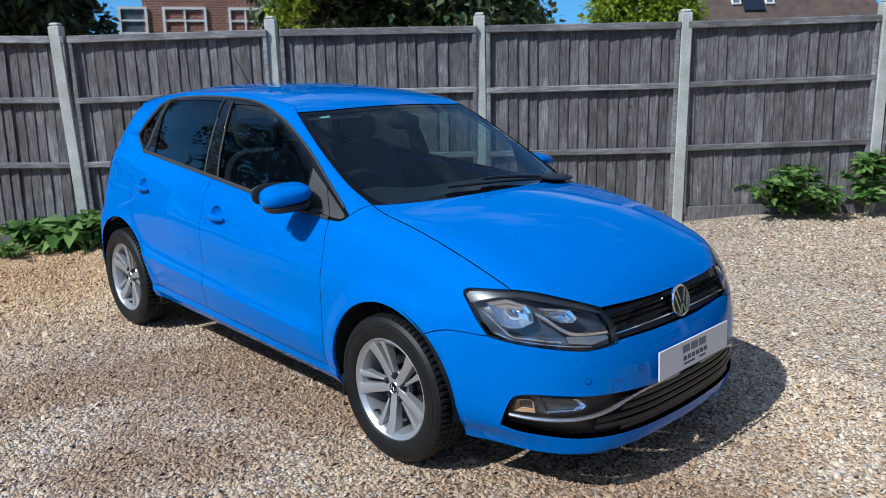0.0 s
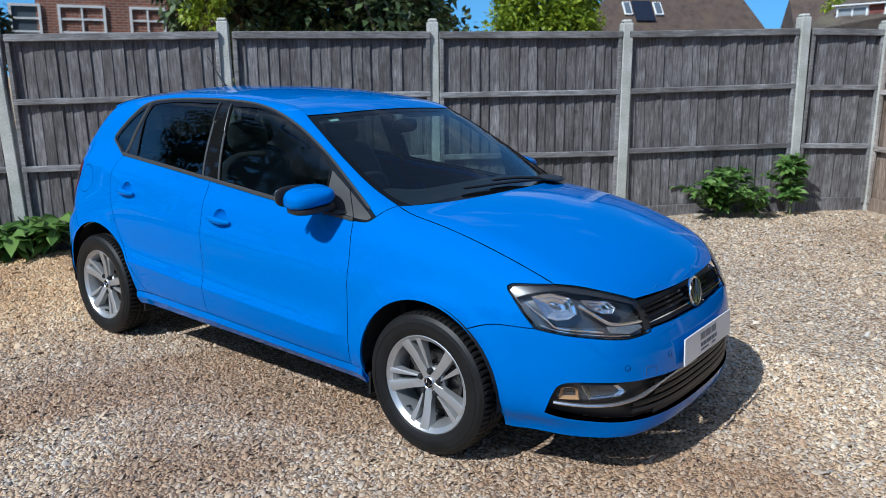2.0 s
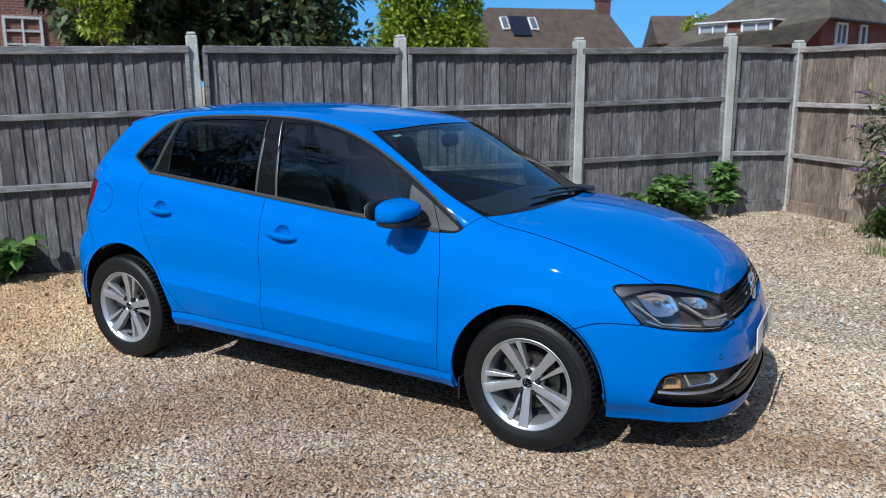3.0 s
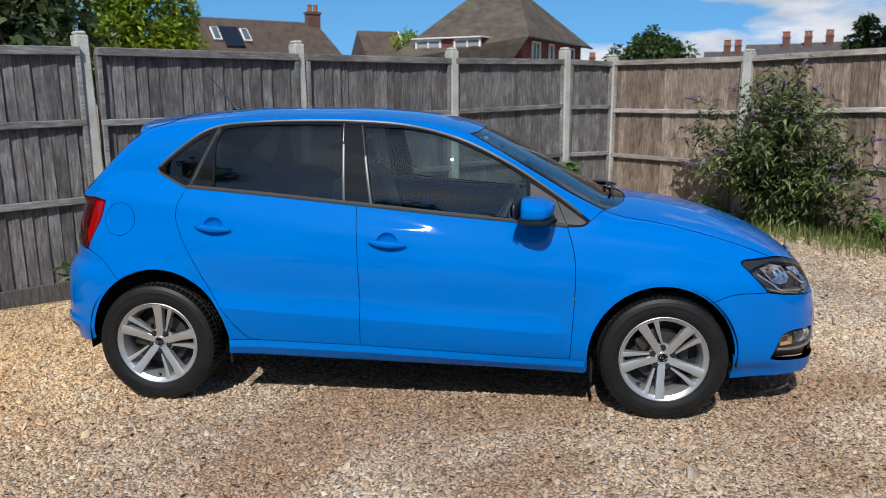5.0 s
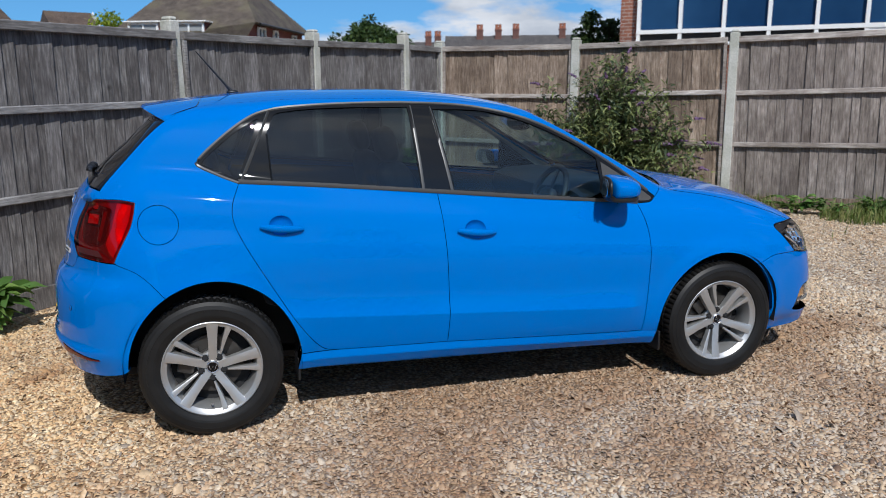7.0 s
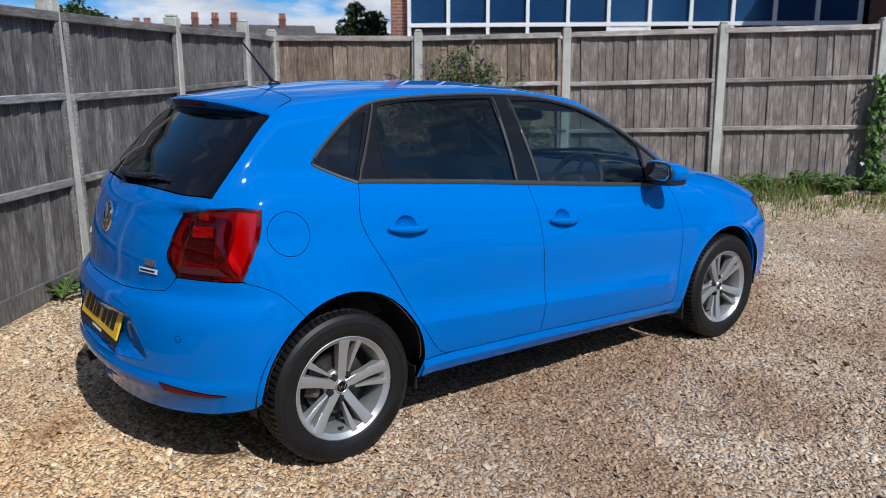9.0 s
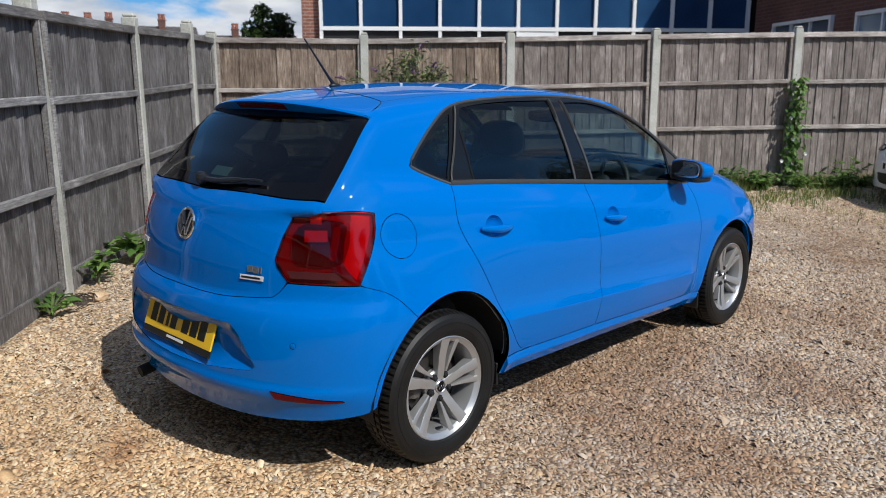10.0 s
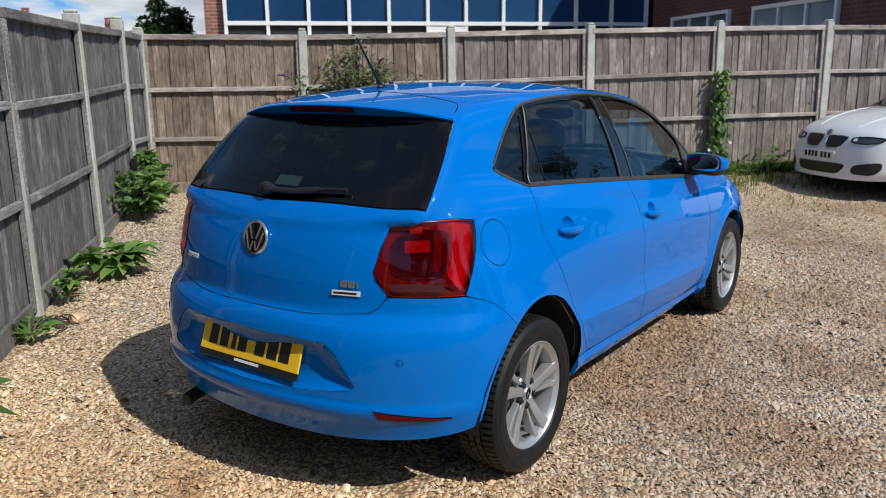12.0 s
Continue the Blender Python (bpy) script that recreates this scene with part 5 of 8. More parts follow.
lathe([(0.0, -0.040), (0.040, -0.040), (0.058, -0.037), (0.064, -0.030), (0.064, -0.01), (0.0, -0.01)], 40, "y", bm)
rim_mesh = part("wheel", bm, ALLOY, None, smooth=True).data
bpy.data.objects.remove(bpy.data.objects["wheel"])
for x, k, spin in ((HUB_X, 1, 36), (-HUB_X, 1, 0), (HUB_X, -1, 12), (-HUB_X, -1, 50)):
    wheel = new("wheel", rim_mesh)
    wheel.parent = car
    wheel.matrix_basis = pose(x, -0.733 * k, HUB_Z, 0, 0, 0 if k == 1 else 180) @ Matrix.Rotation(radians(spin), 4, "Y")
    wheel["label"] = "silver five-spoke alloy wheel"
    for i in range(5):
        for me in spoke_meshes:
            spoke = new("spoke", me)
            spoke.parent = wheel
            spoke.matrix_basis = Matrix.Rotation(2 * math.pi * i / 5, 4, "Y")
    tyre = new("tyre", tyre_mesh)
    tyre.parent = wheel
    tyre["label"] = "black treaded tyre"
    part("brake_disc", lathe([(0.0, -0.006), (0.07, -0.006), (0.07, 0.004), (0.128, 0.004), (0.128, 0.016), (0.0, 0.016)], 40, "y"), STEEL, wheel, smooth=True)
    part("caliper", boxed((0.07, 0.05, 0.12), pose(-0.10, 0.0, 0.03, 0, 15, 0), 0.012, 2), STEEL, wheel, smooth=True)
    part("back_plate", lathe([(0.0, 0.03), (0.176, 0.03), (0.176, 0.05), (0.0, 0.05)], 32, "y"), DARK, wheel)
    cap = part("centre_cap", lathe([(0.0, -0.056), (0.022, -0.055), (0.027, -0.050), (0.027, -0.036)], 28, "y"), GLOSS_BLACK, wheel, smooth=True)
    part("ring", lathe([(0.0205, -0.0545), (0.0235, -0.0575), (0.0265, -0.0545), (0.0265, -0.050), (0.0205, -0.050)], 28, "y", close=True), BLADE, cap, smooth=True)
    zig = [(-0.016, 0.010), (-0.008, -0.010), (0.0, 0.004), (0.008, -0.010), (0.016, 0.010)]
    part("emblem", tube([(u, -0.0565, v) for u, v in zig], 0.0017, 5, up=(0, 1, 0)), BLADE, cap)
    for i in range(5):
        a = 2 * math.pi * (i + 0.5) / 5 + math.pi / 2
        part("wheel_nut", lathe([(0.0, -0.050), (0.0075, -0.050), (0.009, -0.047), (0.009, -0.0425), (0.0140, -0.0425), (0.0140, -0.03)], 12, "y"), DARK, wheel, at=Matrix.Translation((0.049 * math.cos(a), -0.009, 0.049 * math.sin(a))))
    part("valve", tube([(-0.012, -0.040, -0.176), (-0.010, -0.070, -0.160)], 0.0055, 8), BLACK, wheel)
    # wheel housing
    bm = bmesh.new()
    rows = []
    for i in range(29):
        a = radians(-8 + 196 * i / 28)
        r = 0.352 if x > 0 else 0.366
        rows.append([bm.verts.new((x * 0.99 + r * math.cos(a), -y * k, max(HUB_Z + 0.012 + r * math.sin(a), 0.17))) for y in (0.796 + 0.030 * min(1.0, max(0.0, 2 * math.sin(a))), 0.77, 0.45)])
        rows[-1].append(bm.verts.new((x * 0.99, -0.45 * k, HUB_Z)))
    for p, q in zip(rows, rows[1:]):
        for j in range(3):
            bm.faces.new((p[j], p[j + 1], q[j + 1], q[j]))
    part("wheel_housing", bm, DARK, car)

# underside
bm = boxed((3.3, 0.96, 0.03), (0.1, 0, 0.225))
box(bm, (1.72, 1.46, 0.03), (0, 0, 0.262))
box(bm, (0.22, 1.30, 0.03), (1.70, 0, 0.25))
box(bm, (0.16, 1.30, 0.03), (-1.62, 0, 0.27))
part("underside", bm, DARK, car)
part("bulkhead", boxed((0.03, 1.30, 0.62), (0.98, 0, 0.58)), DARK, car)
part("exhaust", tube([(-1.5, 0.44, 0.23), (-1.80, 0.44, 0.22), (-1.87, 0.44, 0.205)], 0.026, 14), DARK, car, "dark exhaust pipe under the bumper", smooth=True)
part("mudflap", boxed((0.012, 0.14, 0.10), (-0.872, -0.70, 0.245), 0.004), BLACK, car)
part("mudflap", boxed((0.012, 0.14, 0.10), (0.905, -0.72, 0.215), 0.004), BLACK, car)

# cabin
for y in (-0.36, 0.36):
    seat = part("front_seat", blob((0.25, 0.25, 0.09), 4, 20, 10, pose(0.02, y, 0.52, 0, -8)), FABRIC, car, "dark grey cloth front seat", smooth=True)
    part("backrest", blob((0.075, 0.235, 0.31), 3.6, 20, 14, pose(-0.27, y, 0.81, 0, -17)), FABRIC, seat, smooth=True)
    part("headrest", blob((0.05, 0.125, 0.085), 3, 18, 10, pose(-0.385, y, 1.19, 0, -12)), FABRIC, seat, smooth=True)
bench = part("rear_seat", blob((0.23, 0.58, 0.09), 4, 24, 10, pose(-0.80, 0, 0.55, 0, -8)), FABRIC, car, "dark cloth rear bench seat", smooth=True)
part("backrest", blob((0.07, 0.57, 0.28), 4, 24, 12, pose(-1.10, 0, 0.80, 0, -18)), FABRIC, bench, smooth=True)
for y in (-0.37, 0.37):
    part("headrest", blob((0.04, 0.125, 0.065), 3, 18, 10, pose(-1.20, y, 1.12, 0, -12)), FABRIC, bench, smooth=True)
part("parcel_shelf", boxed((0.40, 1.08, 0.02), (-1.43, 0, 0.99), 0.006), FABRIC, car)
dash_bm = bmesh.new()
rows = []
for i in range(17):
    y = -0.66 + 1.32 * i / 16
    hump = 0.035 * math.exp(-(((y + 0.36) / 0.17) ** 2))
    prof = [(0.98 - 0.12 * y * y, 0.955), (0.80, 0.965 + hump * 0.7), (0.62, 0.955 + hump), (0.545, 0.925 + hump), (0.53, 0.86), (0.60, 0.70), (0.66, 0.5)]
    rows.append([dash_bm.verts.new((x, y, z)) for x, z in prof])
for p, q in zip(rows, rows[1:]):
    for j in range(len(p) - 1):
        dash_bm.faces.new((p[j], p[j + 1], q[j + 1], q[j]))
part("dashboard", dash_bm, DASH, car, "dark grey moulded dashboard", smooth=True)
wheel_at = pose(0.46, -0.36, 0.885, 0, -66, 0)
steering = part("steering_wheel", tube([(0.182 * math.cos(a), 0.182 * math.sin(a), 0) for a in np.linspace(0, 2 * math.pi, 40, endpoint=False)], 0.0165, 10, closed=True), DASH, car, "black steering wheel", smooth=True, at=wheel_at)
part("hub", blob((0.07, 0.075, 0.03), 3, 18, 10), DASH, steering, smooth=True)
for a in (0, 90, 180):
    part("spoke", boxed((0.03, 0.12, 0.012), Matrix.Rotation(radians(a + 90), 4, "Z") @ Matrix.Translation((0, -0.11, 0)), 0.004), SATIN, steering)
part("inner_mirror", blob((0.018, 0.115, 0.036), 3, 20, 10, pose(0.44, 0.0, 1.262, 0, -8, 8)), GLOSS_BLACK, car, "black interior mirror", smooth=True)
for y in (-0.36, 0.34):
    part("sun_visor", boxed((0.14, 0.36, 0.012), pose(0.27, y, 1.318, 0, 20), 0.005), HEADLINER, car)


# ---- the yard ----
CORNER = Vector((1.649, 5.796))
ALONG_A, ALONG_B = Vector((-0.680, -0.733)), Vector((0.744, -0.668))  # the two fences, away from the corner
IN_A, IN_B = Vector((0.733, -0.680)), Vector((-0.668, -0.744))  # and towards the yard


def ease(t):
    t = np.clip(t, 0, 1)
    return t * t * (3 - 2 * t)


def ground_z(x, y):
    """The gravel's height: level under the car, a little higher along the fences."""
    x, y = np.asarray(x, float), np.asarray(y, float)
    dx, dy = x - CORNER.x, y - CORNER.y
    da, db = dx * IN_A.x + dy * IN_A.y, dx * IN_B.x + dy * IN_B.y
    sa = dx * ALONG_A.x + dy * ALONG_A.y
    z = 0.13 * ease(1 - da / 2.0) * ease(1 - (sa - 1.5) / 4.5) + 0.16 * ease(1 - (db - 0.2) / 2.6)
    z = z + 0.012 * np.sin(x * 1.7 + 0.6) * np.sin(y * 1.3 + 1.0) * ease((np.hypot(x, y) - 1.9) / 1.5)
    return np.minimum(z, 0.17)


GRAVEL = material("gravel", (0.4, 0.33, 0.25), 0.9)
cells = node(GRAVEL, "TexVoronoi", Scale=58)
coord = node(GRAVEL, "TexCoord")
link(GRAVEL, coord.outputs["Object"], cells.inputs["Vector"])
sep = node(GRAVEL, "SeparateColor")
link(GRAVEL, cells.outputs["Color"], sep.inputs[0])
STONE_TONES = ((0.0, (0.19, 0.125, 0.085)), (0.12, (0.50, 0.38, 0.25)), (0.30, (0.68, 0.56, 0.41)), (0.44, (0.45, 0.30, 0.19)), (0.58, (0.64, 0.49, 0.32)), (0.74, (0.50, 0.46, 0.41)), (0.88, (0.76, 0.68, 0.55)), (1.0, (0.24, 0.22, 0.21)))
STONE_TONES = tuple((at, tuple(min(v * 1.06, 0.85) for v in c)) for at, c in STONE_TONES)
tone = ramp(GRAVEL, sep.outputs[0], *STONE_TONES)
# gaps between the stones are darkened in the colour itself
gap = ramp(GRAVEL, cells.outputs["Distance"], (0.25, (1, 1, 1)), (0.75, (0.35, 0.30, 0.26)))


def dust(m, colour):
    """Brown dusty patches, most where cars drive, beside the parked car."""
    c = node(m, "TexCoord")
    sp = node(m, "SeparateXYZ")
    link(m, c.outputs["Object"], sp.inputs[0])
    drive = node(m, "MapRange")
    for key, v in (("From Min", 1.2), ("From Max", -0.9), ("To Min", -0.07), ("To Max", 0.095)):
        drive.inputs[key].default_value = v
    link(m, sp.outputs[1], drive.inputs[0])
    both = node(m, "Math", operation="ADD")
    link(m, noise_of(m, 0.75, 6, 0.62), both.inputs[0])
    link(m, drive.outputs[0], both.inputs[1])
    # bare soil worn through in short streaks beside the doors
    for place, turn, size, much in (((-0.31, -1.06, 0), 75, (0.75, 0.40, 1), 0.38), ((-0.46, -1.60, 0), 95, (0.55, 0.34, 1), 0.36), ((0.50, -0.78, 0), 25, (0.65, 0.30, 1), 0.36), ((0.60, -1.45, 0), 60, (0.6, 0.3, 1), 0.24), ((2.38, -0.25, 0), 15, (0.55, 0.28, 1), 0.24), ((-2.10, 0.18, 0), 55, (0.38, 0.18, 1), 0.28)):
        at = node(m, "Mapping")
        at.vector_type = "TEXTURE"
        at.inputs["Location"].default_value, at.inputs["Rotation"].default_value, at.inputs["Scale"].default_value = place, (0, 0, radians(turn)), size
        link(m, c.outputs["Object"], at.inputs["Vector"])
        worn = node(m, "TexGradient")
        worn.gradient_type = "SPHERICAL"
        link(m, at.outputs[0], worn.inputs["Vector"])
        more = node(m, "Math", operation="MULTIPLY_ADD")
        more.inputs[1].default_value = much
        link(m, worn.outputs[1], more.inputs[0])
        link(m, both.outputs[0], more.inputs[2])
        both = more
    fac = ramp(m, both.outputs[0], (0.45, (0, 0, 0)), (0.74, (0.95, 0.95, 0.95)))
    grey = ramp(m, noise_of(m, 0.4, 3), (0.42, (1.04, 1.0, 0.94)), (0.62, (0.95, 0.96, 0.98)))
    colour = mix(m, 1.0, colour, grey, "MULTIPLY")
    # fresher, more golden stones behind the car and along the grey fence
    fresh = node(m, "MapRange")
    for key, v in (("From Min", -0.9), ("From Max", -2.4)):
        fresh.inputs[key].default_value = v
    link(m, sp.outputs[0], fresh.inputs[0])
    colour = mix(m, fresh.outputs[0], colour, mix(m, 1.0, colour, (1.18, 1.06, 0.84), "MULTIPLY"))
    soiled = mix(m, 0.28, mix(m, 1.0, colour, (0.72, 0.585, 0.475), "MULTIPLY"), (0.20, 0.14, 0.094))
    return mix(m, fac, colour, soiled)


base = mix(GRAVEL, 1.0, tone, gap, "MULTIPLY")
base = dust(GRAVEL, base)
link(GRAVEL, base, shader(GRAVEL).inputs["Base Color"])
bump(GRAVEL, cells.outputs["Distance"], 0.9, -0.012)

xs = np.unique(np.concatenate([np.linspace(-300, -12, 14), np.linspace(-12, 12, 121), np.linspace(12, 300, 14)]))
gx, gy = np.meshgrid(xs, xs, indexing="ij")
n = len(xs)
verts = np.column_stack([gx.ravel(), gy.ravel(), ground_z(gx, gy).ravel()])
i = np.arange(n * n).reshape(n, n)
faces = np.column_stack([i[:-1, :-1].ravel(), i[1:, :-1].ravel(), i[1:, 1:].ravel(), i[:-1, 1:].ravel()])
tagged(mesh_object("ground", verts, faces, GRAVEL), "pale tan gravel yard with brown dusty patches", "ground", kind="structure")


def many(name, rings, places, scale, turns, mat, lean=0.0, seed=1):
    """One mesh of many small solids: rings of points, each copied to its place."""
    rng = np.random.default_rng(seed)
    k = len(places)
    kinds = len(rings)
    vs, fs, off = [], [], 0
    which = rng.integers(0, kinds, k)
    for q in range(kinds):
        pts, tris = rings[q]
        sel = np.where(which == q)[0]
        if not len(sel):
            continue
        c, s = np.cos(turns[sel])[:, None], np.sin(turns[sel])[:, None]
        x, y, z = pts[:, 0][None] * scale[sel, 0:1], pts[:, 1][None] * scale[sel, 1:2], pts[:, 2][None] * scale[sel, 2:3]
        tx, ty = rng.normal(0, lean, (len(sel), 1)), rng.normal(0, lean, (len(sel), 1))
        z = z + tx * x + ty * y
        v = np.stack([x * c - y * s + places[sel, 0:1], x * s + y * c + places[sel, 1:2], z + places[sel, 2:3]], 2)
        vs.append(v.reshape(-1, 3))
        f = tris[None] + (np.arange(len(sel)) * len(pts))[:, None, None] + off
        fs.append(f.reshape(-1, 3))
        off += len(sel) * len(pts)
    v, f = np.vstack(vs), np.vstack(fs)
    me = bpy.data.meshes.new(name)
    me.vertices.add(len(v))
    me.vertices.foreach_set("co", v.ravel())
    me.loops.add(len(f) * 3)
    me.loops.foreach_set("vertex_index", f.ravel().astype(np.int32))
    me.polygons.add(len(f))
    me.polygons.foreach_set("loop_start", np.arange(0, len(f) * 3, 3, dtype=np.int32))
    me.materials.append(mat)
    me.update()
    me.validate()
    return new(name, me)


PEBBLE = material("pebble", (0.4, 0.33, 0.25), 0.55)
geo = node(PEBBLE, "NewGeometry")
tone = ramp(PEBBLE, geo.outputs["Random Per Island"], *STONE_TONES)
grime = ramp(PEBBLE, noise_of(PEBBLE, 120, 3), (0.3, (0.78, 0.76, 0.74)), (0.7, (1.06, 1.04, 1.02)))
tone = mix(PEBBLE, 1.0, tone, grime, "MULTIPLY")
tone = dust(PEBBLE, tone)
link(PEBBLE, tone, shader(PEBBLE).inputs["Base Color"])

rng = np.random.default_rng(7)
shapes = []
for s in range(9):
    m = 5 + s % 2
    a = np.linspace(0, 2 * np.pi, m, endpoint=False) + rng.uniform(-0.3, 0.3, m)
    lo = np.column_stack([np.cos(a), np.sin(a), np.full(m, -0.5)]) * rng.uniform(0.8, 1.15, (m, 1))
    lo[:, 2] = -0.5
    a = a + 0.3
    up = np.column_stack([np.cos(a) * 0.72, np.sin(a) * 0.72, np.zeros(m)]) * rng.uniform(0.75, 1.1, (m, 1))
    up[:, 2] = 0.55 + rng.uniform(-0.28, 0.28, m)
    top = np.array([[rng.uniform(-0.2, 0.2), rng.uniform(-0.2, 0.2), 0.8]])
    j = np.arange(m)
    k = (j + 1) % m
    tri = np.vstack([np.column_stack([j, k, m + j]), np.column_stack([k, m + k, m + j]), np.column_stack([m + j, m + k, np.full(m, 2 * m)])])
    shapes.append((np.vstack([lo, up, top]), tri))


def strewn(spacing, keep, seed, grain=None):
    r = np.random.default_rng(seed)
    g = np.arange(-7.5, 9.5, spacing)
    x, y = (v.ravel() for v in np.meshgrid(g, g))
    x, y = x + r.uniform(-0.5, 0.5, len(x)) * spacing, y + r.uniform(-0.5, 0.5, len(x)) * spacing
    dx, dy = x - CORNER.x, y - CORNER.y
    da, db = dx * IN_A.x + dy * IN_A.y, dx * IN_B.x + dy * IN_B.y
    ok = (da > 0.05) & (db > 0.05) & keep(x, y)
    x, y = x[ok], y[ok]
    n = len(x)
    size = r.lognormal(-0.10, 0.33, (n, 1)) * (grain or spacing) * 0.62 * np.column_stack([r.uniform(0.9, 1.45, n), r.uniform(0.6, 1.0, n), r.uniform(0.22, 0.58, n)])
    z = ground_z(x, y) + r.uniform(-0.1, 0.45, n) * size[:, 2]
    return np.column_stack([x, y, z]), size, r.uniform(0, 2 * np.pi, n)


def near_ring(x, y):
    """The stretch of gravel round the car's right side and both ends."""
    car_foot = (np.abs(x) < 1.75) & (y > -0.55)
    return (np.hypot(x / 3.6, (y + 0.35) / 2.7) < 1) & ~car_foot & ~((y > 0.6) & (np.abs(x) < 1.7)) & ((y < 1.4) | (x < 0))


def far_ring(x, y):
    return ~near_ring(x, y) & (np.hypot(x, y) < 8.5) & ~((np.abs(x) < 1.7) & (np.abs(y) < 0.7)) & (y > -3.6)


tagged(many("gravel_stones", shapes, *strewn(0.0150, near_ring, 11), PEBBLE, 0.5, 3), "small angular tan and grey gravel stones", "gravel", kind="stuff")
chips = []
for s in range(8):
    a = np.arange(5) * 2 * np.pi / 5 + rng.uniform(-0.35, 0.35, 5)
    foot = np.column_stack([np.cos(a), np.sin(a), np.full(5, -0.4)]) * rng.uniform(0.8, 1.15, (5, 1))
    ends = np.array([[-0.4, rng.uniform(-0.2, 0.2), 0.75], [0.4, rng.uniform(-0.2, 0.2), 0.6]])
    chips.append((np.vstack([foot, ends]), np.array([(0, 1, 6), (1, 5, 6), (1, 2, 5), (2, 3, 5), (3, 4, 5), (4, 6, 5), (4, 0, 6)])))
tagged(many("gravel_stones", chips, *strewn(0.025, far_ring, 12, 0.0175), PEBBLE, 0.35, 4), "small angular tan and grey gravel stones", "gravel", kind="stuff")


# ---- fences ----
def timber(name, dark, mid, pale, grain=(9, 9, 0.9)):
    m = material(name, mid, 0.85)
    info = node(m, "ObjectInfo")
    c = node(m, "TexCoord")
    mv = node(m, "VectorMath", operation="ADD")
    scl = node(m, "VectorMath", operation="SCALE")
    scl.inputs["Scale"].default_value = 40.0
    link(m, info.outputs["Random"], scl.inputs[0])
    link(m, c.outputs["Object"], mv.inputs[0])
    link(m, scl.outputs[0], mv.inputs[1])
    mp = node(m, "Mapping", Scale=grain)
    link(m, mv.outputs[0], mp.inputs[0])
    fine = node(m, "TexNoise", Scale=9.0, Detail=6, Roughness=0.65)
    link(m, mp.outputs[0], fine.inputs["Vector"])
    blot = node(m, "TexNoise", Scale=2.6, Detail=4, Roughness=0.6)
    link(m, mv.outputs[0], blot.inputs["Vector"])
    base = ramp(m, fine.outputs["Fac"], (0.28, dark), (0.5, mid), (0.72, pale))
    tint = ramp(m, info.outputs["Random"], (0.0, (0.74, 0.72, 0.72)), (0.35, (0.93, 0.92, 0.91)), (0.7, (1.06, 1.05, 1.05)), (1.0, (1.24, 1.25, 1.28)))
    base = mix(m, 1.0, base, tint, "MULTIPLY")
    stain = ramp(m, blot.outputs["Fac"], (0.33, (0.58, 0.55, 0.54)), (0.56, (1.03, 1.03, 1.03)), (0.72, (1.50, 1.51, 1.53)))
    base = mix(m, 0.9, base, stain, "MULTIPLY")
    knots = node(m, "TexVoronoi", Scale=3.2)
    link(m, mv.outputs[0], knots.inputs["Vector"])
    knot = ramp(m, knots.outputs["Distance"], (0.03, (0.25, 0.22, 0.20)), (0.09, (1, 1, 1)))
    base = mix(m, 0.9, base, knot, "MULTIPLY")
    link(m, base, shader(m).inputs["Base Color"])
    bump(m, fine.outputs["Fac"], 0.5, 0.004)
    return m


GREY_WOOD = timber("weathered_grey_wood", (0.050, 0.046, 0.0445), (0.130, 0.121, 0.117), (0.262, 0.249, 0.242))
BROWN_WOOD = timber("weathered_brown_wood", (0.080, 0.056, 0.040), (0.22, 0.163, 0.118), (0.37, 0.305, 0.245))
DRAB_WOOD = timber("weathered_drab_wood", (0.085, 0.070, 0.060), (0.205, 0.174, 0.153), (0.335, 0.30, 0.27))
GREY_RAIL = timber("grey_rail_wood", (0.095, 0.091, 0.087), (0.20, 0.192, 0.185), (0.34, 0.33, 0.315), (0.9, 9, 9))
BROWN_RAIL = timber("brown_rail_wood", (0.18, 0.15, 0.13), (0.34, 0.30, 0.265), (0.50, 0.46, 0.42), (0.9, 9, 9))
CONCRETE = material("concrete", (0.45, 0.44, 0.40), 0.9)
speck = ramp(CONCRETE, noise_of(CONCRETE, 70, 5, 0.7), (0.3, (0.36, 0.35, 0.325)), (0.55, (0.53, 0.52, 0.485)), (0.8, (0.66, 0.65, 0.62)))
algae = ramp(CONCRETE, noise_of(CONCRETE, 3.2, 4), (0.4, (0.78, 0.79, 0.73)), (0.65, (1.08, 1.08, 1.06)))
link(CONCRETE, mix(CONCRETE, 1.0, speck, algae, "MULTIPLY"), shader(CONCRETE).inputs["Base Color"])
bump(CONCRETE, noise_of(CONCRETE, 160, 3), 0.35, 0.003)

rng = np.random.default_rng(21)
board_meshes, brown_boards = [], []
for s in range(12):
    bm = bmesh.new()
    rows = []
    for z in (0.0, 0.35, 0.8, 1.25, 1.70):
        w, o, b = 0.050 + rng.uniform(-0.003, 0.003), rng.uniform(-0.002, 0.002), rng.uniform(-0.004, 0.004)
        k = 1 if s < 6 else -1
        rows.append([bm.verts.new((k * x, y, z)) for x, y in ((-w + o, 0.003 + b), (w + o, (0.012 if s < 6 else 0.016) + b), (w + o, -0.004 + b), (-w + o, -0.003 + b))])
    for p, q in zip(rows, rows[1:]):
        for j in range(4):
            bm.faces.new((p[j], p[(j + 1) % 4], q[(j + 1) % 4], q[j]))
    bm.faces.new(rows[0])
    bm.faces.new(rows[-1][::-1])
    ob = part("board", bm, BROWN_WOOD if s < 6 else GREY_WOOD)
    (brown_boards if s < 6 else board_meshes).append(ob.data)
    bpy.data.objects.remove(ob)


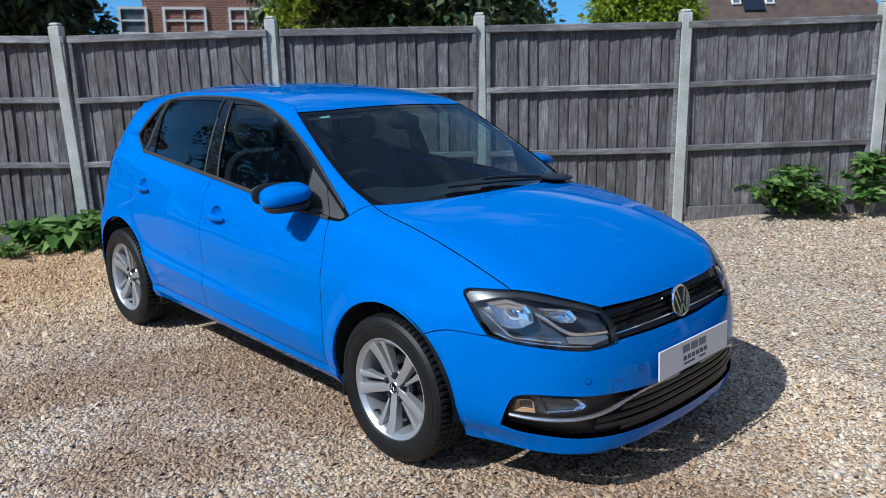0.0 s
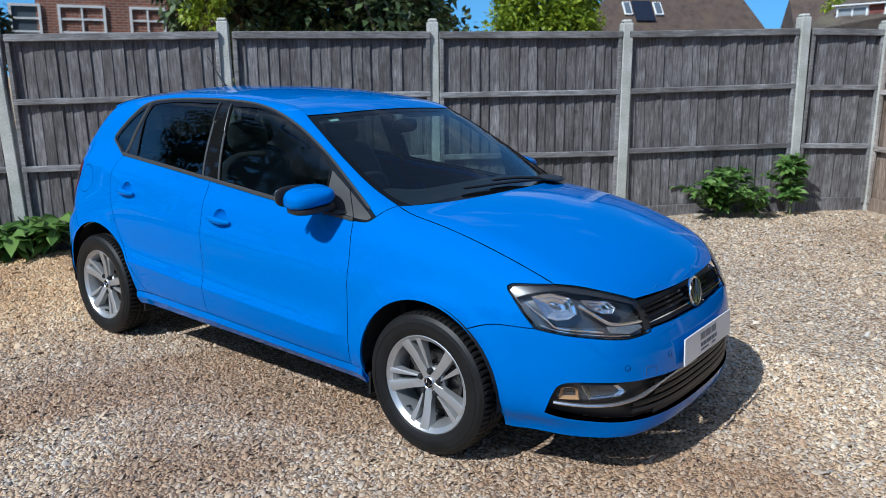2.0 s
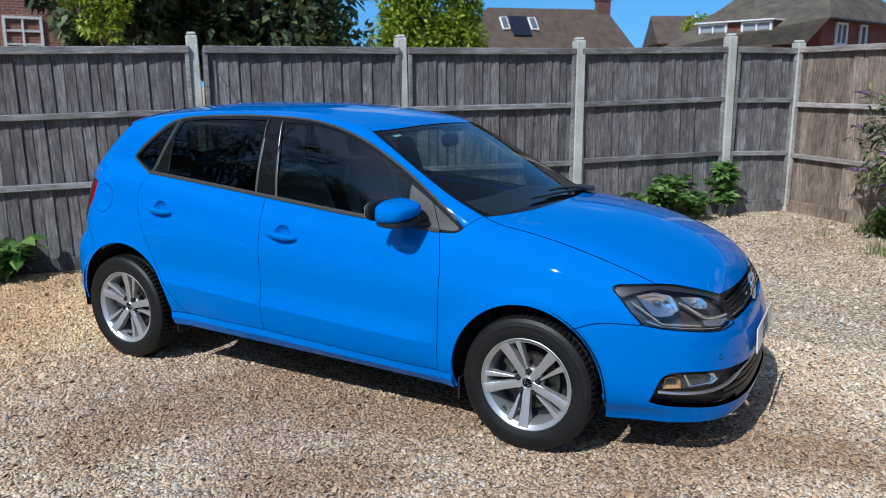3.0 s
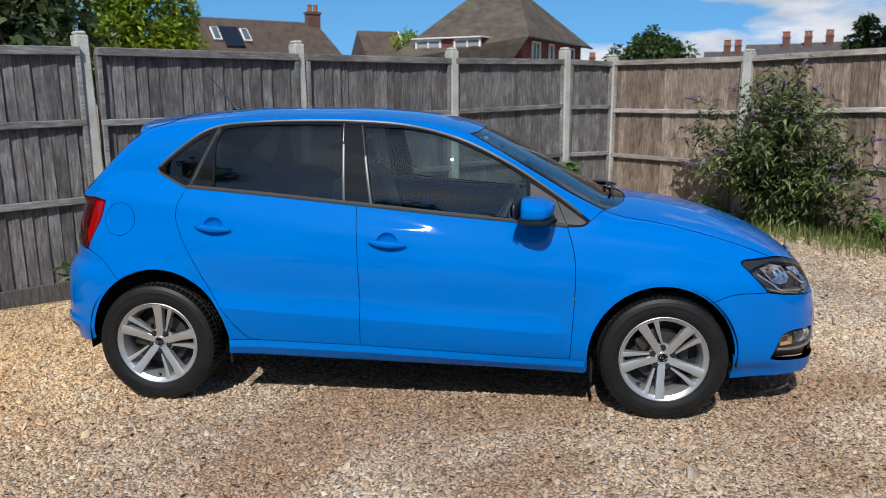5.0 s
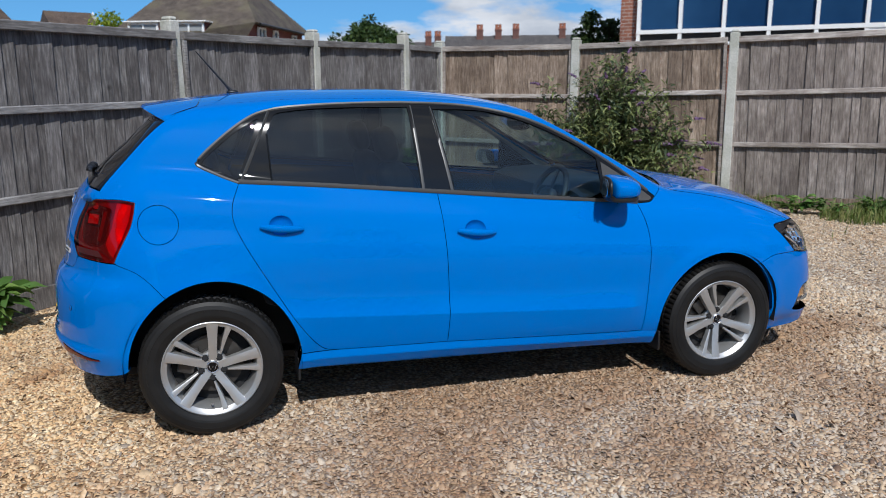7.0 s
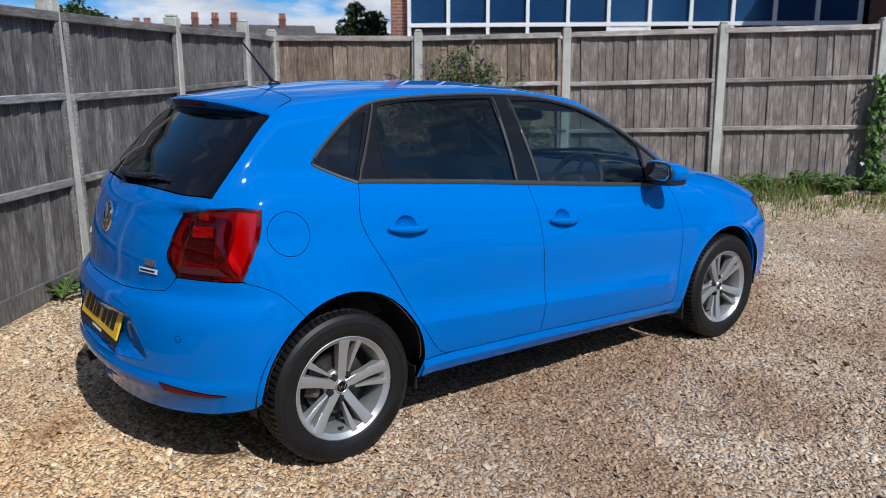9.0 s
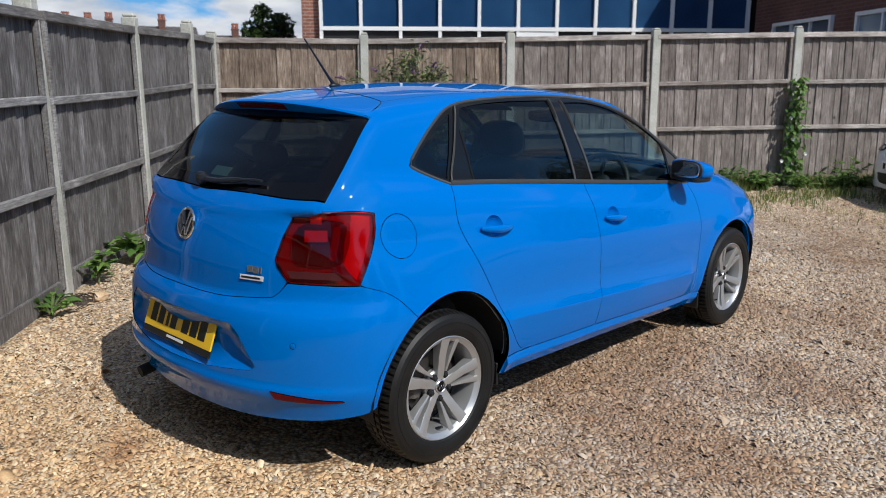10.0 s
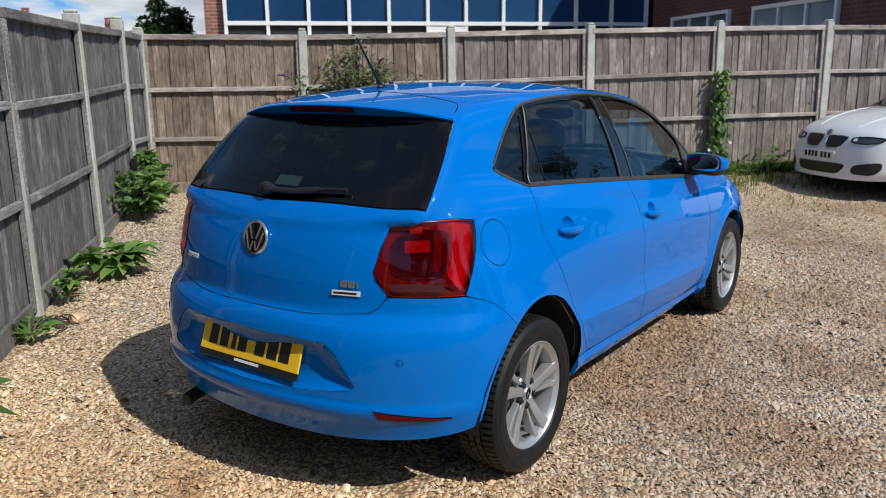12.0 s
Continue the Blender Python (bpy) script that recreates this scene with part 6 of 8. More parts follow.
drab_boards = []
for me in brown_boards:
    me = me.copy()
    me.materials[0] = DRAB_WOOD
    drab_boards.append(me)


def fence_post(fence, at, angle, base, top, lean=(0, 0)):
    h = top - base + 0.25
    bm = boxed((0.095, 0.115, h - 0.03), (0, 0, (h - 0.03) / 2), 0.006)
    box(bm, (0.078, 0.098, 0.03), (0, 0, h - 0.016), 0.011)
    return part("post", bm, CONCRETE, fence, "weathered concrete post", at=pose(at.x, at.y, base - 0.25, lean[0], lean[1], angle))


def fence_panel(fence, a, b, base_a, base_b, cap_a, cap_b, rails, brown, rng):
    """Close boards behind two rails and a capping, between two posts."""
    d = b - a
    length = d.length - 0.085
    angle = math.degrees(math.atan2(d.y, d.x))
    mid = (a + b) / 2
    base = (base_a + base_b) / 2
    slope = math.degrees(math.atan2(cap_b - cap_a, d.length))
    stand = pose(mid.x, mid.y, base, 0, -slope, angle)
    wood, rail_wood = ((brown_boards if brown == 1 else drab_boards), BROWN_RAIL) if brown else (board_meshes, GREY_RAIL)
    cap = (cap_a + cap_b) / 2 - base
    count = max(int(round(length / 0.089)), 1)
    pitch = length / count
    for i in range(count):
        ob = new("board", wood[int(rng.integers(0, len(wood)))])
        ob.parent = fence
        ob.matrix_basis = stand @ pose(-length / 2 + pitch * (i + 0.5), -0.012 + rng.uniform(-0.003, 0.003), 0.09, rng.uniform(-0.2, 0.2), rng.uniform(-0.45, 0.45), rng.uniform(-3, 3)) @ Matrix.Diagonal((pitch / 0.084, 1, (cap - 0.11) / 1.70 * rng.uniform(0.992, 1.0), 1))
    side_y = 0.026
    for z in rails:
        bm = boxed((length, 0.036, 0.052), (0, side_y, z - base), 0.006)
        for v in bm.verts:
            v.co.z += 0.004 * math.sin(v.co.x * 2.1 + z * 7)
        part("rail", bm, rail_wood, fence, at=stand)
    part("capping", boxed((length, 0.055, 0.062), (0, side_y - 0.004, cap - 0.031), 0.005), rail_wood, fence, at=stand)
    part("edge_batten", boxed((0.035, 0.03, cap - 0.10), (length / 2 - 0.02, side_y, cap / 2 + 0.02), 0.004), rail_wood, fence, at=stand)
    part("edge_batten", boxed((0.035, 0.03, cap - 0.10), (-length / 2 + 0.02, side_y, cap / 2 + 0.02), 0.004), rail_wood, fence, at=stand)
    part("gravel_board", boxed((length, 0.026, 0.15), (0, 0.012, 0.055), 0.004), BROWN_WOOD if brown else GREY_WOOD, fence, at=stand)


grey_fence = thing("fence", "weathered grey close-board fence between concrete posts", "fence")
brown_fence = thing("fence", "brownish close-board fence between concrete posts", "fence")
rng = np.random.default_rng(5)
line_a = [CORNER] + [Vector((-2.63 + 1.2253 * k, 1.261 + 1.3207 * k)) for k in (3, 2, 1, 0, -1, -2, -3, -4)]
tops_a = [2.03, 2.085, 2.010, 2.0, 1.985, 1.945, 1.965, 1.955, 1.945]
line_b = [CORNER + ALONG_B * s for s in (0, 1.78, 3.55, 5.34, 7.13, 8.72, 10.5, 12.3, 14.1, 15.9)]
tops_b = [2.03, 2.02, 2.055, 2.095, 2.13, 2.15, 2.15, 2.15, 2.15, 2.15]
ang_a, ang_b = math.degrees(math.atan2(ALONG_A.y, ALONG_A.x)), math.degrees(math.atan2(ALONG_B.y, ALONG_B.x))
caps_a = [1.945, 1.95, 1.905, 1.885, 1.87, 1.83, 1.85, 1.84, 1.83]
leans_a = [(0, 0.2), (0, 0.8), (0.3, 0.3), (1.2, 0.8), (1.2, 1.5), (0.2, 2.7), (0, 0.3), (0, -0.4), (0, 0.2)]  # out of the yard, and along the fence
for p, t, lean_a in zip(line_a, tops_a, leans_a):
    fence_post(grey_fence, p, ang_a, float(ground_z(p.x, p.y)), t, lean_a)
for k, (p, t) in enumerate(zip(line_b, tops_b)):
    if k:
        fence_post(brown_fence, p, ang_b, float(ground_z(p.x, p.y)), t, (rng.uniform(-0.4, 0.4), rng.uniform(-0.4, 0.4)))
for k in range(len(line_a) - 1):
    p, q = line_a[k + 1], line_a[k]
    bp, bq = float(ground_z(p.x, p.y)), float(ground_z(q.x, q.y))
    drop = 2.0 - (tops_a[k] + tops_a[k + 1]) / 2
    fence_panel(grey_fence, q, p, bq, bp, caps_a[k], caps_a[k + 1], (1.335 - drop, 0.765 - drop), 0, rng)
for k in range(len(line_b) - 1):
    p, q = line_b[k], line_b[k + 1]
    lift = (0.0, 0.03, 0.06, 0.10, 0.12, 0.13, 0.13, 0.13, 0.13)[k]
    fence_panel(brown_fence, q, p, float(ground_z(q.x, q.y)), float(ground_z(p.x, p.y)), tops_b[k + 1] - 0.075, tops_b[k] - 0.075, (1.345 + lift, 0.785 + lift), 1 if k < 2 else 2, rng)


# ---- plants ----
def foliage(name, lo, mid, hi, rough=0.5, through=0.35):
    m = material(name, mid, rough)
    b = shader(m)
    g = node(m, "NewGeometry")
    tone = ramp(m, g.outputs["Random Per Island"], (0.0, lo), (0.5, mid), (1.0, hi))
    mottled = ramp(m, noise_of(m, 2.2, 3), (0.3, (0.65, 0.68, 0.62)), (0.7, (1.18, 1.16, 1.1)))
    tone = mix(m, 1.0, tone, mottled, "MULTIPLY")
    link(m, tone, b.inputs["Base Color"])
    glow = node(m, "BsdfTranslucent")
    link(m, tone, glow.inputs[0])
    mx = node(m, "MixShader")
    mx.inputs[0].default_value = through
    link(m, b.outputs[0], mx.inputs[1])
    link(m, glow.outputs[0], mx.inputs[2])
    link(m, mx.outputs[0], m.node_tree.nodes["Material Output"].inputs[0])
    return m


WEED = foliage("weed_leaf", (0.065, 0.14, 0.03), (0.125, 0.24, 0.055), (0.23, 0.36, 0.09))
BUDDLEIA = foliage("buddleia_leaf", (0.05, 0.075, 0.035), (0.125, 0.165, 0.07), (0.33, 0.37, 0.14))
GRASS = foliage("grass_blade", (0.09, 0.14, 0.025), (0.17, 0.23, 0.055), (0.36, 0.34, 0.15), 0.6)
DARK_TREE = foliage("dark_tree_leaf", (0.022, 0.041, 0.015), (0.057, 0.090, 0.031), (0.125, 0.169, 0.062), 0.55, 0.2)
BRIGHT_TREE = foliage("bright_tree_leaf", (0.12, 0.18, 0.012), (0.25, 0.34, 0.022), (0.42, 0.48, 0.045), 0.5, 0.4)
MID_TREE = foliage("mid_tree_leaf", (0.025, 0.05, 0.012), (0.05, 0.09, 0.022), (0.10, 0.15, 0.04), 0.5, 0.3)
BARK = material("bark", (0.09, 0.065, 0.045), 0.9)
link(BARK, ramp(BARK, noise_of(BARK, 12, 5, 0.6, stretch=(1, 1, 0.2)), (0.3, (0.035, 0.026, 0.02)), (0.7, (0.15, 0.115, 0.08))), shader(BARK).inputs["Base Color"])
STEM = material("green_stem", (0.12, 0.16, 0.05), 0.7)
PURPLE = material("purple_blossom", (0.26, 0.11, 0.32), 0.8)
link(PURPLE, ramp(PURPLE, noise_of(PURPLE, 60, 2), (0.3, (0.075, 0.04, 0.085)), (0.7, (0.22, 0.13, 0.24))), shader(PURPLE).inputs["Base Color"])
WHITE_PETAL = material("white_petal", (0.80, 0.80, 0.76), 0.7)


def leaf_mesh(name, places, ways, length, width, mat, parent, seed, droop=0.35, fold=0.2, plain=False):
    """Many pointed leaves as one mesh: each from its place along its way."""
    r = np.random.default_rng(seed)
    p, w = np.array(places), np.array(ways)
    w = w / np.linalg.norm(w, axis=1, keepdims=True)
    n = len(p)
    u = np.tile([0.0, 0.0, 1.0], (n, 1)) + r.normal(0, 0.35, (n, 3))
    s = np.cross(w, u)
    s /= np.maximum(np.linalg.norm(s, axis=1, keepdims=True), 1e-6)
    t = np.cross(s, w)
    l = (length * r.uniform(0.6, 1.25, n))[:, None]
    b = (width * r.uniform(0.7, 1.2, n))[:, None]
    down = np.array([0, 0, -1.0]) * droop * l
    mid1, mid2, tip = p + w * l * 0.35 + down * 0.10, p + w * l * 0.72 + down * 0.4, p + w * l + down
    verts = np.stack([p, mid1 + s * b * 0.5 + t * b * fold, mid1 - s * b * 0.5 + t * b * fold, mid1, mid2 + s * b * 0.36 + t * b * fold * 0.7, mid2 - s * b * 0.36 + t * b * fold * 0.7, mid2, tip], 1).reshape(-1, 3)
    tri = np.array([(0, 3, 1), (0, 2, 3), (1, 3, 6), (1, 6, 4), (3, 2, 5), (3, 5, 6), (4, 6, 7), (6, 5, 7)])
    step = 8
    if plain:
        verts = np.stack([p, mid1 + s * b * 0.5, mid1 - s * b * 0.5, tip], 1).reshape(-1, 3)
        tri, step = np.array([(0, 2, 1), (1, 2, 3)]), 4
    f = (tri[None] + (np.arange(n) * step)[:, None, None]).reshape(-1, 3)
    me = bpy.data.meshes.new(name)
    me.vertices.add(len(verts))
    me.vertices.foreach_set("co", verts.ravel())
    me.loops.add(len(f) * 3)
    me.loops.foreach_set("vertex_index", f.ravel().astype(np.int32))
    me.polygons.add(len(f))
    me.polygons.foreach_set("loop_start", np.arange(0, len(f) * 3, 3, dtype=np.int32))
    me.polygons.foreach_set("use_smooth", [True] * len(f))
    me.materials.append(mat)
    me.update()
    me.validate()
    ob = new(name, me)
    ob.parent = parent
    return ob


def weed(at, spread, height, leaf, count, seed, label, upright=0.5, stems=9):
    r = np.random.default_rng(seed)
    z0 = float(ground_z(*at))
    holder = thing("weed", label, "weed", "weeds along the fence", at=pose(at[0], at[1], z0))
    pts, ways = [], []
    bm = bmesh.new()
    for i in range(stems):
        a = r.uniform(0, 2 * math.pi)
        reach, h = spread * r.uniform(0.2, 1.0), height * r.uniform(0.45, 1.0)
        line = [(reach * t ** (1 + upright) * math.cos(a), reach * t ** (1 + upright) * math.sin(a), h * math.sin(t * 1.45)) for t in np.linspace(0, 1, 6)]
        tube(line, [0.006, 0.005, 0.004, 0.004, 0.003, 0.002], 5, bm)
        for j in range(count // stems):
            t = r.uniform(0.12, 1.0) ** 0.8
            k = t * 5
            q = int(min(k, 4))
            base = Vector(line[q]).lerp(Vector(line[q + 1]), k - q)
            b = a + r.normal(0, 1.2)
            pts.append(base)
            ways.append((math.cos(b), math.sin(b), r.uniform(-0.15, 0.75)))
    tagged(part("stem", bm, STEM, holder, smooth=True), kind="stuff")
    leaf_mesh("leaves", pts, ways, leaf, leaf * 0.46, WEED, holder, seed + 1, 0.3, 0.12)


weed((0.60, 4.42), 0.40, 0.50, 0.13, 480, 1, "leafy green weed clump against the fence", 0.6, 15)
weed((0.90, 4.66), 0.24, 0.30, 0.12, 110, 5, "low green weed beside the fence", 0.4, 8)
weed((1.14, 4.94), 0.24, 0.66, 0.14, 260, 2, "tall green weed against the fence post", 1.2, 8)
weed((-0.62, 3.10), 0.34, 0.24, 0.20, 90, 3, "broad-leaved green weed on the gravel", 0.1, 12)
weed((-1.13, 2.68), 0.15, 0.26, 0.11, 50, 4, "small green weed by the fence post", 0.6, 6)
weed((-1.62, 2.22), 0.18, 0.13, 0.10, 40, 6, "small flat green weed on the gravel", 0.1, 7)
weed((-2.56, 1.06), 0.24, 0.36, 0.20, 90, 7, "broad-leaved green weed under the fence", 0.4, 12)
weed((-3.58, 0.02), 0.28, 0.34, 0.24, 90, 8, "broad-leaved green weed under the fence", 0.3, 12)
weed((-3.72, -0.25), 0.26, 0.30, 0.24, 80, 11, "broad-leaved green weed under the fence", 0.3, 10)
weed((-3.95, -0.50), 0.26, 0.24, 0.20, 80, 9, "low green weeds along the fence foot", 0.2, 12)
weed((-3.75, -0.80), 0.34, 0.12, 0.08, 160, 10, "low green weeds along the fence foot", 0.2, 14)

# a heap of dead brown stalks and a stone by the fence foot
TWIG = material("dead_twig", (0.055, 0.042, 0.034), 0.9)
link(TWIG, ramp(TWIG, noise_of(TWIG, 30, 4), (0.3, (0.02, 0.016, 0.014)), (0.7, (0.10, 0.075, 0.055))), shader(TWIG).inputs["Base Color"])
r = np.random.default_rng(14)
heap = thing("dead_weed", "dark heap of dead stalks on the gravel", "dead weed", at=pose(-1.41, 2.36, float(ground_z(-1.41, 2.36))))
for i in range(26):
    a, b = r.uniform(0, 2 * math.pi), r.uniform(0, 2 * math.pi)
    c = Vector((0.10 * math.cos(a) * r.uniform(0, 1), 0.13 * math.sin(a) * r.uniform(0, 1), r.uniform(0.006, 0.05)))
    half = Vector((math.cos(b), math.sin(b), r.uniform(-0.2, 0.35))) * r.uniform(0.03, 0.09)
    part("stalk", tube([c - half, c + Vector(r.normal(0, 0.008, 3)), c + half], [0.004, 0.005, 0.0025], 5), TWIG, heap)
stone = part("stone", blob((0.055, 0.042, 0.034), 2.3, 12, 8), PEBBLE, None, smooth=False, at=pose(-1.27, 2.33, float(ground_z(-1.27, 2.33)) + 0.02, 12, 8, 30))
for v in stone.data.vertices:
    v.co += Vector(r.normal(0, 0.004, 3))
tagged(stone, "pale rounded stone lying on the gravel", "stone")

# butterfly bush against the brown fence
r = np.random.default_rng(33)
centre = CORNER + ALONG_B * 2.35 + IN_B * 0.42
bush = thing("butterfly_bush", "green butterfly bush with purple flowers against the fence", "bush", at=pose(centre.x, centre.y, float(ground_z(centre.x, centre.y))))
pts, ways, heads = [], [], []
bm = bmesh.new()
for i in range(92):
    a = r.uniform(0, 2 * math.pi)
    across, out = math.cos(a) * r.uniform(0.25, 1.2), (math.sin(a) * 0.5 + 0.15) * r.uniform(0.3, 1.0)
    h = r.uniform(0.7, 2.2) * (1 - 0.30 * abs(across))
    way = Vector((ALONG_B.x, ALONG_B.y, 0)) * across + Vector((IN_B.x, IN_B.y, 0)) * max(out, -0.25)
    line = [way * (t**1.5) + Vector((0, 0, h * (t - 0.22 * t**4))) for t in np.linspace(0, 1, 8)]
    tube(line, [0.012, 0.010, 0.009, 0.007, 0.006, 0.005, 0.004, 0.003], 5, bm)
    for j in range(125):
        t = r.uniform(0.12, 1.0) ** 0.75
        k = min(t * 7, 6.999)
        q = int(k)
        base = line[q].lerp(line[q + 1], k - q) + Vector(r.normal(0, 0.05, 3))
        b = r.uniform(0, 2 * math.pi)
        pts.append(base)
        ways.append((math.cos(b), math.sin(b), r.uniform(-0.5, 0.7)))
    if i % 2 == 0:
        heads.append((line[-1], (line[-1] - line[-2]).normalized()))
part("stem", bm, BARK, bush, smooth=True)
leaf_mesh("leaves", pts, ways, 0.098, 0.027, BUDDLEIA, bush, 34, 0.5, 0.1)
for p, w in heads:
    steps = np.linspace(0, 1, 11)
    bm = tube([p + w * (0.12 * t) + Vector((0, 0, -0.03 * t * t)) for t in steps], [0.005] + [0.017 * (1 - 0.8 * t) for t in steps[1:]], 9)
    for v in bm.verts:
        v.co += Vector(r.normal(0, 0.005, 3))
    part("flower_head", bm, PURPLE, bush)

# bindweed climbing a post
post = CORNER + ALONG_B * 7.13
vine = thing("bindweed", "green bindweed with white flowers climbing the post", "climbing plant", at=pose(post.x, post.y, float(ground_z(post.x, post.y))))
pts, ways = [], []
for i in range(330):
    z = r.uniform(0.05, 1.36)
    wd = 0.066 * (1.15 - 0.5 * z / 1.4)
    a = r.normal(0, wd)
    o = r.uniform(0.03, 0.20)
    pts.append((ALONG_B.x * a + IN_B.x * o, ALONG_B.y * a + IN_B.y * o, z))
    b = r.uniform(0, 2 * math.pi)
    ways.append((math.cos(b) + IN_B.x, math.sin(b) + IN_B.y, r.uniform(-0.7, 0.3)))
leaf_mesh("leaves", pts, ways, 0.075, 0.06, WEED, vine, 41, 0.5, 0.1)
part("stem", tube([(IN_B.x * 0.08 + 0.03 * math.sin(t * 9), IN_B.y * 0.08 + 0.03 * math.cos(t * 7), t * 1.4) for t in np.linspace(0, 1, 14)], 0.006, 5), STEM, vine)
for a, z in ((0.03, 1.26), (0.06, 0.98), (-0.10, 0.86), (0.13, 0.42), (-0.17, 0.33), (0.10, 0.12), (-0.05, 0.60)):
    part("flower", lathe([(0.006, -0.03), (0.012, -0.012), (0.021, 0.0), (0.023, 0.003)], 9, "z"), WHITE_PETAL, vine, at=Matrix.Translation((ALONG_B.x * a + IN_B.x * 0.19, ALONG_B.y * a + IN_B.y * 0.19, z)) @ Vector((IN_B.x, IN_B.y, 0.3)).to_track_quat("Z", "Y").to_matrix().to_4x4())


def grass(count, where, height, seed, name, label):
    g = np.random.default_rng(seed)
    xy = where(g, count)
    x, y = xy[:, 0], xy[:, 1]
    n = len(x)
    z = ground_z(x, y)
    h = height * g.lognormal(0, 0.35, n)
    a = g.uniform(0, 2 * np.pi, n)
    lean = g.uniform(0.1, 0.7, n) * h
    w = g.uniform(0.0025, 0.006, n)
    sx, sy = -np.sin(a) * w, np.cos(a) * w
    p0 = np.column_stack([x + sx, y + sy, z - 0.01])
    p1 = np.column_stack([x - sx, y - sy, z - 0.01])
    p2 = np.column_stack([x + np.cos(a) * lean * 0.35 - sx * 0.8, y + np.sin(a) * lean * 0.35 - sy * 0.8, z + h * 0.6])
    p3 = np.column_stack([x + np.cos(a) * lean * 0.35 + sx * 0.8, y + np.sin(a) * lean * 0.35 + sy * 0.8, z + h * 0.6])
    p4 = np.column_stack([x + np.cos(a) * lean, y + np.sin(a) * lean, z + h * 0.95])
    v = np.stack([p0, p1, p2, p3, p4], 1).reshape(-1, 3)
    f = (np.array([(0, 1, 2), (0, 2, 3), (3, 2, 4)])[None] + (np.arange(n) * 5)[:, None, None]).reshape(-1, 3)
    ob = mesh_object(name, v, f, GRASS, smooth=False)
    return tagged(ob, label, "grass", kind="stuff")


def along_b(g, n):
    s, o = g.uniform(1.3, 13.5, n), np.abs(g.normal(0, 0.42, n)) + 0.04
    clump = np.sin(s * 5.1 + o * 3) + np.sin(s * 2.3 + 1) + np.sin(o * 7 + s) > -0.9 + o * 0.9
    s, o = s[clump], o[clump]
    return np.column_stack([CORNER.x + ALONG_B.x * s + IN_B.x * o, CORNER.y + ALONG_B.y * s + IN_B.y * o])


def verge(g, n):
    s, o = g.uniform(5.2, 13.0, n), 0.5 + np.abs(g.normal(0, 0.65, n))
    clump = np.sin(s * 3.3 + o * 5) + np.sin(s * 7.1 - o * 2) > -0.1
    s, o = s[clump], o[clump]
    return np.column_stack([CORNER.x + ALONG_B.x * s + IN_B.x * o, CORNER.y + ALONG_B.y * s + IN_B.y * o])


grass(26000, along_b, 0.105, 51, "grass", "rough green grass along the brown fence")
grass(7000, verge, 0.06, 52, "grass", "thin straggling grass at the gravel's edge")
for s, o, sp, h, sd in ((3.4, 0.35, 0.32, 0.30, 61), (4.3, 0.30, 0.30, 0.22, 62), (7.7, 0.40, 0.42, 0.36, 63), (8.3, 0.42, 0.40, 0.30, 64), (6.6, 0.35, 0.3, 0.25, 65), (1.55, 0.30, 0.25, 0.3, 66)):
    q = CORNER + ALONG_B * s + IN_B * o
    weed((q.x, q.y), sp, h, 0.10, 110, sd, "green weeds growing through the grass", 0.5, 12)


r = np.random.default_rng(77)
for i in range(14):
    q = CORNER + ALONG_B * (4.6 + 0.42 * i) + IN_B * r.uniform(0.16, 0.40)
    weed((q.x, q.y), r.uniform(0.22, 0.36), r.uniform(0.14, 0.30), 0.075, 190, 80 + i, "low green weeds in the grass along the fence", 0.3, 16)


def tree(at, height, crown, base, seed, mat, label, leaves=5000, leaf=0.16, clumps=70, squash=0.8, spread=None):
    """Tapered trunk, limbs and an uneven crown of many leaves."""
    r = np.random.default_rng(seed)
    holder = thing("tree", label, "tree", at=pose(at[0], at[1], 0))
    bm = bmesh.new()
    top = base + (height - base) * 0.7
    tube([(0.1 * math.sin(t * 4 + seed), 0.1 * math.cos(t * 3 + seed), top * t) for t in np.linspace(0, 1, 7)], [0.22 * (1 - 0.75 * t) * height / 7 for t in np.linspace(0, 1, 7)], 9, bm)
    spots = []
    for i in range(clumps):
        d = Vector(r.normal(0, 1, 3)).normalized()
        q = r.uniform(0.45, 1.0) ** 0.6 * (1 + 0.2 * math.sin(3 * d.x + seed) + 0.15 * math.sin(5 * d.z + 2 * seed))
        c = Vector((d.x * crown * q, d.y * crown * q, base + (height - base) * (0.5 + 0.5 * d.z * q * squash / 0.8)))
        spots.append((c, crown * r.uniform(0.16, 0.34)))
        if i < 16:
            s = Vector((0, 0, top * r.uniform(0.4, 0.95)))
            tube([s, s.lerp(c, 0.5) + Vector((0, 0, 0.15)), c], [0.07 * height / 7, 0.045 * height / 7, 0.012], 6, bm)
    part("trunk", bm, BARK, holder, smooth=True)
    pts, ways = [], []
    for i in range(leaves):
        c, rad = spots[int(r.integers(0, clumps))]
        d = Vector(r.normal(0, 1, 3)).normalized()
        p = c + d * (rad * r.uniform(0.35, 1.0) ** 0.4)
        pts.append(p)
        ways.append(d + Vector(r.normal(0, 0.6, 3)))
    leaf_mesh("crown", pts, ways, leaf, leaf * 0.6, mat, holder, seed + 9, 0.3, 0.1, plain=True)


def polar(eye, az, dist):
    return (eye[0] + dist * math.cos(radians(az)), eye[1] + dist * math.sin(radians(az)))


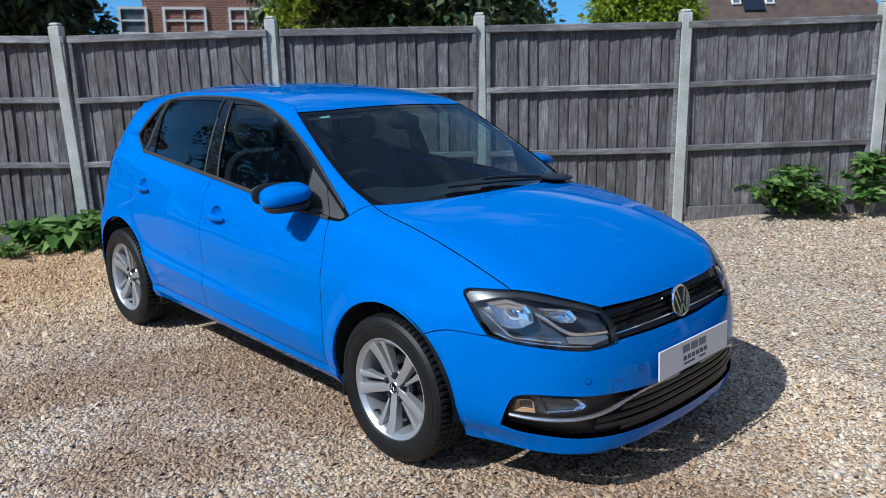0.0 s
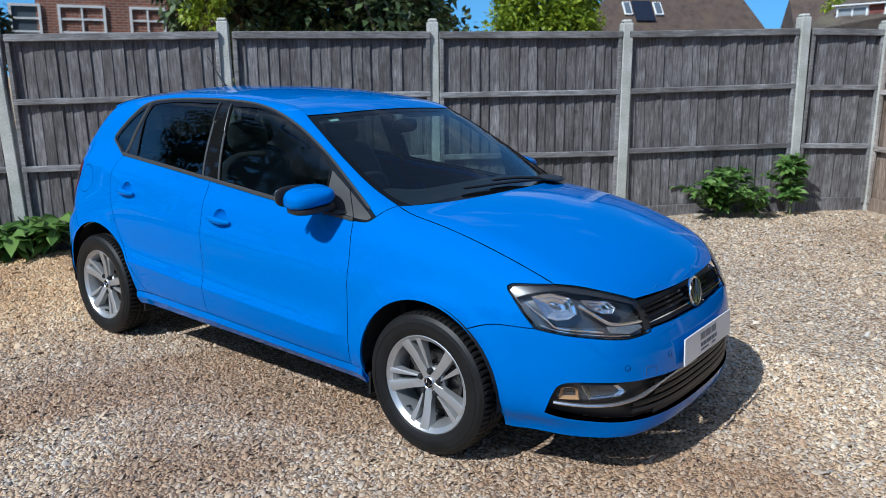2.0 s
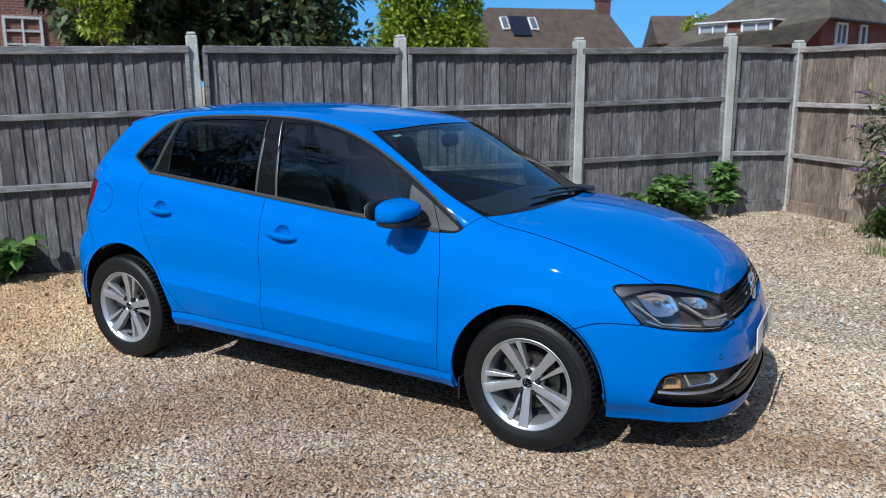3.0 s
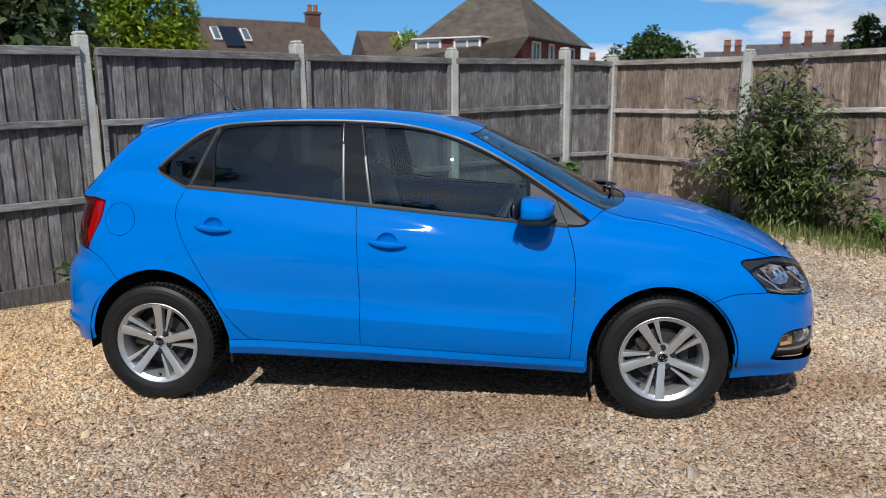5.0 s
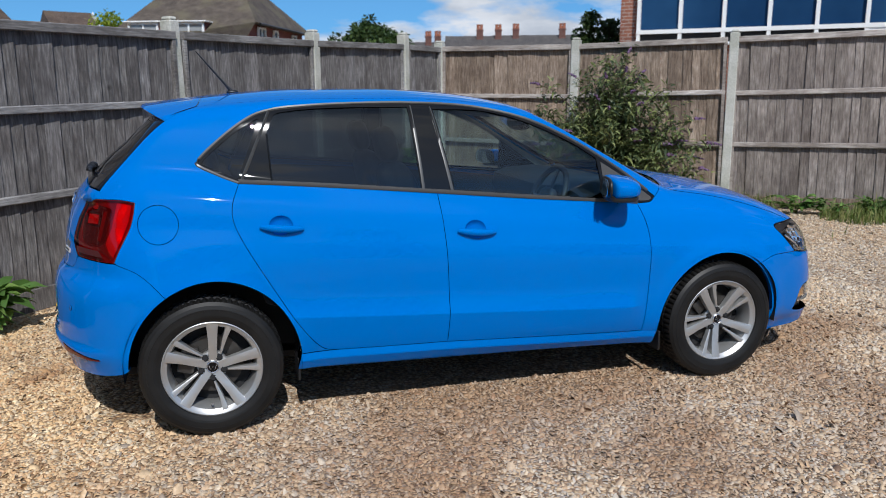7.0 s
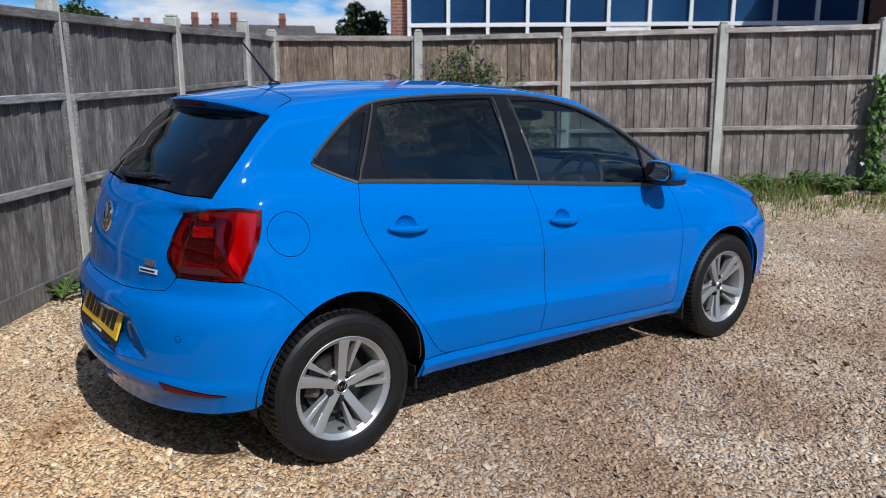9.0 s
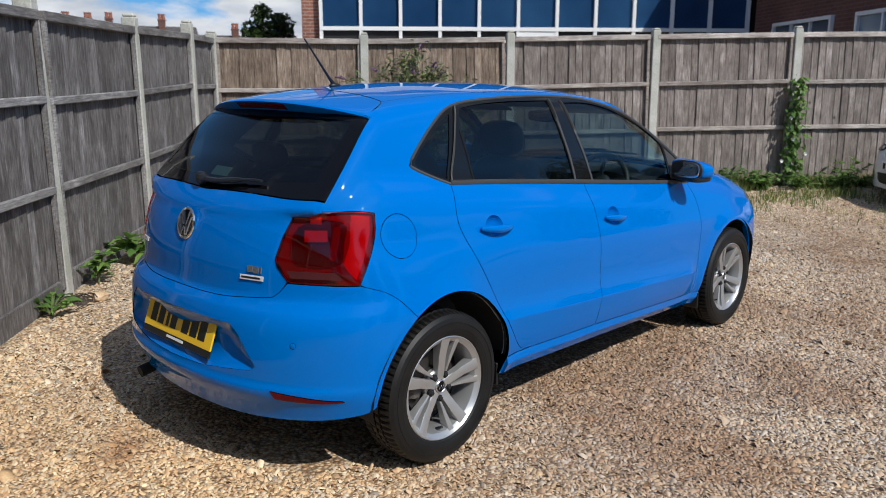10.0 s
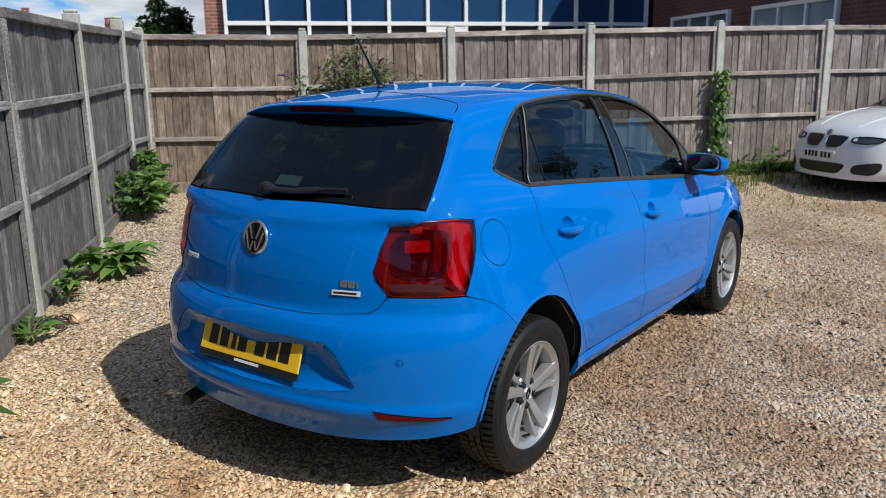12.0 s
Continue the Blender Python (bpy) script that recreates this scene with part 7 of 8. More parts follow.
EYE_A, EYE_B, EYE_C = (3.44, -2.66), (0.11, -4.40), (-3.3, -2.7)
for az, d, h, c, b, sd in ((165, 21, 7.5, 2.6, 1.2, 1), (162.6, 22, 6.0, 1.7, 1.4, 2), (143.6, 19, 7.0, 1.5, 1.2, 3), (141.5, 21, 8.0, 2.2, 1.0, 4), (136, 20, 7.5, 2.2, 1.0, 5), (133.8, 21, 6.0, 1.3, 1.0, 6), (172, 20, 7, 2.4, 1.0, 7)):
    tree(polar(EYE_A, az, d), h, c, b, sd, DARK_TREE, "dark green tree behind the fence", 9000, 0.26, 90)
tree(polar(EYE_A, 146.2, 17), 5.4, 0.62, 2.2, 18, BRIGHT_TREE, "yellow-green shrub behind the fence", 2200, 0.13, 40)
tree((-15.0, 27.5), 6.2, 2.5, 1.0, 8, BRIGHT_TREE, "bright green tree behind the fence", 20000, 0.26, 170)
tree(polar((2.79, -3.36), 129.0, 30), 4.3, 1.3, 0.6, 19, DARK_TREE, "green tree behind the fence", 4000, 0.2, 60)
tree(polar(EYE_B, 97.5, 44), 5.2, 1.3, 1.0, 9, BRIGHT_TREE, "green tree between the houses", 2500, 0.22, 50)
tree(polar(EYE_B, 80.4, 44), 4.95, 1.75, 1.6, 10, MID_TREE, "green round tree beyond the fence", 9000, 0.30, 150)
tree((8.4, 14.7), 3.25, 0.68, 0.4, 11, MID_TREE, "dark green conifer beside the office building", 12000, 0.13, 110)
for az, d, h, c, sd in ((-152, 15, 10.5, 3.8, 12), (-131, 17, 10.0, 3.6, 13), (-104, 18, 7.0, 2.8, 14), (-80, 21, 8.0, 3.2, 15), (-55, 22, 7.0, 3.0, 16), (175, 16, 7, 2.5, 17), (-30, 24, 7.5, 3.0, 20)):
    tree(polar((0, -3), az, d), h, c, 0.5, sd, DARK_TREE, "dark green tree at the yard's far side", 9000, 0.32, 110)


# ---- buildings beyond the fences ----
BRICK = material("red_brick", (0.28, 0.12, 0.08), 0.9)
bk = node(BRICK, "TexBrick", Scale=1.0)
bk.inputs["Color1"].default_value, bk.inputs["Color2"].default_value, bk.inputs["Mortar"].default_value = (0.30, 0.115, 0.07, 1), (0.22, 0.085, 0.055, 1), (0.36, 0.31, 0.27, 1)
bk.inputs["Brick Width"].default_value, bk.inputs["Row Height"].default_value, bk.inputs["Mortar Size"].default_value = 0.225, 0.075, 0.008
co = node(BRICK, "TexCoord")
sp = node(BRICK, "SeparateXYZ")
cb = node(BRICK, "CombineXYZ")
link(BRICK, co.outputs["Object"], sp.inputs[0])
add = node(BRICK, "Math", operation="ADD")
link(BRICK, sp.outputs[0], add.inputs[0])
link(BRICK, sp.outputs[1], add.inputs[1])
link(BRICK, add.outputs[0], cb.inputs[0])
link(BRICK, sp.outputs[2], cb.inputs[1])
link(BRICK, cb.outputs[0], bk.inputs["Vector"])
link(BRICK, mix(BRICK, 1.0, bk.outputs[0], ramp(BRICK, noise_of(BRICK, 1.1, 4), (0.3, (0.7, 0.7, 0.7)), (0.7, (1.15, 1.12, 1.1))), "MULTIPLY"), shader(BRICK).inputs["Base Color"])
DARK_BRICK = BRICK.copy()
DARK_BRICK.name = "brown_brick"
DARK_BRICK.node_tree.nodes["Brick Texture"].inputs["Color1"].default_value = (0.15, 0.06, 0.045, 1)
DARK_BRICK.node_tree.nodes["Brick Texture"].inputs["Color2"].default_value = (0.11, 0.045, 0.035, 1)
DARK_BRICK.node_tree.nodes["Brick Texture"].inputs["Mortar"].default_value = (0.16, 0.10, 0.08, 1)


def roofing(name, lo, mid, hi, moss=None):
    m = material(name, mid, 0.9)
    w = node(m, "TexWave", wave_type="BANDS", bands_direction="Z", Scale=5.0, Distortion=1.5)
    w.inputs["Detail"].default_value = 3
    link(m, node(m, "TexCoord").outputs["Object"], w.inputs["Vector"])
    t = ramp(m, noise_of(m, 2.5, 6, 0.7), (0.3, lo), (0.52, mid), (0.75, hi))
    t = mix(m, 0.5, t, ramp(m, w.outputs["Fac"], (0.1, (0.55, 0.55, 0.55)), (0.5, (1.05, 1.05, 1.05))), "MULTIPLY")
    if moss:
        t = mix(m, ramp(m, noise_of(m, 0.9, 4), (0.5, (0, 0, 0)), (0.66, (0.8, 0.8, 0.8))), t, moss)
    link(m, t, shader(m).inputs["Base Color"])
    bump(m, w.outputs["Fac"], 0.5, 0.03)
    return m


TILES = roofing("brown_roof_tiles", (0.05, 0.033, 0.026), (0.10, 0.068, 0.05), (0.13, 0.092, 0.072), (0.115, 0.078, 0.05))
MOSSY = roofing("mossy_roof_tiles", (0.045, 0.034, 0.026), (0.095, 0.073, 0.055), (0.16, 0.128, 0.098), (0.125, 0.105, 0.065))
FAR_TILES = roofing("far_roof_tiles", (0.05, 0.045, 0.045), (0.085, 0.075, 0.07), (0.12, 0.105, 0.095))
HUNG = roofing("red_hung_tiles", (0.12, 0.04, 0.032), (0.20, 0.065, 0.05), (0.27, 0.10, 0.075))
SOLAR = material("solar_panel", (0.012, 0.016, 0.028), 0.2)
WHITE_FRAME = material("white_window_frame", (0.78, 0.78, 0.76), 0.4)
DULL_PANE = material("house_window_glass", (0.10, 0.12, 0.14), 0.08)
BLUE_PANE = material("blue_panel_glass", (0.012, 0.045, 0.115), 0.12)
link(BLUE_PANE, ramp(BLUE_PANE, noise_of(BLUE_PANE, 0.6, 3), (0.3, (0.008, 0.032, 0.09)), (0.7, (0.018, 0.06, 0.14))), shader(BLUE_PANE).inputs["Base Color"])
PALE_PANE = material("curtained_window_glass", (0.28, 0.29, 0.29), 0.15)
GREY_PANE = material("pale_window_glass", (0.20, 0.26, 0.31), 0.1)
RENDERED = material("plain_render", (0.5, 0.48, 0.44), 0.9)
POT = material("clay_pot", (0.28, 0.10, 0.055), 0.85)


def window(parent, at, w, h, across, down, pane=DULL_PANE, bar=0.05, frame_w=0.07):
    """A framed window with its panes; local x across, z up, -y outwards."""
    outline = ((-w / 2, -h / 2), (w / 2, -h / 2), (w / 2, h / 2), (-w / 2, h / 2))
    bm = bmesh.new()
    grow = frame_w / 2
    rings = [[bm.verts.new((x + g * math.copysign(1, x), y, z + g * math.copysign(1, z))) for x, z in outline] for g, y in ((grow, 0.045), (grow, -0.045), (-grow, -0.045), (-grow, 0.045))]
    for p, q in zip(rings, rings[1:] + rings[:1]):
        for i in range(4):
            bm.faces.new((p[i], p[(i + 1) % 4], q[(i + 1) % 4], q[i]))
    win = part("window", bm, WHITE_FRAME, parent, at=at)
    for i in range(1, across):
        part("glazing_bar", boxed((bar, 0.07, h - frame_w), (-w / 2 + w * i / across, 0, 0)), WHITE_FRAME, win)
    for j in range(1, down):
        part("glazing_bar", boxed((w - frame_w, 0.066, bar), (0, 0, -h / 2 + h * j / down)), WHITE_FRAME, win)
    for i in range(across):
        for j in range(down):
            part("pane", boxed((w / across - bar, 0.012, h / down - bar), (-w / 2 + w * (i + 0.5) / across, 0.02, -h / 2 + h * (j + 0.5) / down)), pane, win)
    part("sill", boxed((w + 0.16, 0.16, 0.05), (0, -0.04, -h / 2 - 0.06)), WHITE_FRAME, win)
    return win


def hip_roof(w, d, h, ridge, over=0.35, drop=0.25):
    bm = bmesh.new()
    x, y = w / 2 + over, d / 2 + over
    low = [bm.verts.new(p) for p in ((-x, -y, -drop), (x, -y, -drop), (x, y, -drop), (-x, y, -drop))]
    a, b = bm.verts.new((-ridge / 2, 0, h)), bm.verts.new((ridge / 2, 0, h))
    for f in ((low[0], low[1], b, a), (low[1], low[2], b), (low[2], low[3], a, b), (low[3], low[0], a)):
        bm.faces.new(f)
    bm.faces.new(low[::-1])
    return bm


def gable_roof(w, d, h, over=0.3, drop=0.2):
    bm = bmesh.new()
    x, y = w / 2 + over, d / 2 + over
    low = [bm.verts.new(p) for p in ((-x, -y, -drop), (x, -y, -drop), (x, y, -drop), (-x, y, -drop))]
    a, b = bm.verts.new((-x, 0, h)), bm.verts.new((x, 0, h))
    for f in ((low[0], low[1], b, a), (low[1], low[2], b), (low[2], low[3], a, b), (low[3], low[0], a)):
        bm.faces.new(f)
    bm.faces.new(low[::-1])
    return bm


def roof_of(low, left, right, knee=None):
    """A hipped roof: four eaves corners (front left, front right, back right, back left), two ridge ends, and a knee where the front sweeps lower."""
    bm = bmesh.new()
    c = [bm.verts.new(p) for p in low]
    a, b = bm.verts.new(left), bm.verts.new(right)
    k = bm.verts.new(knee) if knee else None
    fs = [(c[2], c[3], a, b), (c[3], c[0], a), (c[0], c[1], b, a) if not k else (c[0], c[1], k, b, a), (c[1], c[2], b) if not k else (k, c[2], b)]
    for f in fs:
        bm.faces.new(f)
    bm.faces.new(c[::-1] if not k else [c[3], c[2], k, c[1], c[0]])
    bmesh.ops.triangulate(bm, faces=bm.faces)
    return bm


def chimney(parent, at, w, h, pots=2):
    bm = boxed((w, w * 0.7, h), (0, 0, h / 2))
    box(bm, (w * 1.15, w * 0.85, h * 0.1), (0, 0, h * 0.93))
    c = part("chimney", bm, DARK_BRICK, parent, at=at)
    for i in range(pots):
        part("chimney_pot", lathe([(0.13, 0), (0.11, 0.25), (0.14, 0.38), (0.1, 0.38)], 12, "z"), POT, c, at=Matrix.Translation(((i - (pots - 1) / 2) * w * 0.5, 0, h)))


def facing(x, y, towards):
    """The turn about z that makes local -y look at a place."""
    return math.degrees(math.atan2(towards[1] - y, towards[0] - x)) + 90


# brick house with white windows
hx, hy = polar(EYE_A, 152.0, 25)
house = thing("house", "red brick house with white framed windows", "house", at=pose(hx, hy, 0, 0, 0, facing(hx, hy, EYE_A)))
part("wall", boxed((5.6, 5, 6.0), (1.15, 2.5, 3.0)), BRICK, house)
part("roof", gable_roof(5.6, 5, 2.2), TILES, house, at=pose(1.15, 2.5, 6.1))
for az, w, ac in ((156.4, 0.72, 1), (153.15, 1.15, 2), (149.2, 0.9, 2)):
    x = 25 * math.tan(radians(152.0 - az))
    window(house, pose(-x * -1, -0.01, 2.78), w, 1.05, ac, 3)
part("porch", boxed((0.28, 0.06, 5.9), (2.35, -0.03, 2.95)), TILES, house)

# long brown tiled roof with roof lights and a chimney; local x runs along the ridge
house = thing("house", "long house with brown tiled roof and chimney", "house", at=pose(-11.5, 40.4, 0, 0, 0, 42))
part("wall", boxed((8.9, 4.0, 3.3), (-3.4, 0, 1.65)), BRICK, house)
part("roof", roof_of(((-8.2, -2.3, 3.2), (1.3, -2.3, 3.2), (1.3, 2.3, 3.2), (-8.2, 2.3, 3.2)), (-6.6, 0, 5.62), (0.3, 0, 5.66)), TILES, house)
chimney(house, pose(0.1, 0.0, 5.1), 0.72, 1.15, 2)
for x in (-5.9, -4.3):
    light = part("roof_light", boxed((0.42, 0.07, 0.95), pose(x, -0.92, 4.75, -46)), WHITE_FRAME, house)
    part("pane", boxed((0.30, 0.04, 0.83), pose(x, -0.95, 4.78, -46)), DULL_PANE, light)
part("solar_panel", boxed((1.0, 0.05, 1.5), pose(-5.1, -1.05, 4.63, -46)), SOLAR, house)

# small gable further off
house = thing("house", "small house with dark tiled gable roof", "house", at=pose(-7.75, 43.2, 0, 0, 0, 25))
part("wall", boxed((2.0, 3.8, 4.0), (0, 2, 2.0)), BRICK, house)
part("roof", gable_roof(2.0, 4, 1.5, 0.25), TILES, house, at=pose(0, 2, 4.05))
part("bargeboard", boxed((0.06, 2.7, 0.16), pose(1.28, 0.75, 4.72, 36)), WHITE_FRAME, house)

# hipped house: origin at its near corner, local x along the dormer side, y away
house = thing("house", "tile-hung red house with mossy hipped roof and dormer", "house", at=pose(0.5, 29.6, 0, 0, 0, -22.5))
part("wall", boxed((5.1, 7.7, 4.0), (-2.75, 4.1, 2.0)), HUNG, house)
part("roof", roof_of(((-5.9, -1.75, 3.02), (0.25, -1.75, 3.02), (0.25, 8.3, 4.0), (-5.9, 8.3, 4.0)), (-4.2, 4.05, 6.5), (-2.0, 4.05, 6.5), (0.25, -0.1, 4.02)), MOSSY, house)
chimney(house, pose(-3.4, 3.6, 5.6), 0.6, 1.5, 1)
dormer = part("dormer", boxed((3.25, 2.6, 1.3), (-3.25, 0.62, 3.34)), HUNG, house)
part("dormer_roof", boxed((3.45, 2.9, 0.05), (-3.25, 0.55, 4.02), 0.01), WHITE_FRAME, house)
window(house, pose(-4.2, -0.72, 3.52), 1.2, 0.85, 2, 2, PALE_PANE)
window(house, pose(-2.3, -0.72, 3.52), 1.2, 0.85, 2, 2, PALE_PANE)
window(house, pose(-0.14, 1.72, 3.50, 0, 0, 90), 0.85, 0.78, 2, 1)
window(house, pose(-0.14, 3.6, 3.50, 0, 0, 90), 0.5, 0.78, 1, 1)
window(house, pose(-0.14, 6.4, 3.55, 0, 0, 90), 0.6, 0.6, 1, 1)
part("gutter", tube([(0.30, 0.3, 3.98), (0.30, 8.2, 3.96)], 0.05, 6), INK, house)

# far row of roofs and chimneys
for az, d, w, ridge, stacks in ((76.0, 62, 3.2, 4.95, (76.05, 75.35)), (71.6, 60, 7.0, 5.3, (72.48, 71.12)), (68.0, 60, 7.6, 5.35, (69.98, 66.6)), (63.0, 58, 9.0, 4.7, (62.0,)), (84, 66, 8, 4.4, (85.0,)), (88, 66, 8, 4.2, ())):
    hx, hy = polar(EYE_B, az, d)
    house = thing("house", "distant terraced house with brown tiled roof", "house", "far terrace", at=pose(hx, hy, 0, 0, 0, facing(hx, hy, EYE_B)))
    part("wall", boxed((w, 6, ridge - 1.6), (0, 3, (ridge - 1.6) / 2)), BRICK, house)
    part("roof", gable_roof(w, 6, 1.5, 0.1, 0.1), FAR_TILES, house, at=pose(0, 3, ridge - 1.5))
    for s_az in stacks:
        chimney(house, pose(d * math.tan(radians(az - s_az)), 2.6, ridge - 0.5), 0.5, 0.95, 2)

# office building with a band of blue panels, parallel to the brown fence
start = Vector((8.03, 12.046))
office = thing("office_building", "brick office building with band of blue glazed panels", "building", at=pose(start.x, start.y, 0, 0, 0, math.degrees(math.atan2(-0.676, 0.737))))
part("wall", boxed((11.3, 7.0, 2.34), (5.2, 3.55, 1.17)), BRICK, office)
part("wall", boxed((0.42, 6.9, 7.0), (-0.24, 3.6, 3.5)), BRICK, office)
part("upper_wall", boxed((10.6, 6.6, 2.3), (5.3, 3.7, 5.9)), RENDERED, office)
part("back_wall", boxed((10.6, 0.3, 2.4), (5.3, 0.75, 3.55)), DARK, office)
pitch = 9.9 / 11
for i in range(11):
    part("blue_panel", boxed((pitch - 0.07, 0.03, 2.08), (pitch * (i + 0.5), 0.06, 3.69)), BLUE_PANE, office)
    if i not in (5,):
        part("low_pane", boxed((pitch - 0.07, 0.03, 0.22), (pitch * (i + 0.5), 0.06, 2.48)), DARK, office)
    else:
        part("white_panel", boxed((pitch - 0.02, 0.05, 0.28), (pitch * (i + 0.5), 0.0, 2.53)), WHITE_FRAME, office)
for i in range(12):
    part("mullion", boxed((0.075, 0.12, 2.42), (pitch * i, 0.02, 3.56)), WHITE_FRAME, office)
part("transom", boxed((9.97, 0.13, 0.085), (4.95, 0.015, 2.63)), WHITE_FRAME, office)
part("sill", boxed((10.1, 0.2, 0.06), (4.95, 0.0, 2.35)), WHITE_FRAME, office)
part("transom", boxed((9.97, 0.13, 0.1), (4.95, 0.015, 4.76)), WHITE_FRAME, office)
part("roof", boxed((11.6, 7.4, 0.25), (5.2, 3.5, 7.1)), RENDERED, office)

# dark brick wing that stands out from the office towards the fence; local x runs along its shaded wall
annex = thing("brick_building", "dark brown brick wing with pale-framed windows", "building", at=pose(11.91, 1.449, 0, 0, 0, -132.53))
part("wall", boxed((8.0, 6, 6.5), (-1.05, 3, 3.25)), DARK_BRICK, annex)
window(annex, pose(-2.83, -0.03, 2.21), 2.32, 0.92, 3, 1)
window(annex, pose(0.37, -0.03, 2.19), 2.32, 0.92, 3, 1, GREY_PANE)
part("roof", boxed((8.3, 6.4, 0.2), (-1.0, 3, 6.6)), RENDERED, annex)


# ---- the white car: a like-sized hatchback with its own nose ----
WHITE_PAINT = material("white_paint", (0.72, 0.74, 0.77), 0.35, Coat_Weight=1.0, Coat_Roughness=0.02)
nose_at = Vector((6.37, -0.39))
heading = math.atan2(0.668, -0.744)
stand = Matrix.Translation((nose_at.x, nose_at.y, float(ground_z(*nose_at)))) @ Matrix.Rotation(heading, 4, "Z") @ Matrix.Translation((-2.06 * 1.07, 0, 0))
white = thing("car", "white hatchback parked beside the brown fence", "car", at=stand @ Matrix.Diagonal((1.07, 1.05, 0.985, 1)))


def shell(kind, us, vs, keep):
    """A regular net over the skin, kept where asked."""
    gu, gv = np.meshgrid(us, vs, indexing="ij")
    p = Round(kind).lift(np.column_stack([gu.ravel(), gv.ravel()]))
    n = normals_at(p)
    i = np.arange(len(us) * len(vs)).reshape(len(us), len(vs))
    f = np.column_stack([i[:-1, :-1].ravel(), i[1:, :-1].ravel(), i[1:, 1:].ravel(), i[:-1, 1:].ravel()])
    f = f[keep(p[f].mean(1))]
    a, b, c = p[f[:, 0]], p[f[:, 1]], p[f[:, 2]]
    flip = (np.cross(b - a, c - a) * n[f[:, 0]]).sum(1) < 0
    f[flip] = f[flip][:, ::-1]
    return p, f, n


def clear_of_wheels(p):
    return ~((np.hypot(p[:, 0] - HUB_X, p[:, 2] - HUB_Z) < 0.35) | (np.hypot(p[:, 0] + HUB_X, p[:, 2] - HUB_Z) < 0.36)) | (np.abs(p[:, 1]) < 0.6)


p, f, n = shell("x", np.linspace(-1.72, 1.62, 84), np.linspace(-1.62, 1.62, 90), lambda q: (q[:, 0] < 1.56) & (q[:, 2] > 0.22) & clear_of_wheels(q))
mesh_object("body", p, f, WHITE_PAINT, white, n)
p, f, n = shell("front", np.linspace(-0.92, 0.92, 80), np.linspace(0.205, 0.93, 60), lambda q: (q[:, 0] >= 1.545) & clear_of_wheels(q))
mesh_object("nose", p, f, WHITE_PAINT, white, n)
p, f, n = shell("rear", np.linspace(-1.0, 1.0, 40), np.linspace(0.21, 1.3, 30), lambda q: q[:, 0] < -1.55)
mesh_object("tail", p, f, WHITE_PAINT, white, n)
panel("windscreen", "x", screen_loop, GLOSS_BLACK, white, step=0.06, lift=0.004, rim=0.004)
panel("side_window", "x", trim_loop, GLOSS_BLACK, white, step=0.06, lift=0.004, rim=0.004, both=True)


def nose_patch(name, pts, mat, lift=0.004, label="", rounded=False, edge=None):
    """An insert on the nose, from (y, z); its twin on the other side."""
    for k in (1, -1):
        loop = snap(*[(2.0 - 0.3 * y * y, y * k, z) for y, z in pts + pts[:1]], smooth=rounded)[:-1]
        ob = panel(name, "front", loop, mat, white, step=0.03, lift=lift, rim=0.02, gap=0.0, label=label)
        if edge:
            part("edge", tube(loop + normals_at(loop) * (lift + 0.002), 0.007, 6, closed=True), edge, ob, smooth=True)


nose_patch("kidney_grille", [(-0.035, 0.565), (-0.03, 0.66), (-0.06, 0.695), (-0.24, 0.692), (-0.315, 0.672), (-0.31, 0.62), (-0.25, 0.545), (-0.08, 0.535)], BLACK, 0.005, "black upright grille opening", True, CHROME)
nose_patch("headlamp", [(-0.37, 0.615), (-0.385, 0.665), (-0.50, 0.69), (-0.64, 0.70), (-0.70, 0.695), (-0.66, 0.645), (-0.55, 0.61), (-0.44, 0.60)], DARKCHROME, 0.005, "clear swept headlamp", True, GLOSS_BLACK)
nose_patch("light_ring", [(-0.385, 0.625), (-0.40, 0.66), (-0.43, 0.66), (-0.425, 0.62)], WHITE_FRAME, 0.010)
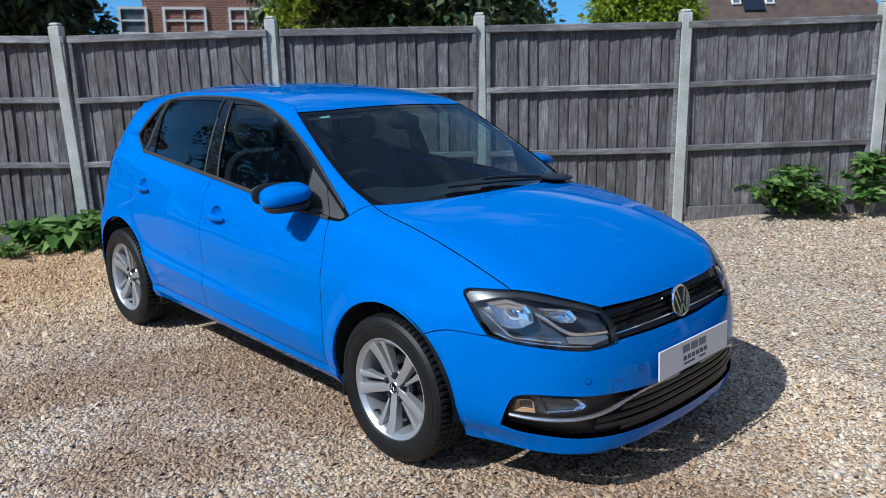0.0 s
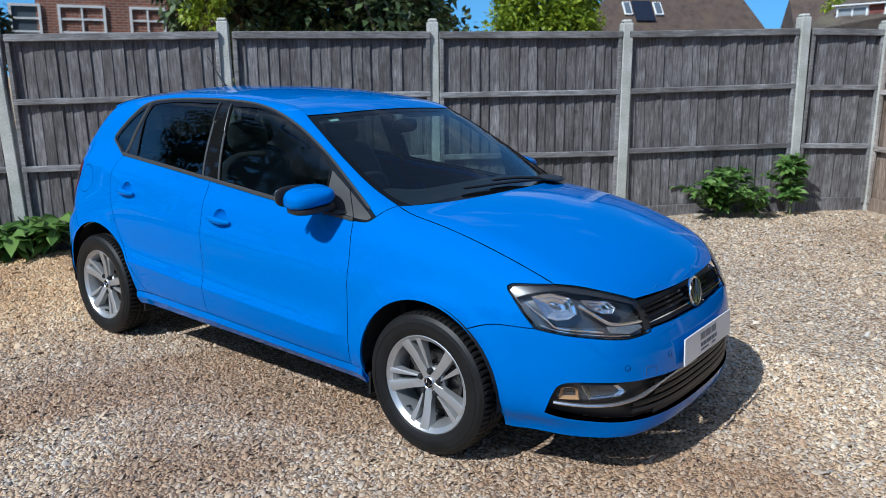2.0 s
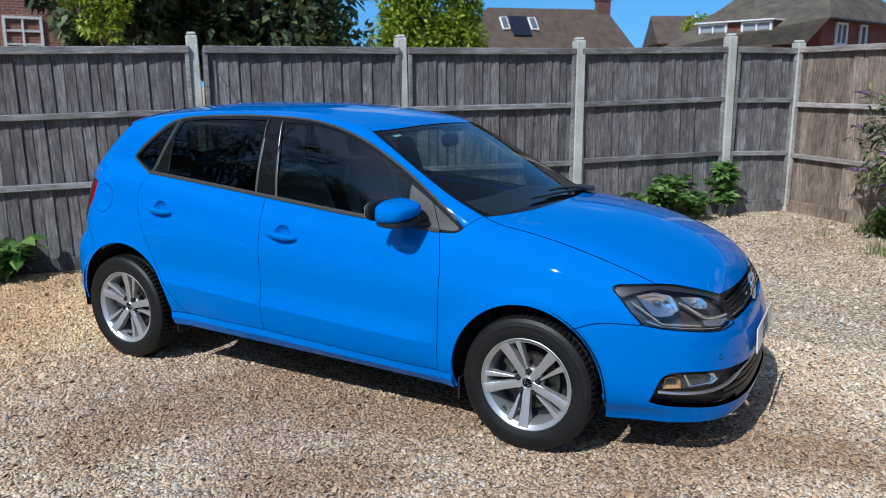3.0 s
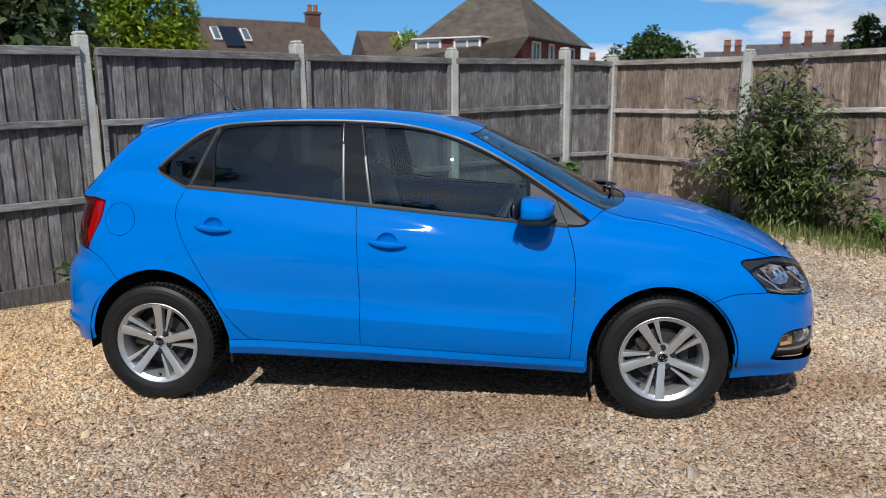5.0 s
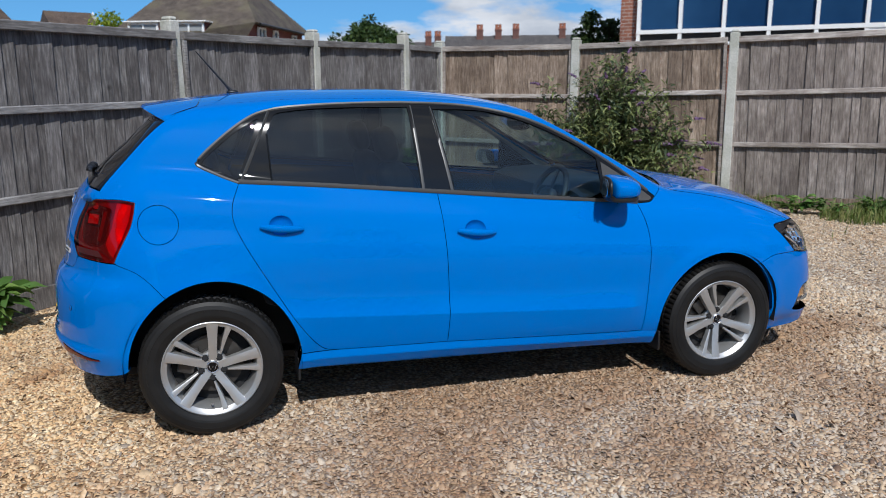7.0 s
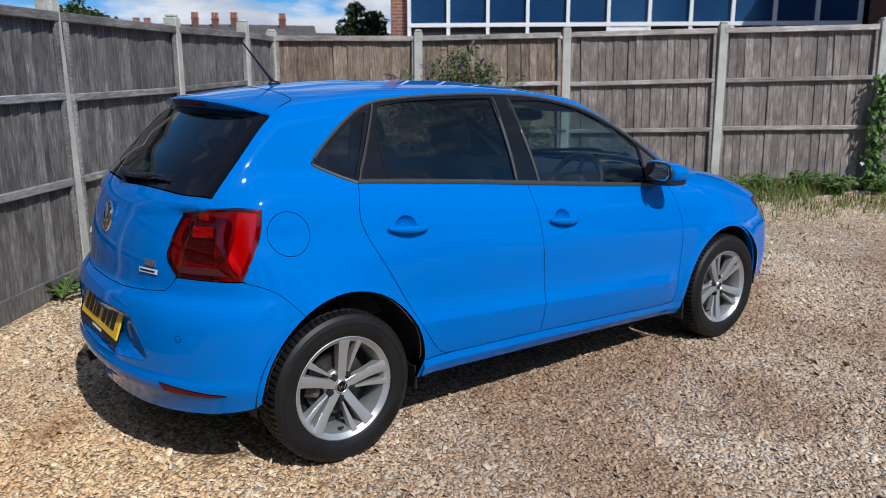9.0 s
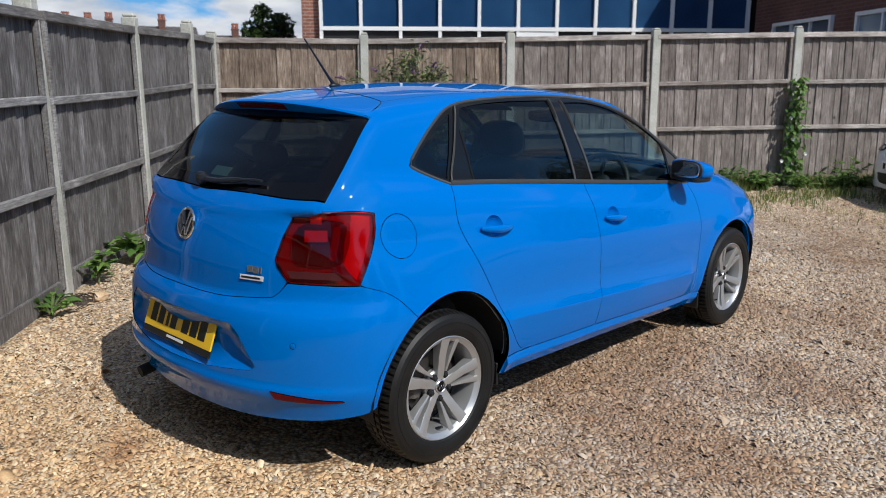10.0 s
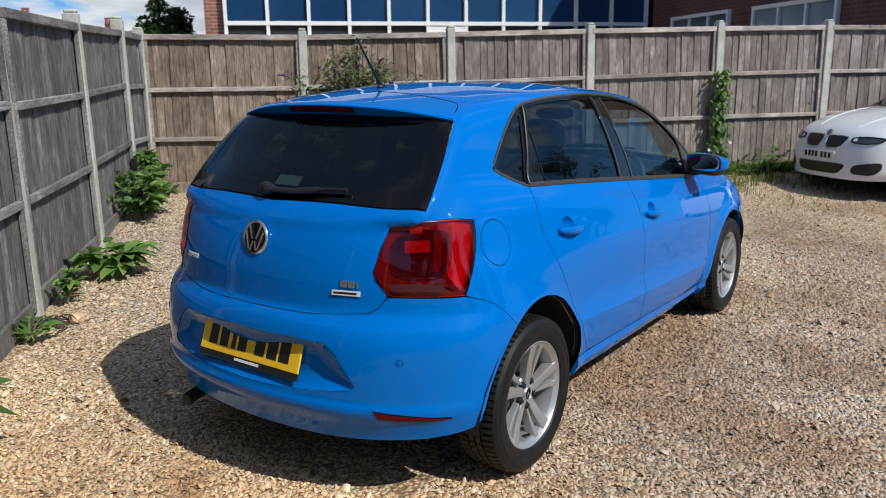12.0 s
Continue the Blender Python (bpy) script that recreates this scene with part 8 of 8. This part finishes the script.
nose_patch("side_intake", [(-0.42, 0.31), (-0.45, 0.37), (-0.62, 0.41), (-0.69, 0.40), (-0.68, 0.33), (-0.60, 0.28), (-0.45, 0.275)], BLACK, 0.005, "black side air intake", True)
loop = snap(*[(2.07 - 0.1 * y * y, y, z) for y, z in [(-0.35, 0.375), (0.0, 0.378), (0.35, 0.375), (0.33, 0.30), (0.25, 0.262), (0.0, 0.255), (-0.25, 0.262), (-0.33, 0.30), (-0.35, 0.375)]])[:-1]
panel("lower_intake", "front", loop, BLACK, white, step=0.03, lift=0.005, rim=0.02, gap=0.0, label="black lower air intake")
p2 = part("number_plate", boxed((0.010, 0.50, 0.105), (2.083, 0, 0.462), 0.003), WHITE_PLATE, white, "white number plate")
for y in (-0.20, -0.14, -0.085, -0.03, 0.06, 0.12, 0.18):
    part("bar", boxed((0.004, 0.036, 0.066), (2.090, y, 0.462)), INK, p2)
part("badge", lathe([(0.0, 0.008), (0.036, 0.006), (0.041, 0.0)], 24, "z"), GREY_INK, white, smooth=True, at=pose(1.965, 0, 0.716, 0, 58, 0))
for k in (1, -1):
    ln = snap(*[(x, (0.30 + 0.16 * (1.9 - x)) * k, 0.85) for x in np.linspace(1.93, 1.12, 9)])
    part("bonnet_crease", tube(ln - normals_at(ln) * 0.004, 0.010, 6), WHITE_PAINT, white, smooth=True)
    ln = bonnet_side * (1, k, 1)
    part("bonnet_joint", tube(ln, 0.003, 5), INK, white)
    for x in (HUB_X, -HUB_X):
        wheel = new("wheel", rim_mesh)
        wheel.parent = white
        wheel.matrix_basis = pose(x, -0.733 * k, HUB_Z, 0, 0, 0 if k == 1 else 180)
        for i in range(5):
            for me in spoke_meshes:
                spoke = new("spoke", me)
                spoke.parent = wheel
                spoke.matrix_basis = Matrix.Rotation(2 * math.pi * i / 5, 4, "Y")
        tyre = new("tyre", tyre_mesh)
        tyre.parent = wheel
        part("back_plate", lathe([(0.0, 0.03), (0.36, 0.03), (0.36, 0.05), (0.0, 0.05)], 32, "y"), DARK, wheel)
part("underside", boxed((3.3, 1.3, 0.03), (0.05, 0, 0.235)), DARK, white)
